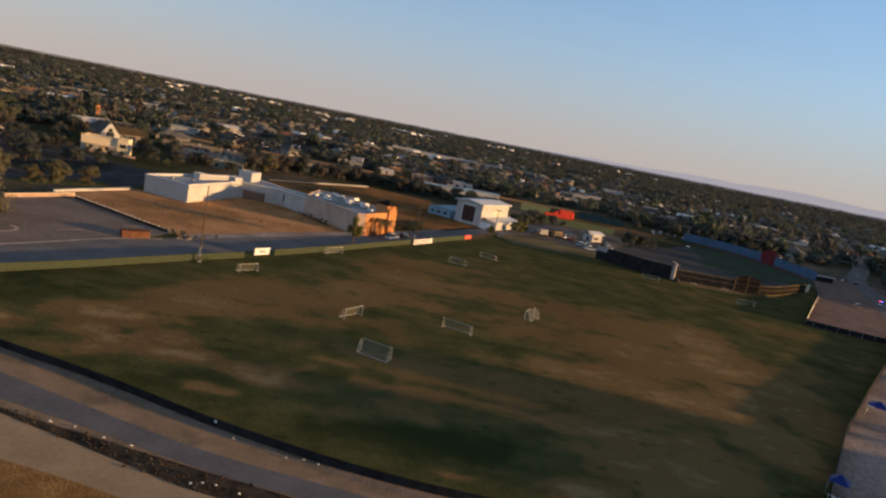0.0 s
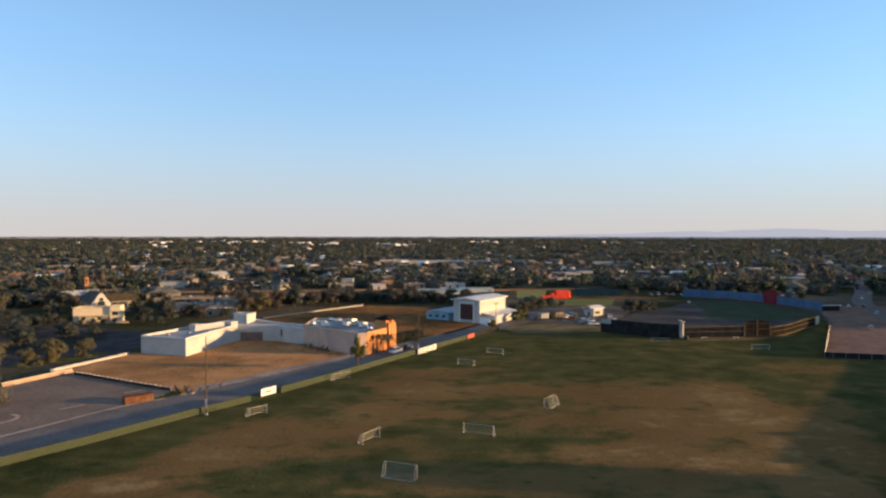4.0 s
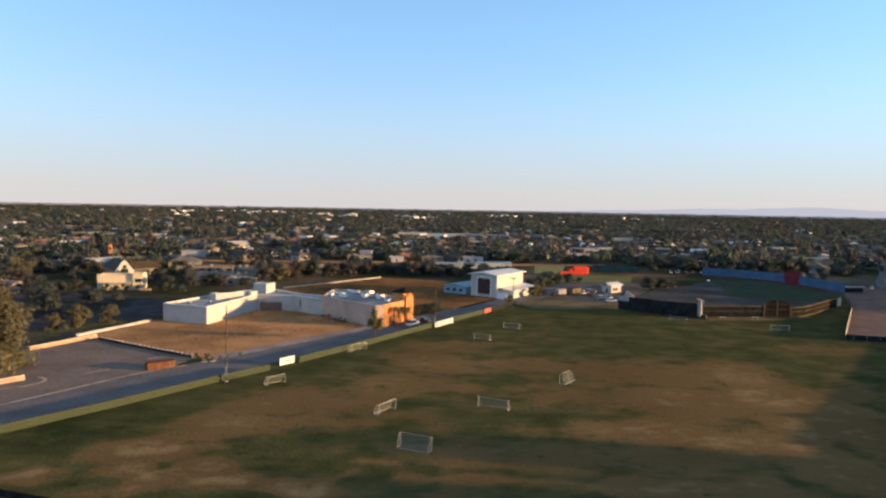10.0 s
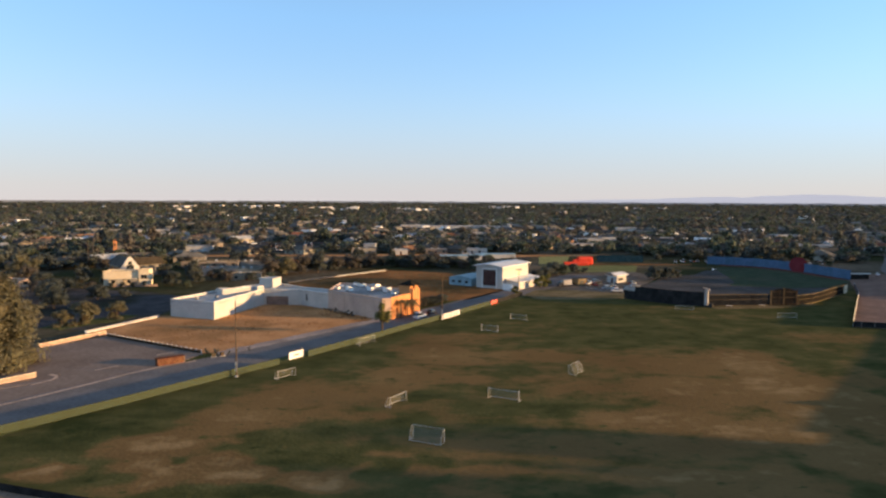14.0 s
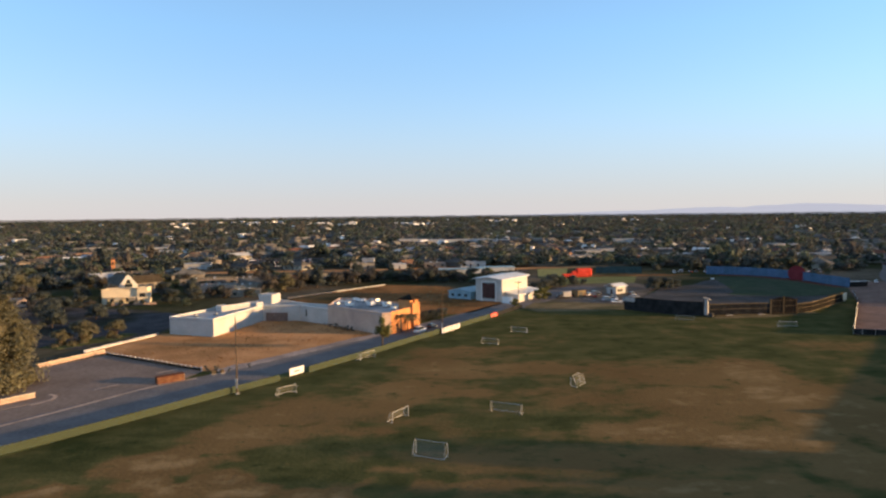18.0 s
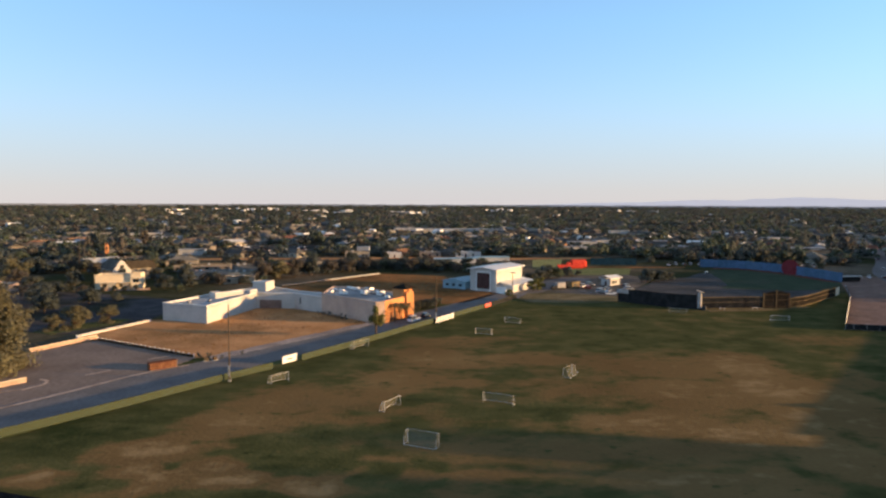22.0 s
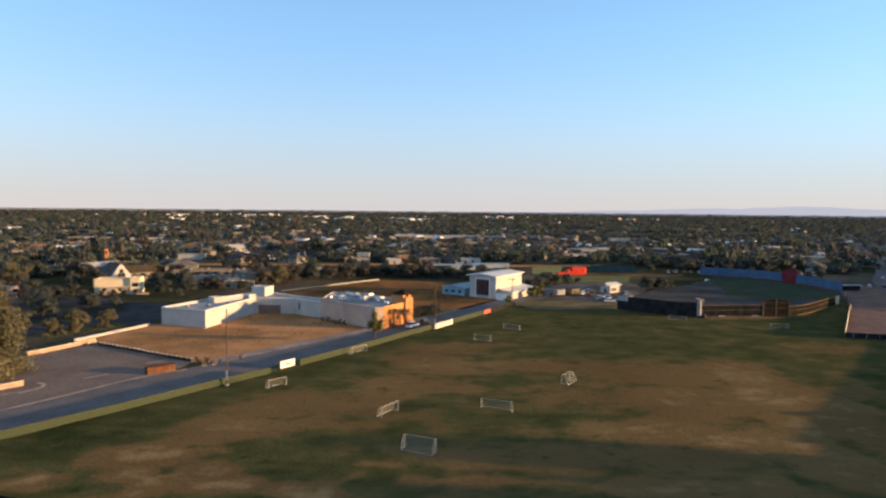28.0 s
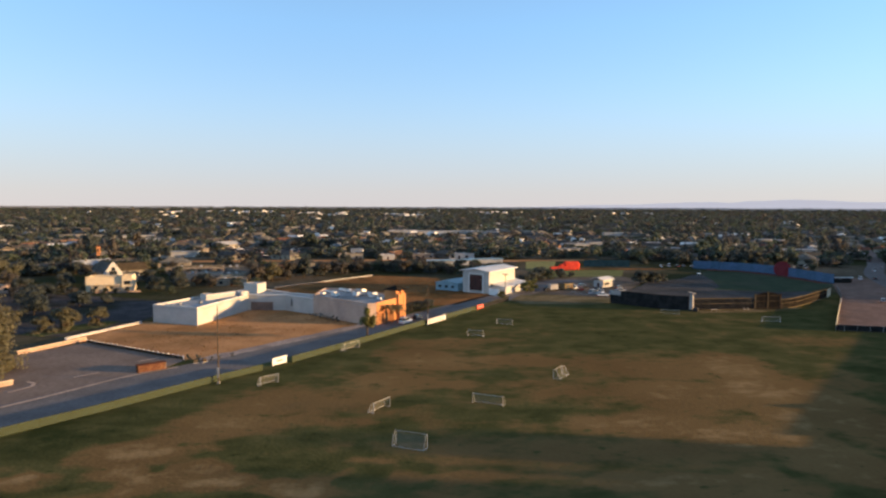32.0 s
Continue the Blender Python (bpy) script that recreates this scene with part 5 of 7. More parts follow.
picket_fence()
hedge_row = tree_meshes(33, 4.0, 1.9, 0.2, M["leaf_dark"], 12, 110, 0.12, 0, -0.1)
for k in range(8):
    q = k / 7
    tree(hedge_row, (-6.0 + 7.4 * q, 230.2 + 9.5 * q, 0.05), 0.85 + 0.12 * math.sin(k * 2.3), k * 65, "dark bushy hedge tree behind the iron fence", "hedge behind the iron fence")
for k, (x, y) in enumerate(((-141.5, 276.2), (-136.8, 277.0), (-132.6, 277.6), (-128.5, 279.4))):
    tree(hedge_row, (x, y, 0), 0.62 + 0.1 * (k % 2), k * 80, "low dusty bush before the cream building", "bushes before the cream building")
rs = random.Random(4)
shrub = tree_meshes(31, 2.0, 0.9, 0.16, M["leaf_dark"], 4, 90, 0.25)
for k in range(9):
    s = k / 8
    t = tree(shrub, (-39.2 + 10.6 * s + rs.uniform(-0.3, 0.3), 220.0 - 11.6 * s, 0.05), rs.uniform(0.5, 1.1), k * 40, "small dark shrub at the foot of the pink wall", "shrubs at the pink wall")


def rail_fence():
    f = thing("rail_fence", "low dark wall with white posts beside the dirt lot", "fence")
    a, b = Vector((-92, 176.8)), Vector((-58.6, 157.2))
    d = b - a
    h = math.degrees(math.atan2(d.y, d.x))
    # The low wall takes the same very dark brown as the ditch.
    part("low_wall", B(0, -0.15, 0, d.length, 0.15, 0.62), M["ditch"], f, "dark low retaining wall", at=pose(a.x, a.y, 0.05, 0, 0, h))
    n = 22
    post = mesh("post", B(-0.11, -0.11, 0, 0.11, 0.11, 0.95, bevel=0.02), M["white_paint"])
    for k in range(n):
        p = a + d * (k / (n - 1))
        part("post", post, None, f, at=pose(p.x, p.y, 0.05, 0, 0, h))
        if k < n - 1:
            s = d.length / (n - 1)
            part("chain_rail", bar(bmesh.new(), (0, 0, 0.78), (s, 0, 0.78), 0.05, 5), M["galv"], f, at=pose(p.x, p.y, 0.05, 0, 0, h))


rail_fence()


def brick_sign():
    s = thing("brick_enclosure", "low red brick enclosure beside the street", "enclosure", (-63.7, 144.4, 0.06), 40)
    part("core", B(0.05, 0.05, 0, 6.0, 1.75, 1.5), M["mortar"], s)
    brick = mesh("brick", B(0.01, 0, 0.01, 0.44, 0.1, 0.235), M["rust_brick"])
    for r in range(6):
        for k in range(13):
            part("brick", brick, None, s, at=pose(0.1 + k * 0.45 - (0.2 if r % 2 else 0.0), -0.05, r * 0.25))
        for k in range(4):
            part("brick", brick, None, s, at=pose(-0.05 + 0.1, 0.05 + k * 0.45, r * 0.25, 0, 0, 90))
    part("cap", B(-0.1, -0.12, 1.5, 6.1, 1.9, 1.63, bevel=0.03), M["rust_brick"], s, "flat brick cap")


brick_sign()
for x, y, t in ((-54.3, 153.6, 20), (-52.6, 154.6, 50)):
    o = thing("utility_box", "small tan utility box beside the dirt lot", "utility box", (x, y, 0.05), t, "utility boxes")
    part("cabinet", B(-0.45, -0.3, 0.1, 0.45, 0.3, 0.9, bevel=0.05), M["wood"], o)
    part("plinth", B(-0.7, -0.5, 0, 0.7, 0.5, 0.12), M["concrete"], o)
for line in ([(-76.0, 140.6), (-72.7, 144.6)], [(-68.6, 154.9), (-65.0, 158.6)], [(-82.8, 129.2), (-81.2, 132.4), (-81.0, 134.4), (-81.7, 136.0), (-83.9, 137.1)]):
    structure("parking_curb", strip(dense(line, 1), -0.4, 0.4, 0.15), M["pale_kerb"], "pale worn parking kerb")


def car(at, turn, paint, label, kind="sedan", group="parked cars"):
    """A parked car with bevelled body, cabin, glass, lamps and wheels."""
    c = thing("car", label, "car", at, turn, group)
    L, W = (4.5, 1.8) if kind == "sedan" else (5.3, 2.0)
    h = 0.75 if kind == "sedan" else 1.0
    part("body", B(-L / 2, -W / 2, 0.3, L / 2, W / 2, 0.3 + h * 0.75, bevel=0.14), paint, c)
    cab = bmesh.new()
    x0, x1 = (-L * 0.36, L * 0.2) if kind == "sedan" else (-L * 0.45, L * 0.16)
    z0, z1 = 0.3 + h * 0.7, 1.45 if kind == "sedan" else 1.95
    v = [cab.verts.new(p) for p in ((x0, -W * .46, z0), (x1 + .35, -W * .46, z0), (x1 + .35, W * .46, z0), (x0, W * .46, z0), (x0 + .45, -W * .38, z1), (x1 - .3, -W * .38, z1), (x1 - .3, W * .38, z1), (x0 + .45, W * .38, z1))]
    for f in ((0, 1, 5, 4), (1, 2, 6, 5), (2, 3, 7, 6), (3, 0, 4, 7), (4, 5, 6, 7)):
        cab.faces.new([v[i] for i in f])
    bmesh.ops.recalc_face_normals(cab, faces=cab.faces)
    part("cabin_glass", cab, M["glass"], c, "dark car glass")
    part("roof", B(x0 + .42, -W * .39, z1 - 0.02, x1 - .27, W * .39, z1 + 0.06, bevel=0.02), paint, c)
    tyre = mesh("tyre", bar(bmesh.new(), (0, -0.11, 0), (0, 0.11, 0), 0.33, 14), M["black"])
    rim = mesh("rim", bar(bmesh.new(), (0, -0.125, 0), (0, 0.125, 0), 0.2, 10), M["galv"])
    for x in (-L * 0.3, L * 0.31):
        for y in (-W / 2 + 0.12, W / 2 - 0.12):
            w = part("wheel", tyre, None, c, at=pose(x, y, 0.33))
            part("rim", rim, None, w)
    for y in (-W * 0.36, W * 0.36):
        part("headlight", B(L / 2 - 0.06, y - 0.2, 0.6, L / 2 + 0.02, y + 0.2, 0.75), M["white_paint"], c)
        part("tail_light", B(-L / 2 - 0.02, y - 0.2, 0.62, -L / 2 + 0.06, y + 0.2, 0.77), M["banner_red"], c)
    return c


car((-6.3, 206.0, 0.07), 58, M["car_white"], "white van parked in front of the market", "van")
car((-2.6, 213.6, 0.07), 60, M["car_dark"], "dark car parked in front of the market")
car((-88.2, 111.2, 0.07), 52, M["car_white"], "white car parked beside the street")
# Cars at the end of the field; some paints are darkened for the shade there.
for k, (x, y, t, p) in enumerate(((88, 293, 30, "car_dark"), (72, 274, 20, "car_silver"), (69, 287, 100, "car_red"), (76, 278, 60, "car_silver"), (66, 299, 20, "car_dark"), (72, 296, 20, "car_dark"),
                                  (76, 284, 40, "car_dark"), (86, 283, 10, "car_silver"), (74, 268, 0, "car_white"), (80, 272, 30, "car_silver"), (60, 290, 60, "car_dark"), (68, 292, 50, "car_white"))):
    car((x, y, 0.1), t, M[p], {"car_dark": "dark parked car on the dirt", "car_white": "white parked car on the dirt", "car_red": "red parked car on the dirt", "car_silver": "silver parked car on the dirt"}[p], "van" if k % 4 == 1 else "sedan")
for k, (x, y, t, p) in enumerate(((181, 251, 58, "car_silver"), (226, 331, 60, "car_white"), (233, 330, 60, "car_dark"), (262, 372, 55, "car_white"), (285, 398, 55, "car_silver"), (306, 440, 57, "car_dark"), (219, 300, 57, "car_silver"))):
    car((x, y, 0.18), t, M[p], {"car_dark": "dark car on the side street", "car_white": "white car on the side street", "car_silver": "silver car on the side street"}[p])
for k, (x, y) in enumerate(((146, 399), (151, 401), (156, 399), (161, 402), (166, 400), (172, 398), (214, 401), (220, 398), (226, 395), (231, 390), (236, 402))):
    p = ("car_white", "car_silver", "car_dark", "car_silver")[k % 4]
    car((x, y, 0.03), 75 + 9 * (k % 3), M[p], {"car_dark": "dark car parked behind the blue wall", "car_white": "white car parked behind the blue wall", "car_silver": "silver car parked behind the blue wall"}[p], "van" if k % 4 == 1 else "sedan", "cars behind the blue wall")
pc = car((204.6, 270.5, 0.18), 57, M["car_white"], "patrol car with lit red and blue roof beacons")
part("beacon", B(-0.25, 0.05, 1.5, 0.05, 0.65, 1.68), M["red_glow"], pc, "lit red beacon")
part("beacon", B(-0.25, -0.65, 1.5, 0.05, -0.05, 1.68), M["blue_glow"], pc, "lit blue beacon")
for k, (x, y, p) in enumerate(((-176, 283, "car_white"), (-205, 305, "car_white"), (-222, 378, "car_white"))):
    car((x, y, 0.06), 20 + 35 * k, M[p], {"car_dark": "dark car in the shaded car park", "car_white": "white car in the shaded car park", "car_silver": "silver car in the shaded car park"}[p])


# ---- ball field things ----
def pier():
    p = thing("entrance_pier", "pale plaster pier with a slanted roof at the outfield fence", "pier", (96.4, 231.0, 0.05), -42)
    part("shaft", B(-0.58, -0.58, 0.5, 0.58, 0.58, 5.6, bevel=0.1), M["concrete"], p, "pale plaster shaft")
    part("plinth", B(-0.85, -0.8, 0, 0.85, 0.8, 0.5, bevel=0.04), M["dark_steel"], p, "dark base of the pier")
    part("cap", B(-0.4, -0.4, 5.6, 0.4, 0.4, 6.3, bevel=0.1), M["concrete"], p)
    top = bmesh.new()
    v = [top.verts.new(q) for q in ((-1.2, -0.7, 6.7), (1.2, -0.7, 6.1), (1.2, 0.7, 6.1), (-1.2, 0.7, 6.7), (-1.2, -0.7, 6.85), (1.2, -0.7, 6.25), (1.2, 0.7, 6.25), (-1.2, 0.7, 6.85))]
    for f in ((3, 2, 1, 0), (4, 5, 6, 7), (0, 1, 5, 4), (1, 2, 6, 5), (2, 3, 7, 6), (3, 0, 4, 7)):
        top.faces.new([v[i] for i in f])
    part("slanted_roof", top, M["concrete"], p)
    part("bin", B(1.0, -1.4, 0, 2.6, -0.2, 1.4, bevel=0.05), M["dark_steel"], p, "dark bin at the foot")


pier()


def board_fence(name, line, height, label, step=0.45, tone="wood", rail="cream"):
    """Close-set upright boards on two rails, each board a piece."""
    f = thing(name, label, "fence")
    pts = along(line, step)
    bd = mesh("board", B(0.02, -0.03, 0.05, step - 0.02, 0.03, height), M[tone])
    for k, (x, y, h) in enumerate(pts):
        part("board", bd, None, f, at=pose(x, y, 0.05, 0, 0, h))
    for k in range(0, len(pts) - 6, 6):
        (x0, y0, _), (x1, y1, _) = pts[k], pts[k + 6]
        d, h = math.hypot(x1 - x0, y1 - y0), math.degrees(math.atan2(y1 - y0, x1 - x0))
        part("post", B(-0.07, -0.1, 0, 0.07, -0.03, height + 0.1), M[tone], f, at=pose(x0, y0, 0.05, 0, 0, h))
        for z, deep in ((0.0, 0.3), (height * 0.55, 0.12), (height * 0.97, 0.22)):
            part("rail", B(0, -0.12, z, d, -0.03, z + deep), M[rail], f, at=pose(x0, y0, 0.05, 0, 0, h))
    return f


# This is the double-leaf wooden gate with the arched top.
def scoreboard():
    s = thing("scoreboard", "tall brown wooden double gate with an arched top at the ball field", "scoreboard", (120.8, 233.4, 0.05), 4)
    for k in range(3):
        part("column", B(k * 4.9 - 0.25, -0.25, 0, k * 4.9 + 0.25, 0.25, 5.7 if k != 1 else 6.6), M["wood"], s)
    for k in range(2):
        for j in range(10):
            x = k * 4.9 + 0.25 + j * 0.44
            part("board", B(x, -0.1, 0.15, x + 0.4, 0.1, 5.4 + 1.0 * math.sin(math.pi * (x + 0.2) / 9.8)), M["dark_wood"], s)
        for z in (0.5, 3.0, 5.0):
            part("beam", B(k * 4.9 + 0.25, -0.22, z, k * 4.9 + 4.65, -0.1, z + 0.22), M["wood"], s)


scoreboard()
board_fence("outfield_boards", [(131, 234.6), (139, 239), (147, 246), (157, 255.5), (166.5, 264)], 3.6, "brown board fence lit by low sun", 0.55, "dark_wood", "mound")
board_fence("outfield_boards", [(97.4, 231.2), (109.5, 232.6), (120.4, 233.4)], 4.3, "dark board fence with tan rails beside the wooden gate", 0.55, "windscreen", "mound")
for x, y in ((104.5, 230.6), (117, 231.8)):
    bn = thing("bench", "low pale bench beside the outfield fence", "bench", (x, y, 0.1), 6, "benches at the outfield fence")
    part("seat", B(-1.1, -0.2, 0.42, 1.1, 0.2, 0.5), M["white_paint"], bn)
    for s in (-0.9, 0.9):
        part("leg", B(s - 0.05, -0.18, 0, s + 0.05, 0.18, 0.42), M["galv"], bn)
structure("sunlit_bank", slab([(98, 226), (122, 229), (140, 236), (138, 239), (120, 233), (98, 230)], 0.0, 0.09), M["mound"], "pale dirt bank below the outfield fence")
screen_fence("outfield_fence", "pale chain link panel beside the board fence", [(166.5, 264), (172, 270)], 3.4, 2.5, M["cream"])

for k, (line, m, z, label) in enumerate((
        ([(162, 390), (181, 379), (194, 359), (198.5, 333), (200.5, 313)], "blue_seat", 4.7, "blue padded outfield wall of the far ball park"),)):
    w = thing("padded_wall", label, "wall")
    pts = along(dense(line, 4), 5.0)
    for (x0, y0, _), (x1, y1, _) in zip(pts, pts[1:]):
        d, h = math.hypot(x1 - x0, y1 - y0), math.degrees(math.atan2(y1 - y0, x1 - x0))
        part("pad", B(0.05, -0.15, 0, d - 0.05, 0.15, z), M[m], w, at=pose(x0, y0, 0.05, 0, 0, h))
osn = thing("outfield_sign", "round red sign rising above the blue wall, shade put into its colour", "sign", (194.6, 349.0, 0.05), -38)
disc = bmesh.new()
bmesh.ops.create_cone(disc, cap_ends=True, segments=40, radius1=4.3, radius2=4.3, depth=0.3, matrix=Matrix.Translation((0, -0.4, 3.6)) @ Matrix.Rotation(radians(90), 4, "X"))
bmesh.ops.bisect_plane(disc, geom=disc.verts[:] + disc.edges[:] + disc.faces[:], plane_co=(0, 0, 0.1), plane_no=(0, 0, -1), clear_outer=True)
part("disc", disc, M["shaded_red"], osn)
for q in (-2.5, 2.5):
    part("stay", B(q - 0.08, -0.25, 0, q + 0.08, -0.17, 5.4), M["dark_steel"], osn)


def bleachers(at, turn, rows, length, m, label):
    b = thing("bleachers", label, "bleachers", at, turn)
    for r in range(rows):
        part("seat_row", B(0, r * 0.8, 0.4 + r * 0.4, length, r * 0.8 + 0.5, 0.5 + r * 0.4), m, b)
        part("riser", B(0, r * 0.8 + 0.5, 0.0, length, r * 0.8 + 0.6, 0.5 + r * 0.4), M["dark_steel"], b)
    return b


bleachers((166, 396, 0.05), -32, 6, 26, M["blue_seat"], "blue bleacher rows behind the far ball field")


def red_stand():
    r = thing("red_structure", "bright red padded structure on the far ball field", "structure", (72, 376, 0.06), 8)
    part("low_pad", B(0, -1.0, 0, 15.5, 1.0, 2.2, bevel=0.5), M["track_red"], r)
    part("high_block", B(9.0, 1.1, 0, 19.0, 4.5, 5.0, bevel=1.0), M["track_red"], r)
    part("step_block", B(6.4, 1.05, 0, 9.2, 3.5, 3.4, bevel=0.6), M["track_red"], r)


red_stand()


def shelter(at, turn, w, d, h, roof, label, back=True):
    s = thing("shelter", label, "shelter", at, turn)
    for x in (-w / 2 + 0.2, w / 2 - 0.2):
        for y in (-d / 2 + 0.2, d / 2 - 0.2):
            part("post", bar(bmesh.new(), (x, y, 0), (x, y, h), 0.09), M["galv"], s)
    r = bmesh.new()
    o = 0.5
    pts = [(-w / 2 - o, -d / 2 - o, h), (w / 2 + o, -d / 2 - o, h), (w / 2 + o, 0, h + d * 0.2), (-w / 2 - o, 0, h + d * 0.2), (w / 2 + o, d / 2 + o, h), (-w / 2 - o, d / 2 + o, h)]
    v = [r.verts.new(p) for p in pts] + [r.verts.new((x, y, z + 0.15)) for x, y, z in pts]
    for f in ((0, 1, 2, 3), (3, 2, 4, 5)):
        r.faces.new([v[i] for i in reversed(f)])
        r.faces.new([v[i + 6] for i in f])
    for a, c in ((0, 1), (1, 2), (2, 4), (4, 5), (5, 3), (3, 0)):
        r.faces.new((v[a], v[c], v[c + 6], v[a + 6]))
    bmesh.ops.recalc_face_normals(r, faces=r.faces)
    part("roof", r, roof, s)
    if back:
        part("back_wall", B(-w / 2 + 0.3, d / 2 - 0.3, 0, w / 2 - 0.3, d / 2 - 0.15, h - 0.3), M["white_stucco"], s)
    return s


def truck(at, turn, label):
    """A pickup with a pale box body on its bed."""
    t = thing("truck", label, "truck", at, turn, "parked trucks")
    part("cab", B(1.2, -0.95, 0.5, 3.0, 0.95, 1.9, bevel=0.18), M["car_dark"], t, "dark cab")
    part("bonnet", B(2.9, -0.9, 0.5, 4.0, 0.9, 1.2, bevel=0.12), M["car_dark"], t)
    part("windscreen", B(2.8, -0.8, 1.2, 3.04, 0.8, 1.75, bevel=0.03), M["glass"], t)
    part("chassis", B(-3.0, -0.8, 0.4, 1.2, 0.8, 0.65), M["black"], t)
    part("box_body", B(-3.1, -1.1, 0.66, 1.1, 1.1, 2.9, bevel=0.05), M["concrete"], t, "pale box body")
    for x in (-2.0, 2.9):
        for y in (-0.9, 0.9):
            part("wheel", bar(bmesh.new(), (x, y - 0.14, 0.4), (x, y + 0.14, 0.4), 0.4, 14), M["black"], t)


truck((55.5, 285.0, 0.1), 205, "dark pickup with a pale box body on the dirt")
hut = thing("kiosk", "small tan plastered kiosk with a flat roof", "kiosk", (63.0, 290.0, 0.05), 35)
part("wall", prism_walls(bmesh.new(), [(-2.6, -2), (2.6, -2), (2.6, 2), (-2.6, 2)], 0, 2.9, 0.2), M["mound"], hut)
part("roof", B(-2.9, -2.3, 2.9, 2.9, 2.3, 3.1), M["house_roof"], hut)
# A dark panel stands in for the unlit inside behind the counter.
part("counter_dark_panel", B(-1.6, -2.05, 1.1, 0.6, -1.98, 2.2), M["dark_steel"], hut)
part("door", B(1.2, -2.05, 0, 2.1, -1.98, 2.1), M["dark_door"], hut)
structure("yard_kerb", strip(dense([(64, 283), (66, 276), (71, 270), (77, 266), (79, 263)], 2), -0.35, 0.35, 0.16), M["concrete"], "pale curved kerb of the dirt yard")
sn = shelter((83, 301, 0), 40, 8.5, 6, 3.4, M["roof_metal"], "white roofed snack stand beside the ball field", False)
part("wall", prism_walls(bmesh.new(), [(-3.8, -2.5), (3.8, -2.5), (3.8, 2.5), (-3.8, 2.5)], 0, 3.2, 0.15), M["white_stucco"], sn)
# The stand's dim inside is a dark panel on the closed wall.
part("counter_dark_panel", B(-2.6, -2.58, 1.0, 1.4, -2.5, 2.2), M["dark_steel"], sn)
part("side_door", B(-3.86, -0.6, 0, -3.79, 0.5, 2.1), M["dark_door"], sn)
dg = thing("dugout", "dark walled dugout with a pale roof edge beside the side street", "dugout", (206, 318, 0.05), 8)
part("wall", prism_walls(bmesh.new(), [(-5.2, -2.6), (5.2, -2.6), (5.2, 2.6), (-5.2, 2.6)], 0, 2.7, 0.2), M["dark_wood"], dg)
part("roof", B(-5.6, -3.0, 2.7, 5.6, 3.0, 2.85), M["house_roof"], dg)
part("fascia", B(-5.6, -3.12, 2.62, 5.6, -3.0, 3.0), M["white_paint"], dg, "pale roof edge")
# Black panel in place of the dugout's shaded inside.
part("dark_opening_panel", B(-4.4, -2.66, 0.9, 4.4, -2.58, 2.2), M["black"], dg)
sg = thing("fence_sign", "pale grey sign panel high on the outfield fence", "sign", (71.9, 249.3, 0.05), -43.6)
part("panel", B(0.1, -0.2, 3.4, 4.4, -0.1, 5.1), M["concrete"], sg)
for s in (0.3, 4.2):
    part("bracket", B(s - 0.05, -0.1, 3.6, s + 0.05, 0.0, 4.9), M["galv"], sg)


# ---- storage along the gravel lot ----
screen_fence("far_fence", "dark teal screen fence behind the far ball field", [(98, 402), (112, 400.2), (126, 398.6)], 4.2, 3.5, M["teal_screen"], lift=0.0, steel="windscreen")
ec = thing("field_cart", "small white equipment cart on the outfield grass", "cart", (150, 352, 0.1), 20)
part("tub", B(-0.8, -0.5, 0.35, 0.8, 0.5, 1.1, bevel=0.08), M["white_paint"], ec)
for sx in (-0.5, 0.5):
    part("wheel", bar(bmesh.new(), (sx, -0.55, 0.3), (sx, 0.55, 0.3), 0.3, 10), M["black"], ec)


def tent(at, turn, w, d, h, label):
    t = thing("canopy_tent", label, "tent", at, turn, "tents beside the field fence")
    for x in (-w / 2, w / 2):
        for y in (-d / 2, d / 2):
            part("leg", bar(bmesh.new(), (x, y, 0), (x, y, h), 0.04, 6), M["galv"], t)
    r = bmesh.new()
    bmesh.ops.create_cone(r, cap_ends=True, segments=4, radius1=w * 0.74, radius2=0.08, depth=1.0, matrix=Matrix.Translation((0, 0, h + 0.5)) @ Matrix.Rotation(radians(45), 4, "Z"))
    part("canopy", r, M["blue_tarp"], t, "blue tarp canopy")
    part("valance", B(-w / 2 - 0.06, -d / 2 - 0.06, h - 0.3, w / 2 + 0.06, -d / 2 - 0.02, h), M["blue_tarp"], t)
    return t


tent((63.5, 79.2, 0.08), 50, 2.4, 2.4, 2.0, "blue canopy tent on the gravel lot")
tent((94.5, 115.5, 0.08), 50, 3.4, 3.4, 2.2, "blue canopy tent on the gravel lot")
for x, y, t in ((61.7, 75.3, 10), (59.3, 71.1, 60), (61.5, 76.7, 100), (98.8, 121.0, 30), (96.2, 119.8, 80)):
    f = thing("folding_table", "white folding table on the gravel lot", "table", (x, y, 0.08), t, "folding tables beside the tents")
    part("tabletop", B(-0.9, -0.38, 0.7, 0.9, 0.38, 0.75), M["white_paint"], f)
    for sx in (-0.75, 0.75):
        for sy in (-0.3, 0.3):
            part("leg", bar(bmesh.new(), (sx, sy, 0), (sx, sy, 0.7), 0.02, 5), M["galv"], f)


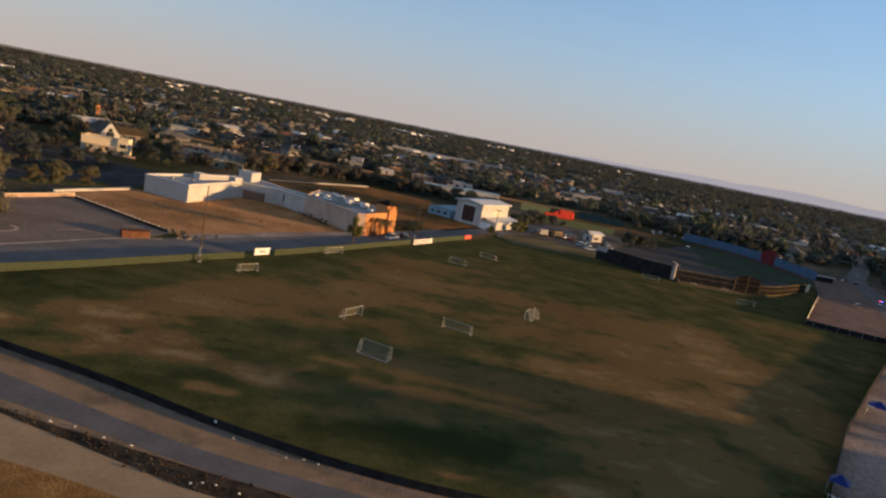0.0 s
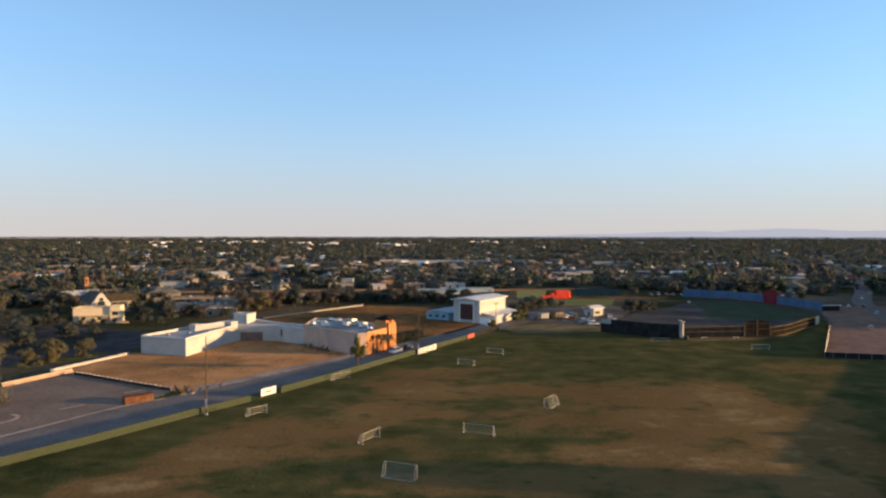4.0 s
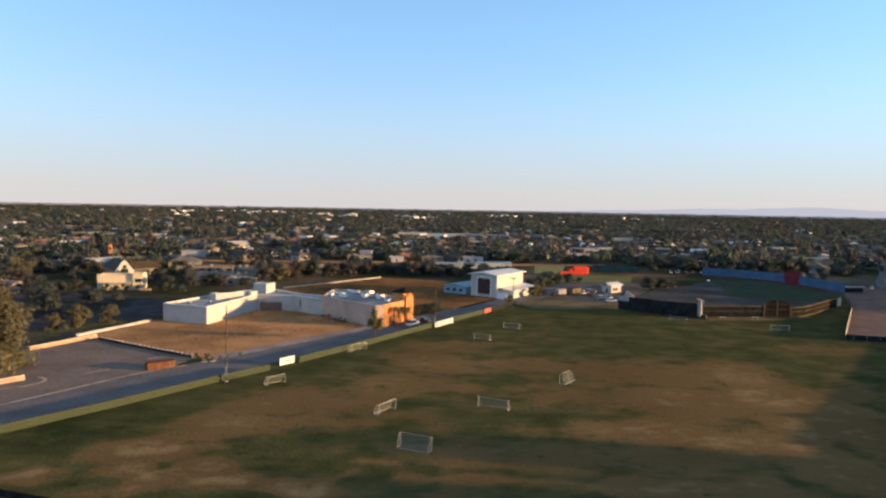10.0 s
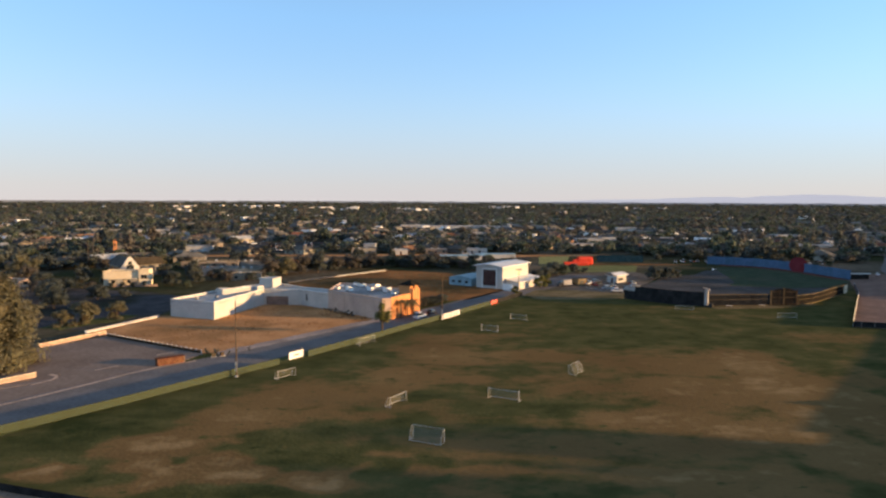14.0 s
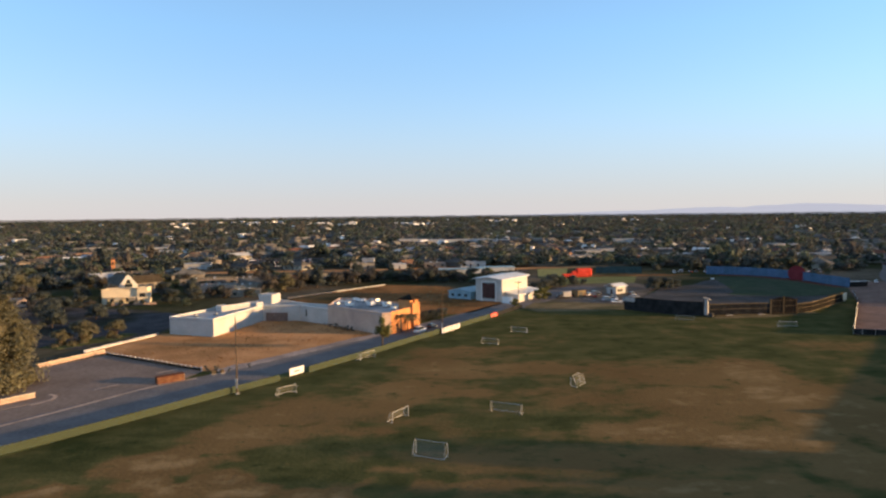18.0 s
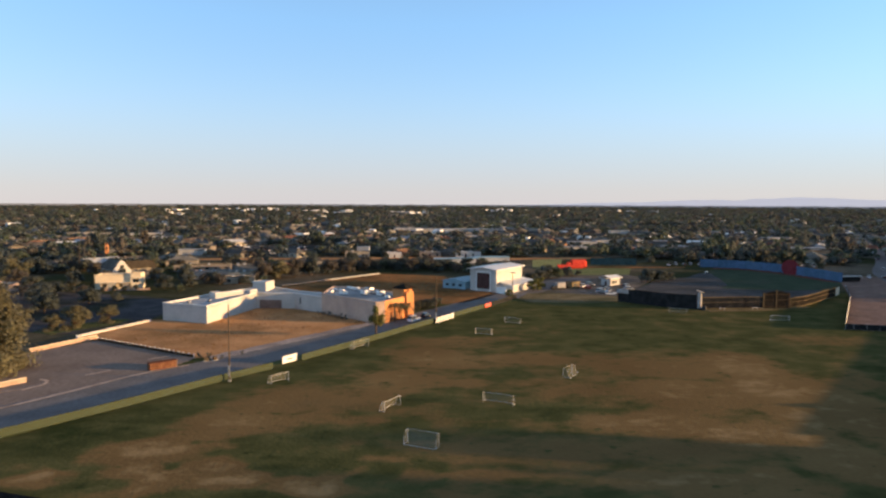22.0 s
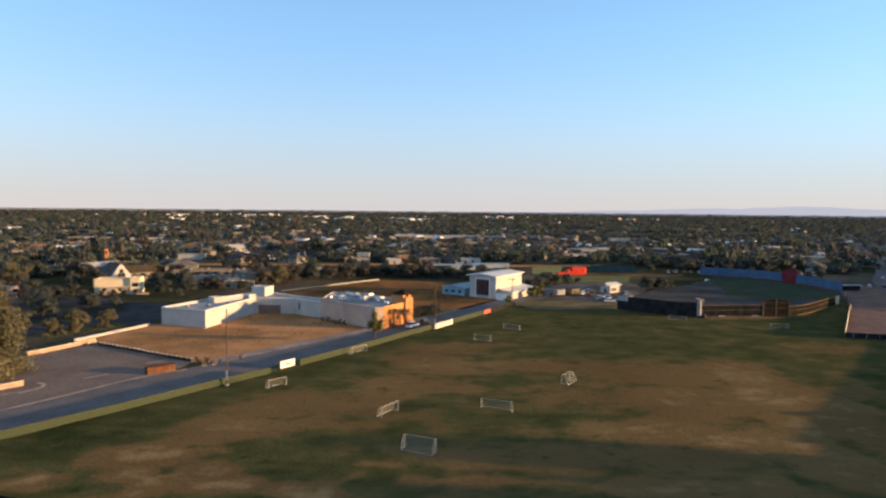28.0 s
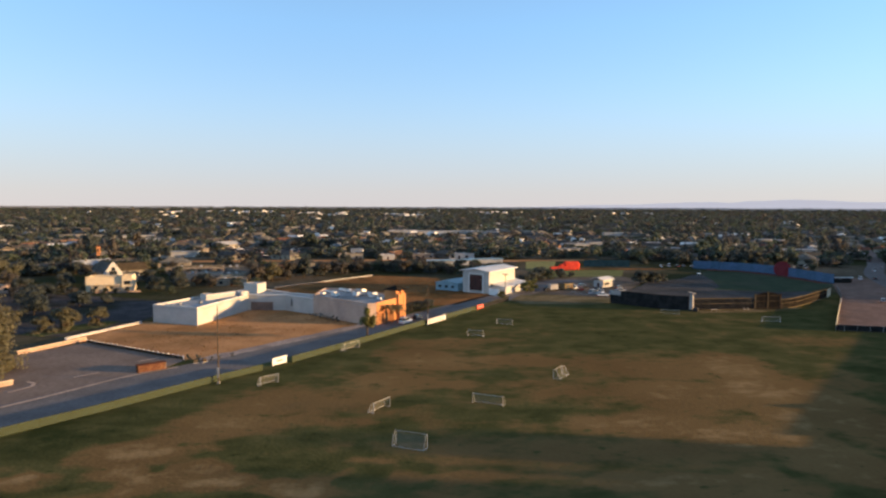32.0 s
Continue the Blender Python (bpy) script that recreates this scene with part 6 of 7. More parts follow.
# ---- houses and town ----
def house_kind(seed, w, d, h, roof_m, hip=False):
    """Meshes of a one-storey house: walls, roof with eaves, door and windows, as (part name, mesh)."""
    out = [("wall", mesh("wall", prism_walls(bmesh.new(), [(-w / 2, -d / 2), (w / 2, -d / 2), (w / 2, d / 2), (-w / 2, d / 2)], 0, h, 0.25), M["house_wall"]))]
    r = bmesh.new()
    o, top = 0.6, h + d * 0.22
    cut = d * 0.5 if hip else -o
    pts = [(-w / 2 - o, -d / 2 - o, h - 0.1), (w / 2 + o, -d / 2 - o, h - 0.1), (w / 2 + o, d / 2 + o, h - 0.1), (-w / 2 - o, d / 2 + o, h - 0.1), (-w / 2 + cut, 0, top), (w / 2 - cut, 0, top)]
    v = [r.verts.new(p) for p in pts]
    for f in ((0, 1, 5, 4), (2, 3, 4, 5), (1, 2, 5), (3, 0, 4), (3, 2, 1, 0)):
        r.faces.new([v[i] for i in f])
    out.append(("roof", mesh("roof", r, roof_m)))
    out.append(("door", mesh("door", B(-0.5, -d / 2 - 0.06, 0, 0.5, -d / 2 + 0.02, 2.1), M["dark_door"])))
    for k, x in enumerate((-w * 0.34, w * 0.26)):
        out.append(("window", mesh("window", B(x - 0.8, -d / 2 - 0.05, 0.9, x + 0.8, -d / 2 + 0.02, 2.1), M["glass"])))
    out.append(("window", mesh("window", B(w / 2 - 0.02, -1, 0.9, w / 2 + 0.05, 1, 2.1), M["glass"])))
    out.append(("chimney", mesh("chimney", B(w * 0.2, d * 0.1, h, w * 0.2 + 0.7, d * 0.1 + 0.7, top + 0.6), M["house_wall"])))
    return out


HOUSES = [house_kind(1, 16, 10, 3.0, M["house_roof"]), house_kind(2, 18, 11, 3.2, M["house_roof"], True), house_kind(3, 14, 10, 3.0, M["tile_roof"]), house_kind(4, 20, 12, 3.4, M["roof_grey"]), house_kind(5, 13, 9, 5.6, M["house_roof"], True)]
LABELS = ["low tan house with a grey shingle gable roof", "low pale house with a grey hipped roof", "low house with a brown tile roof", "long pale house with a light grey roof", "two-storey house with a grey hipped roof"]
ROWS_L = ["among dark trees", "on a tree-lined block"]


def house(k, x, y, turn):
    h = thing("house", LABELS[k] + " " + ROWS_L[k % 2], "house", (x, y, 0), turn, "houses of the town")
    for name, me in HOUSES[k]:
        part(name, me, None, h)
    return h


# The pale two-part house and the church beyond the shaded street.
def clinic():
    c = thing("cream_building", "flat roofed cream building beyond the shaded street", "building", (-145.5, 280.5, 0), 11)
    part("wall", prism_walls(bmesh.new(), [(-1.2, 0), (13.5, 0), (13.5, 9), (-1.2, 9)], 0, 6.3, 0.3), M["cream"], c)
    part("wing", prism_walls(bmesh.new(), [(13.55, -1.2), (17.6, -1.2), (17.6, 6), (13.55, 6)], 0, 7.0, 0.3), M["cream"], c)
    part("roof", B(-0.9, 0.3, 5.6, 13.2, 8.7, 5.8), M["house_roof"], c)
    part("roof", B(13.9, -0.9, 6.3, 17.3, 5.7, 6.5), M["house_roof"], c)
    for x in (2.0, 5, 8.5):
        part("window", B(x, -0.05, 1.0, x + 1.6, 0.03, 2.4), M["glass"], c)
    part("window", B(14.4, -1.26, 3.0, 16.8, -1.18, 4.7), M["glass"], c)
    part("cornice", B(-1.4, -0.25, 6.3, 13.5, 0.35, 6.55), M["cream"], c)
    part("cornice", B(13.55, -1.45, 7.0, 17.8, -0.85, 7.25), M["cream"], c)
    part("canopy", B(1, -2.0, 2.9, 13, -0.02, 3.1), M["cream"], c)
    part("low_wall", B(4, -5.0, 0, 22, -4.8, 0.8), M["pink_block"], c)
    # Darker panels added at the canopy edge stand in for its shade.
    for x in (4.6, 10.4):
        part("shade_screen", B(x, -2.4, 0, x + 2.6, -2.2, 3.0), M["house_wall"], c)


clinic()


def church():
    c = thing("church", "grey roofed church with a pale arched gable", "church", (-153.5, 310, 0), 40)
    c.scale = (1.12, 1.12, 1.05)
    part("wall", prism_walls(bmesh.new(), [(0, 0), (7, 0), (7, 20), (0, 20)], 0, 5.0, 0.4), M["house_wall"], c)
    r = bmesh.new()
    v = [r.verts.new(p) for p in ((-0.6, 0.3, 4.9), (7.6, 0.3, 4.9), (3.5, 0.3, 9.0), (-0.6, 20.6, 4.9), (7.6, 20.6, 4.9), (3.5, 20.6, 9.0))]
    for f in ((0, 2, 5, 3), (1, 4, 5, 2), (0, 1, 2), (3, 5, 4), (0, 3, 4, 1)):
        r.faces.new([v[i] for i in f])
    part("roof", r, M["house_roof"], c, "dark grey shingle gable roof")
    gb = bmesh.new()
    pts = [(-0.3, 0), (-0.3, 4.6), (1.2, 6.6), (2.4, 8.7), (3.5, 9.7), (4.6, 8.7), (5.8, 6.6), (7.3, 4.6), (7.3, 0)]
    low = [gb.verts.new((x, -0.4, z)) for x, z in pts]
    back = [gb.verts.new((x, 0.2, z)) for x, z in pts]
    gb.faces.new(low)
    gb.faces.new(list(reversed(back)))
    for i in range(len(pts)):
        k = (i + 1) % len(pts)
        gb.faces.new((low[k], low[i], back[i], back[k]))
    part("gable_front", gb, M["white_stucco"], c, "pale pointed gable front")
    part("gable_window", slab([(2.0, -0.46), (5.0, -0.46), (5.0, -0.41), (2.0, -0.41)], 0.8, 5.6), M["glass"], c)
    part("gable_window", slab([(2.7, -0.46), (4.3, -0.46), (4.3, -0.41), (2.7, -0.41)], 5.7, 7.3), M["glass"], c)
    part("hall", prism_walls(bmesh.new(), [(7.45, 3), (18, 3), (18, 15), (7.45, 15)], 0, 5.2, 0.3), M["house_wall"], c)
    hr = bmesh.new()
    v = [hr.verts.new(p) for p in ((7.3, 2.2, 5.1), (18.8, 2.2, 5.1), (18.8, 9, 8.2), (7.3, 9, 8.2), (18.8, 15.8, 5.1), (7.3, 15.8, 5.1))]
    for f in ((0, 1, 2, 3), (3, 2, 4, 5), (1, 4, 2)):
        hr.faces.new([v[i] for i in f])
    part("hall_roof", hr, M["wood"], c)
    t = thing("bell_tower", "slim ochre bell tower among trees", "tower", (-199, 395, 0), 20)
    part("shaft", B(-0.9, -0.9, 0, 0.9, 0.9, 12.0), M["orange_stucco"], t)
    hip = bmesh.new()
    bmesh.ops.create_cone(hip, cap_ends=True, segments=4, radius1=1.5, radius2=0.1, depth=1.3, matrix=Matrix.Translation((0, 0, 12.65)) @ Matrix.Rotation(radians(45), 4, "Z"))
    part("tower_roof", hip, M["tile_roof"], t)
    # Dark panels imitate the shade inside the belfry.
    for s in (-0.94, 0.88):
        part("dark_opening_panel", B(-0.45, s, 8.9, 0.45, s + 0.06, 11.0), M["dark_steel"], t)


church()
fb = thing("flat_building", "long flat roofed pink stucco building beside the shaded street", "building", (-193, 262, 0), 46)
part("wall", prism_walls(bmesh.new(), [(0, 0), (24, 0), (24, 9), (0, 9)], 0, 3.6, 0.3), M["pink_stucco"], fb)
part("roof", B(0.3, 0.3, 3.0, 23.7, 8.7, 3.2), M["roof_grey"], fb)
for x in (3, 9, 15, 20):
    part("window", B(x, -0.05, 1.0, x + 1.8, 0.03, 2.3), M["glass"], fb)
shelter((-35.5, 377, 0), 10, 6, 3, 2.8, M["wood"], "small grey roofed pavilion behind the brown field", False)
light_pole((-176.6, 323.6, 0), 18, "pale pole beside the car park", False)

KEEP = [(-125, 60), (-125, 262), (-100, 300), (-78, 318), (-30, 362), (18, 345), (44, 322), (48, 440), (150, 440), (215, 350), (262, 350), (175, 160), (60, 40)]
KEEP3 = [(140, 340), (262, 340), (250, 420), (140, 415)]
KEEP2 = [(-200, 195), (-125, 190), (-125, 312), (-176, 372), (-205, 330)]


def free(x, y, gap=10):
    if inside((x, y), KEEP) or inside((x, y), KEEP2) or inside((x, y), KEEP3) or abs(x) > y * 0.95 + 60:
        return False
    for (x0, y0), (x1, y1) in zip(RSTREET, RSTREET[1:]):
        a, b, p = Vector((x0, y0)), Vector((x1, y1)), Vector((x, y))
        t = max(0, min(1, (p - a).dot(b - a) / (b - a).length_squared))
        if (a + (b - a) * t - p).length < (gap + 7 if y < 430 else 5):
            return False
    return abs(y - (441 + 0.04 * x)) > gap + 4 or x > 130 or x < -320


rt = random.Random(21)
placed = []
for k, x, y, t in ((0, -96, 341, 12), (2, -84, 352, 20), (1, -152, 392, 15), (4, -70, 366, 10)):
    house(k, x, y, t)
    placed.append((x, y))


def flat_block(at, turn, w, d, h, wall, roof, label):
    """A low flat-roofed building with a parapet, doors and windows."""
    f = thing("low_building", label, "building", at, turn, "low buildings beyond the market")
    part("wall", prism_walls(bmesh.new(), [(-w / 2, -d / 2), (w / 2, -d / 2), (w / 2, d / 2), (-w / 2, d / 2)], 0, h, 0.3), M[wall], f)
    part("roof", B(-w / 2 + 0.25, -d / 2 + 0.25, h - 0.45, w / 2 - 0.25, d / 2 - 0.25, h - 0.25), M[roof], f)
    part("coping", B(-w / 2 - 0.1, -d / 2 - 0.1, h, w / 2 + 0.1, -d / 2 + 0.35, h + 0.14), M[wall], f)
    for k in range(max(2, int(w / 5))):
        x = -w / 2 + 1.6 + k * 5
        if k % 3 == 1:
            part("door", B(x, -d / 2 - 0.05, 0, x + 1.1, -d / 2 + 0.03, 2.2), M["dark_door"], f)
        else:
            part("window", B(x, -d / 2 - 0.05, 0.9, x + 1.7, -d / 2 + 0.03, 2.2), M["glass"], f)
    for k in range(2):
        part("roof_vent", B(-w / 4 + k * w / 3, -1, h - 0.25, -w / 4 + k * w / 3 + 1.2, 0.2, h + 0.7, bevel=0.05), M["galv"], f)


for x, y, t, w, d, h, wall, roof, label in (
        (-129, 362, 14, 30, 12, 3.4, "house_wall", "mound", "long low tan building with a tan roof"),
        (-104, 350, 14, 10, 9, 4.6, "house_wall", "mound", "square tan building with a tan roof"),
        (-113, 326, 12, 20, 11, 3.6, "pink_stucco", "house_roof", "low pink building with a dark roof"),
        (-96, 322, 12, 11, 9, 3.8, "house_wall", "house_roof", "low tan building with a dark roof"),
        (-92, 306, 14, 14, 8, 3.2, "house_wall", "house_roof", "low tan building with a dark roof"),
        (-54, 456, 6, 17, 9, 4.0, "house_wall", "mound", "low tan shop beside the cross road"),
        (-29, 452, 6, 12, 8, 3.6, "white_stucco", "roof_metal", "low white shop beside the cross road"),
        (-3, 461, 4, 15, 9, 3.4, "house_wall", "roof_grey", "low tan shop beside the cross road"),
        (24, 462, 4, 18, 9, 3.8, "white_stucco", "roof_grey", "low white shop beside the cross road")):
    flat_block((x, y, 0), t, w, d, h, wall, roof, label)
    placed.append((x, y))


def warehouse(at, turn, w, d, h, label):
    s = thing("warehouse", label, "warehouse", at, turn, "long white buildings of the town")
    part("wall", prism_walls(bmesh.new(), [(-w / 2, -d / 2), (w / 2, -d / 2), (w / 2, d / 2), (-w / 2, d / 2)], 0, h, 0.3), M["white_stucco"], s)
    part("roof", B(-w / 2 - 0.5, -d / 2 - 0.5, h, w / 2 + 0.5, d / 2 + 0.5, h + 0.4), M["roof_grey"], s)
    for k in range(int(w / 9)):
        part("door", B(-w / 2 + 3 + k * 9, -d / 2 - 0.06, 0, -w / 2 + 7 + k * 9, -d / 2 + 0.02, h * 0.6), M["galv"], s)


SHEDS_FAR = [(20, 843, 3, 92, 16, 4.6), (-34, 860, 8, 38, 16, 4.6), (68, 829, -8, 44, 16, 4.6), (39, 676, 10, 14, 10, 4.2), (-54, 495, 0, 9, 7, 4.2), (348, 652, 10, 26, 12, 4.4),
             (231, 806, 0, 24, 10, 4.6), (-262, 640, 12, 26, 12, 4.4), (-310, 700, 14, 30, 12, 4.6), (-175, 470, 8, 18, 9, 3.8)]
SHEDS_NEAR = [(131, 571, 5, 24, 10, 4.4), (150, 580, 8, 12, 9, 5.0), (212, 593, 5, 26, 12, 4.2), (112, 512, 10, 20, 10, 3.8), (196, 524, 8, 18, 10, 3.8), (300, 508, -6, 50, 12, 3.8), (62, 486, 6, 16, 9, 3.8), (160, 498, 4, 16, 9, 3.6)]
for x, y, t, w, d, hh in SHEDS_FAR + SHEDS_NEAR:
    warehouse((x, y, 0), t, w, d, hh, "long low white building among the town trees")
    placed.append((x, y))
for x, y, t, w in ((14, 412, 8, 28), (38, 424, 8, 22)):
    s = thing("long_shed", "long low shed with a blue grey metal roof", "shed", (x, y, 0), t, "sheds behind the hall")
    part("wall", prism_walls(bmesh.new(), [(-w / 2, -4), (w / 2, -4), (w / 2, 4), (-w / 2, 4)], 0, 2.8, 0.25), M["roof_grey"], s)
    part("roof", B(-w / 2 - 0.5, -4.5, 2.8, w / 2 + 0.5, 4.5, 3.05), M["blue_metal"], s)
CAR_PARK = [(-176, 470), (-100, 462), (-62, 520), (-92, 585), (-172, 560)]
YARD = [(-8, 392), (52, 398), (62, 436), (-10, 438)]
structure("car_park", slab(CAR_PARK, 0.0, 0.06), M["shaded_dark_asphalt"], "asphalt car park between the town trees")
structure("back_yard", slab(YARD, 0.0, 0.05), M["shaded_dark_asphalt"], "asphalt yard behind the hall")


def opened(x, y):
    """Clearings before the long white buildings, and the car parks."""
    if any(abs(x - sx) < w / 2 + 4 and -48 < y - sy < 16 for sx, sy, _, w, _, _ in SHEDS_FAR):
        return True
    if any(abs(x - sx) < w / 2 + 2 and -18 < y - sy < 10 for sx, sy, _, w, _, _ in SHEDS_NEAR):
        return True
    return inside((x, y), CAR_PARK) or inside((x, y), YARD)


light_pole((29.3, 905, 0), 17.0, "tall pale mast above the town trees", False)
for k in range(52):
    x, y = rt.uniform(-176, -62), rt.uniform(465, 580)
    if inside((x, y), CAR_PARK):
        p = ("car_white", "car_silver", "car_dark", "car_white")[k % 4]
        car((x, y, 0.07), 18 + 90 * (k % 2), M[p], {"car_dark": "dark car in the town car park", "car_white": "white car in the town car park", "car_silver": "silver car in the town car park"}[p], "van" if k % 5 == 0 else "sedan", "cars in the town car park")
# Houses on blocks turned like the streets.
for i in range(-30, 60):
    for j in range(-40, 60):
        x, y = (U * (i * 24.0) + V * (j * 31.0)) + Vector((0, 330))
        x, y = x + rt.uniform(-4, 4), y + rt.uniform(-4, 4)
        if 255 < math.hypot(x, y) < 650 and abs(x) < y * 0.80 + 10 and free(x, y, 12) and not opened(x, y) and rt.random() < 0.55 and not (-160 < x < 45 and y < 425):
            house(rt.choice((0, 0, 1, 1, 2, 0, 0, 1, 2, 3)), x, y, HEAD + rt.choice((0, 90, 180, 270)) + rt.uniform(-4, 4))
            placed.append((x, y))


def plant(rows, label, group):
    for k, (x, y, kind, z) in enumerate(rows):
        tree(TREES[kind], (x, y, 0), z, k * 47, {"wide": "wide dark", "round": "round green", "brown": "brownish dry", "olive": "olive green", "tall": "tall dark", "pale": "yellowish green"}[kind] + " tree " + label, group)


# Trees behind the market and the brown field, then before the cross road.
plant(((-84, 317, "brown", 1.25), (-77, 322, "olive", 1.35), (-71, 329, "brown", 1.3), (-64, 337, "tall", 0.95), (-80, 330, "wide", 1.2), (-69, 341, "wide", 1.1), (-104, 304, "wide", .8), (-98, 296, "brown", .7), (-120, 312, "wide", .8), (-58, 345, "wide", 0.8), (-88, 300, "wide", 0.6), (-80, 303, "round", 0.6)), "behind the market wall", "trees behind the market")
belt = []
for k in range(44):
    x = -54 + k * 2.25 + rt.uniform(-2.5, 2.5)
    belt.append((x, (358 - (x + 26) * 0.3 if x > -26 else 336 + (x + 54) * 0.75) + rt.uniform(4, 34), rt.choice(("wide", "wide", "brown", "round")), rt.uniform(0.62, 1.0)))
plant(belt, "in the belt behind the brown field", "tree belt behind the brown field")
plant(((-190, 296, "olive", 1.75), (-203, 312, "olive", 1.4), (-182, 284, "brown", 1.1), (-168, 272, "wide", 1.0), (-158, 252, "brown", .8), (-166, 300, "wide", .9), (-128, 240, "wide", .85), (-155, 264, "wide", .8), (-149, 287, "olive", .7), (-150, 297, "brown", .9), (-152, 273, "wide", .75), (-142, 261, "brown", .6), (-140, 232, "wide", 1.05), (-147, 243, "wide", 1.1), (-133, 221, "wide", .95), (-162, 228, "wide", .9), (-172, 240, "brown", .9), (-118, 283, "wide", .9), (-110, 292, "wide", .75), (-108, 274, "round", .55), (-121, 247, "wide", .5), (-130, 203, "olive", .8), (-146, 206, "wide", .9)), "beside the shaded street", "trees beside the shaded street")
plant(((-166, 330, "wide", 1.0), (-178, 340, "brown", .9), (-136, 318, "wide", .85), (-130, 306, "brown", .6), (-123, 340, "wide", .6), (-141, 345, "round", .7), (-190, 352, "wide", 1.0), (-214, 346, "wide", 1.2), (-226, 330, "tall", .9), (-240, 352, "wide", 1.2), (-160, 352, "olive", .8), (-120, 376, "wide", .7), (-108, 384, "brown", .7), (-88, 372, "wide", .7), (-184, 372, "round", .9), (-150, 372, "wide", .7)), "round the church", "trees round the church")
plant(((104, 312, "wide", .95), (111, 314, "wide", .85), (118, 320, "wide", .6), (160, 416, "round", .7), (172, 412, "wide", .7), (186, 408, "wide", .7), (199, 402, "round", .65), (210, 394, "wide", .6), (218, 384, "wide", .6), (228, 376, "round", .6), (214, 412, "wide", .8), (240, 398, "wide", .8), (140, 414, "wide", .6), (212, 362, "wide", .6)), "beside the ball field", "trees beside the ball field")
plant(((52, 318, "wide", .8), (57, 326, "wide", .85), (63, 330, "round", .85), (48, 310, "wide", .7), (70, 336, "wide", .75), (59, 334, "wide", .9), (66, 342, "brown", .6), (76, 340, "wide", .4)), "behind the white hall", "trees behind the white hall")
# Near trees between the houses.
GROW = [("round", "round green tree between the houses"), ("wide", "wide dark green tree between the houses"), ("olive", "olive green tree between the houses"), ("tall", "tall dark tree between the houses"), ("brown", "brownish dry tree between the houses"), ("wide", "wide dark green tree between the houses")]
n = 0
while n < 190:
    r, a = 235 + 210 * math.sqrt(rt.random()), rt.uniform(-0.72, 0.72)
    x, y = r * math.sin(a), r * math.cos(a)
    if not free(x, y, 5) or opened(x, y) or any(abs(x - hx) < 9 and -11 < y - hy < 7 for hx, hy in placed):
        continue
    if -160 < x < 45 and y < 440 and rt.random() < 0.75:
        n += 1
        continue
    kind, label = rt.choice(GROW)
    tree(TREES[kind], (x, y, 0), rt.uniform(0.5, 0.9), rt.uniform(0, 360), label, "trees of the town")
    n += 1
# Unseen tall trees, added beyond the side street to shade the ball field.
plant(tuple((259 + 4 * math.sin(k * 2.1), 247 + k * 6.2, "tall", 1.3 + 0.12 * math.sin(k * 1.3)) for k in range(15)), "beyond the side street", "tall trees beyond the side street")
# A belt of low trees off to the sunny side, and tall ones in it; their long shadows cross the field.
rb = random.Random(14)
for k in range(30):
    q = k / 33
    x, y = 99 + 100 * q + rb.uniform(-2, 2), 42 + 130 * q + rb.uniform(-1.5, 1.5)
    tree(TREES["wide" if k % 3 else "round"], (x, y, 0), rb.uniform(0.62, 0.98) * (1 if k % 3 else 1.1), k * 70, "wide dark tree in the belt beyond the gravel lot", "tree belt beyond the gravel lot")
# Unseen casters; y 70.6 and 73.2 are added only to dim a lit streak.
for k, (x, y, z) in enumerate(((127, 80.6, 1.25), (132, 82.6, 1.3), (129, 81.6, 1.2), (128, 79.6, 1.1), (134, 83.4, 1.2), (126, 82.4, 1.2), (136, 81.2, 1.3), (133, 70.6, 1.0), (129, 73.2, 1.1), (126, 55.5, 1.25), (131, 58.6, 1.35), (127, 61.0, 1.3), (133, 63.4, 1.38), (128, 65.8, 1.15), (136, 60.5, 1.4), (130, 52.5, 1.1))):
    tree(TREES["tall"], (x, y, 0), z, k * 50, "tall dark tree beyond the gravel lot", "tall trees beyond the gravel lot")
for x, y in ((141, 101), (141, 94)):
    tree(TREES["thin"], (x, y, 0), 0.92, 30, "slim tall tree beyond the gravel lot", "slim trees beyond the gravel lot")


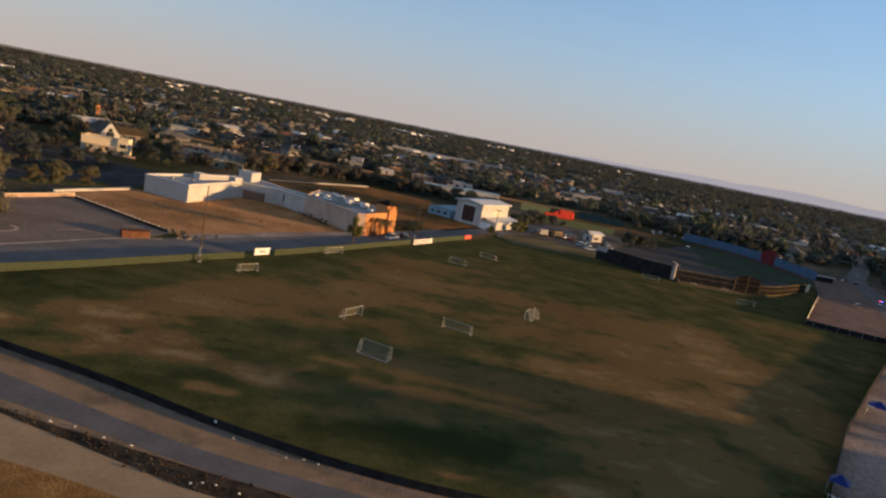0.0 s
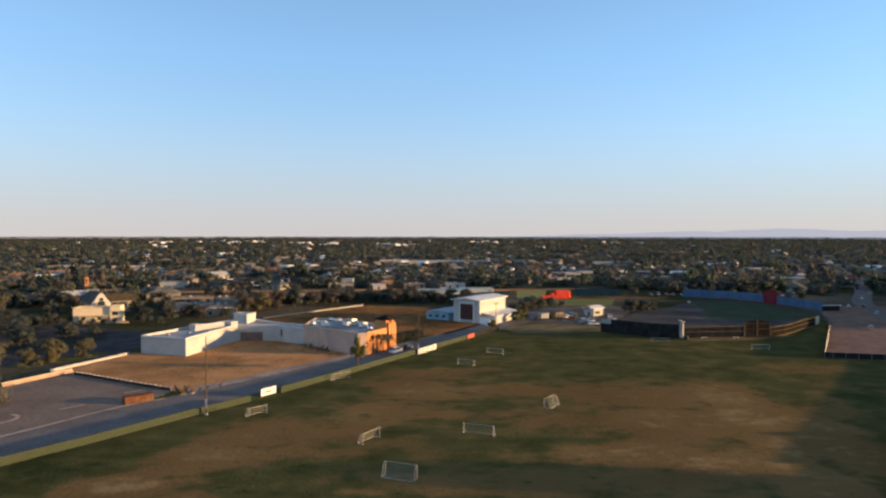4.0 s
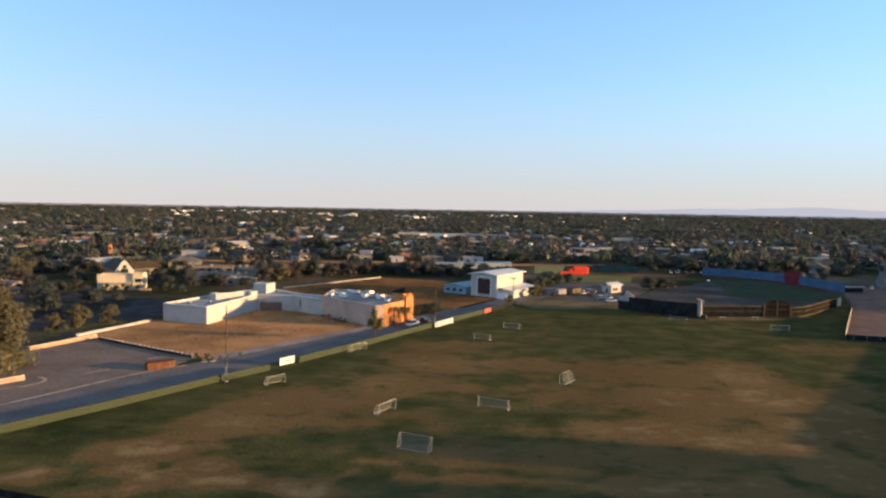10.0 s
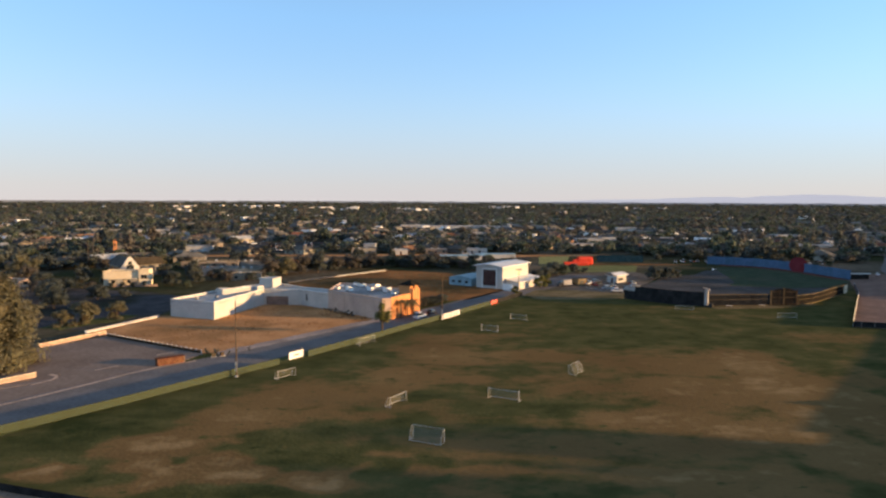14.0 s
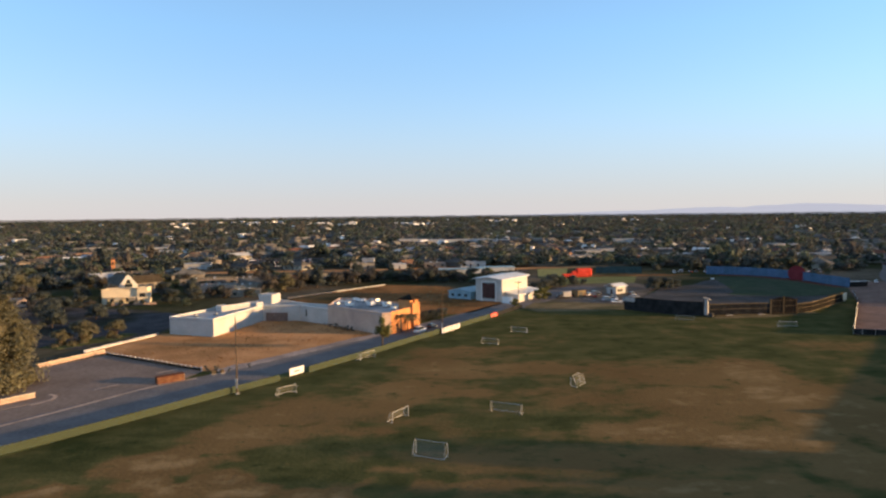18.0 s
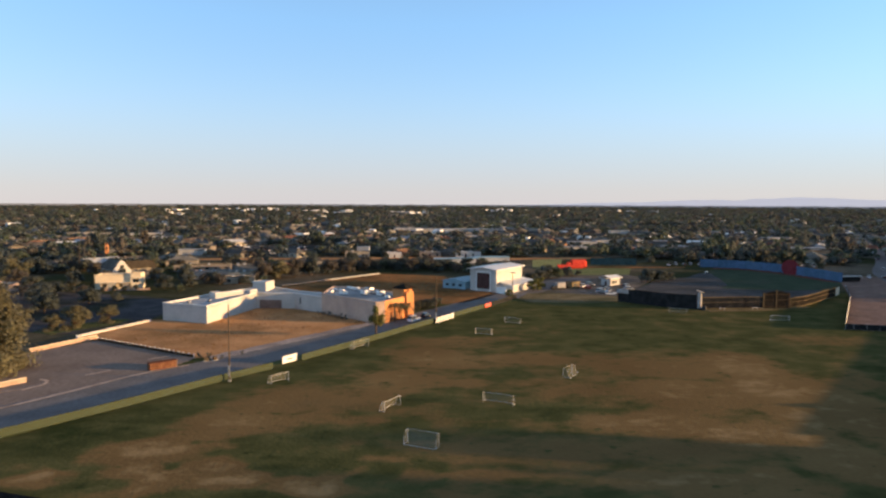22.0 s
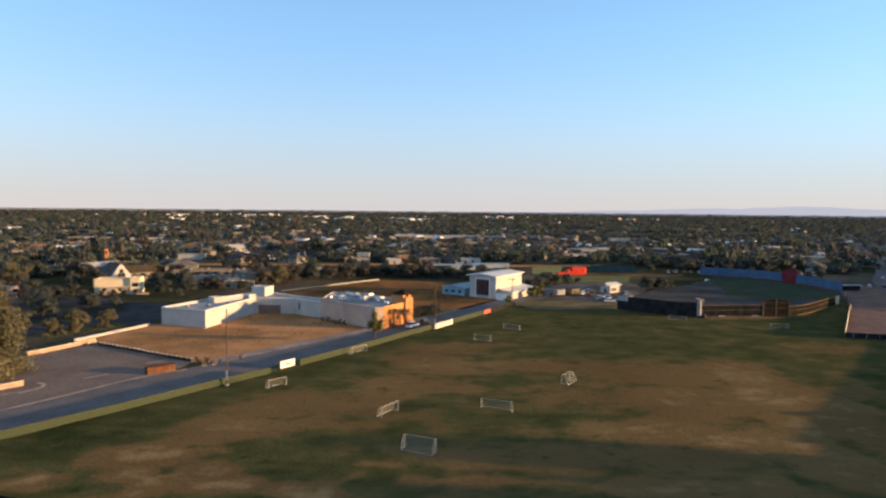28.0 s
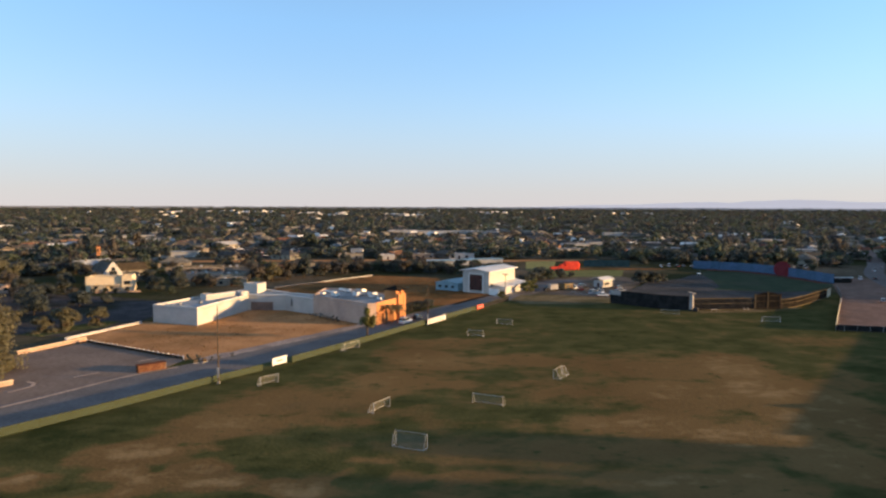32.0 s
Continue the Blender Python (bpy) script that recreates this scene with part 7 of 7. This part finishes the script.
def far_town():
    """Woods and roofs from 400 m to the horizon, simpler and thinner with distance as each row hides the next."""
    rnd = random.Random(77)

    def rise(r):
        return max(0, (r - 1800) / 3100) ** 2 * 13

    # Roofs first, so that the trees leave them room.
    cells = {}
    for name, material, count, tall, label in (("far_houses", "far_house", 1150, 0.9, "pale roofs of far houses among trees"), ("far_sheds", "far_white", 150, 0.95, "white sunlit walls and roofs of far buildings")):
        vs, fs = [], []
        for _ in range(count):
            r = 1 / (1 / 600 - rnd.random() * (1 / 600 - 1 / 4300))
            a = rnd.uniform(-0.76, 0.72)
            large = 1.0
            if material == "far_white" and rnd.random() < 0.55:
                a, r = rnd.choice(((-0.26, 3000), (-0.16, 2700), (-0.36, 3000), (-0.26, 3100), (0.10, 3000), (0.32, 2800), (-0.05, 2300), (-0.16, 2500)))
                a, r = a + rnd.gauss(0, 0.02), r * (1 + rnd.gauss(0, 0.05))
                large = 1.25
            x, y = r * math.sin(a), r * math.cos(a)
            if not free(x, y, 6) or opened(x, y):
                continue
            cells.setdefault((int(x // 30), int(y // 30)), []).append((x, y))
            if material == "far_house" and r < 690:
                house(rnd.choice((0, 0, 1, 1, 2)), x, y, HEAD + rnd.choice((0, 90)))
                continue
            w, d = rnd.uniform(8, 16) * (1 + r / 4000) * large, rnd.uniform(7, 11) * large
            h, top = rnd.uniform(2.8, 4.4) * tall, rnd.uniform(0.8, 2.2)
            z0 = rise(r) + r / 1300 * large
            q = radians(HEAD + rnd.choice((0, 90)))
            c, s = math.cos(q), math.sin(q)
            i = len(vs)
            for u, v, z in ((-w, -d, 0), (w, -d, 0), (w, d, 0), (-w, d, 0), (-w, -d, h), (w, -d, h), (w, d, h), (-w, d, h), (-w, 0, h + top), (w, 0, h + top)):
                vs.append((x + (u * c - v * s) / 2, y + (u * s + v * c) / 2, z + (z0 if z else 0)))
            fs += [tuple(i + k for k in f) for f in ((0, 1, 5, 4), (1, 2, 6, 9, 5), (2, 3, 7, 6), (3, 0, 4, 8, 7), (4, 5, 9, 8), (6, 7, 8, 9))]
        me = bpy.data.meshes.new(name)
        me.from_pydata(vs, [], fs)
        me.materials.append(M[material])
        tagged(new(name, me), label, "houses", "", "stuff")
    for x, y in placed:
        cells.setdefault((int(x // 30), int(y // 30)), []).append((x, y))

    def roofed(x, y):
        i, j = int(x // 30), int(y // 30)
        return any(abs(x - hx) < 7.5 and -10 < y - hy < 6 for p in (i - 1, i, i + 1) for q in (j - 1, j, j + 1) for hx, hy in cells.get((p, q), ()))

    def kinds_of(lobes, quads, leaf):
        out = []
        for k in range(8):
            v, f = [], []
            for j in range(lobes):
                a, d = 2.4 * j + k, 0.62 * math.sqrt((j + 0.2) / lobes)
                c = (math.cos(a) * d, math.sin(a) * d, 0.74 - 0.42 * d * d - (0.22 if j % 2 else 0.0) - rnd.uniform(0, 0.08))
                q = rnd.uniform(0.30, 0.50) * (1.15 if lobes < 4 else 0.85)
                radii = (q * rnd.uniform(0.85, 1.2), q * rnd.uniform(0.85, 1.2), q * rnd.uniform(0.45, 0.72))
                blob(v, f, c, [x * 0.68 for x in radii], rnd)
                leaves(v, f, c, radii, quads, leaf, rnd)
            out.append((np.array([tuple(p) for p in v]), f))
        return out

    zones = ((385, 900, 4700, kinds_of(6, 15, 0.10)), (900, 2000, 6200, kinds_of(3, 9, 0.15)), (2000, 4750, 8200, kinds_of(2, 6, 0.20)))
    for name, material, share, label in (("far_woods", "leaf_dark", 0.5, "dark green town trees reaching the horizon"), ("far_woods", "leaf_green", 0.32, "green town trees reaching the horizon"), ("far_woods", "leaf_brown", 0.18, "brownish town trees reaching the horizon")):
        vs, fs, base = [], [], 0
        for r0, r1, count, kinds in zones:
            for _ in range(int(count * share)):
                r = 1 / (1 / r0 - rnd.random() * (1 / r0 - 1 / r1))
                a = rnd.uniform(-0.76, 0.72)
                x, y = r * math.sin(a), r * math.cos(a)
                if not free(x, y, 5 + r * 0.003) or opened(x, y) or (r < 1500 and roofed(x, y)):
                    continue
                if -160 < x < 45 and y < 445:
                    continue
                grove = noise.noise((x / 70, y / 170, 0))
                if r < 2600 and grove < rnd.uniform(-0.6, -0.2):
                    continue
                kv, kf = rnd.choice(kinds)
                w = rnd.uniform(3.4, 6.2) * (1 + r / 2400) * (1 + max(0, grove))
                h = rnd.uniform(4.6, 8.2) * (0.95 + max(0, grove) * 1.3) * (1.7 if rnd.random() < 0.07 else 1.0) * (1 + max(0, r - 2500) / 6000)
                c, s = math.cos(r), math.sin(r)
                p = kv * (w, w, h)
                vs.append(np.stack([p[:, 0] * c - p[:, 1] * s + x, p[:, 0] * s + p[:, 1] * c + y, p[:, 2] + rise(r)], 1))
                fs += [tuple(q + base for q in f) for f in kf]
                base += len(p)
        me = bpy.data.meshes.new(name)
        me.from_pydata(np.concatenate(vs).tolist(), [], fs)
        me.materials.append(M[material])
        tagged(new(name, me), label, "woods", "", "stuff")


far_town()


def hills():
    """The last wooded ridge, and faint hills behind it towards the right; both glow to imitate haze."""
    for name, r, tone, label in (("backdrop", 4890, "hills_haze_glow", "faint grey blue hills at the horizon, glowing to imitate haze"), ("backdrop", 4820, "ridge_haze_glow", "dark wooded ridge at the horizon, glowing to imitate haze")):
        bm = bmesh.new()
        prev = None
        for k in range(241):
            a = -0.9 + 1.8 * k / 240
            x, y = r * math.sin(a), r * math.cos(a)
            if tone == "hills_haze_glow":
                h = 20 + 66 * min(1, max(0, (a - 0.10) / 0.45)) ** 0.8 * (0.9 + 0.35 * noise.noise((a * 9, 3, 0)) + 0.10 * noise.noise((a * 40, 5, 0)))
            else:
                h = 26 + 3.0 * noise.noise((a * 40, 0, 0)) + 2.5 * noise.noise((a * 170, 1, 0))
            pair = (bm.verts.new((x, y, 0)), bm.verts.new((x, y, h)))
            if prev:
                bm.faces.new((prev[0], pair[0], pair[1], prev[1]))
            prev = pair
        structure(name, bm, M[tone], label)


hills()

# Litter and rubble along the ditch and the path.
rl = random.Random(9)
rub = bmesh.new()
for (ax, ay), (bx, by) in zip(even(DITCH_HEAD + DITCH_TOP[4:], 70), even(DITCH_TAIL + DITCH_FOOT[4:], 70)):
    if ax < 45:
        for _ in range(7):
            t = rl.random()
            x, y = ax + (bx - ax) * t + rl.uniform(-1, 1), ay + (by - ay) * t + rl.uniform(-0.3, 0.3)
            s = rl.uniform(0.06, 0.24)
            bmesh.ops.create_icosphere(rub, subdivisions=1, radius=s, matrix=Matrix.Translation((x, y, 0.12 + s * 0.3)) @ Matrix.Diagonal((1, rl.uniform(0.6, 1), 0.6, 1)))
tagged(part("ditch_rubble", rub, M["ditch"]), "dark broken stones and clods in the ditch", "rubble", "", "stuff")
LITTER_AT = ((-16.7, 68.26), (-26.1, 62.2), (-23.0, 61.5), (-15.2, 56.9), (-14.2, 57.3), (-5.8, 64.6), (-4.2, 64.2), (-32.4, 63.5), (-12.9, 57.3), (-10.4, 56.6), (-7.7, 64.4), (-14.0, 66.4), (-29.6, 63.2), (6.4, 60.2))
for k, (x, y) in enumerate(LITTER_AT):
    b = bmesh.new()
    bmesh.ops.create_icosphere(b, subdivisions=2, radius=0.16 if k else 0.26)
    for v in b.verts:
        v.co *= 0.75 + 0.5 * noise.noise(v.co * 4 + Vector((k, 0, 0)))
        v.co.z *= 0.6
    tagged(part("litter_bag", b, M["litter"], at=pose(x, y, 0.2 if k else 0.8, 0, 0, 40 * k)), "crumpled white litter bag on the ground" if k else "crumpled white bag caught on the fence", "litter", "litter along the path")


# Dry weeds on the bare lots and at the foot of the fences.
def weeds(name, label, outline, count, material, tall):
    rw = random.Random(len(label))
    xs, ys = [p[0] for p in outline], [p[1] for p in outline]
    verts, faces = [], []
    done = 0
    while done < count:
        x, y = rw.uniform(min(xs), max(xs)), rw.uniform(min(ys), max(ys))
        if not inside((x, y), outline) or noise.noise((x / 9, y / 9, 3)) < rw.uniform(-0.3, 0.4):
            continue
        done += 1
        for _ in range(rw.randint(4, 8)):
            a, h = rw.uniform(0, 6.3), tall * rw.uniform(0.5, 1.2)
            c, s = math.cos(a), math.sin(a)
            i = len(verts)
            verts += [(x - 0.09 * s, y + 0.09 * c, 0.08), (x + 0.09 * s, y - 0.09 * c, 0.08), (x + c * h * 0.7, y + s * h * 0.7, 0.08 + h)]
            faces.append((i, i + 1, i + 2))
    me = bpy.data.meshes.new(name)
    me.from_pydata(verts, [], faces)
    me.materials.append(M[material])
    tagged(new(name, me), label, "weeds", "", "stuff")


weeds("dry_weeds", "dry brown weeds on the bare dirt lot", [(-90, 178), (-58, 159), (-36, 184), (-20, 204), (-40, 219), (-64, 228), (-70, 200)], 260, "brown_dirt", 0.4)
weeds("dry_weeds", "dry weeds on the brown field", [(-55, 262), (-66, 298), (-28, 340), (2, 332), (14, 288), (8, 248)], 420, "leaf_olive", 0.7)
weeds("bank_weeds", "dry weeds along the ditch", [(-44, 67), (-29, 62.6), (-15, 58), (6, 55), (6, 53), (-15, 56), (-28, 60.4), (-43, 65)], 70, "leaf_brown", 0.3)
for k, (x, y, s) in enumerate(((-57.5, 157.5, 0.5), (-56.3, 155.6, 0.4), (-54.8, 156.6, 0.55), (-51.4, 156.2, 0.4), (-50.2, 158.4, 0.35), (-47.8, 160.5, 0.4))):
    tree(shrub, (x, y, 0.05), s * 1.5, k * 50, "scraggy dry shrub at the corner of the dirt lot", "shrubs at the dirt lot")
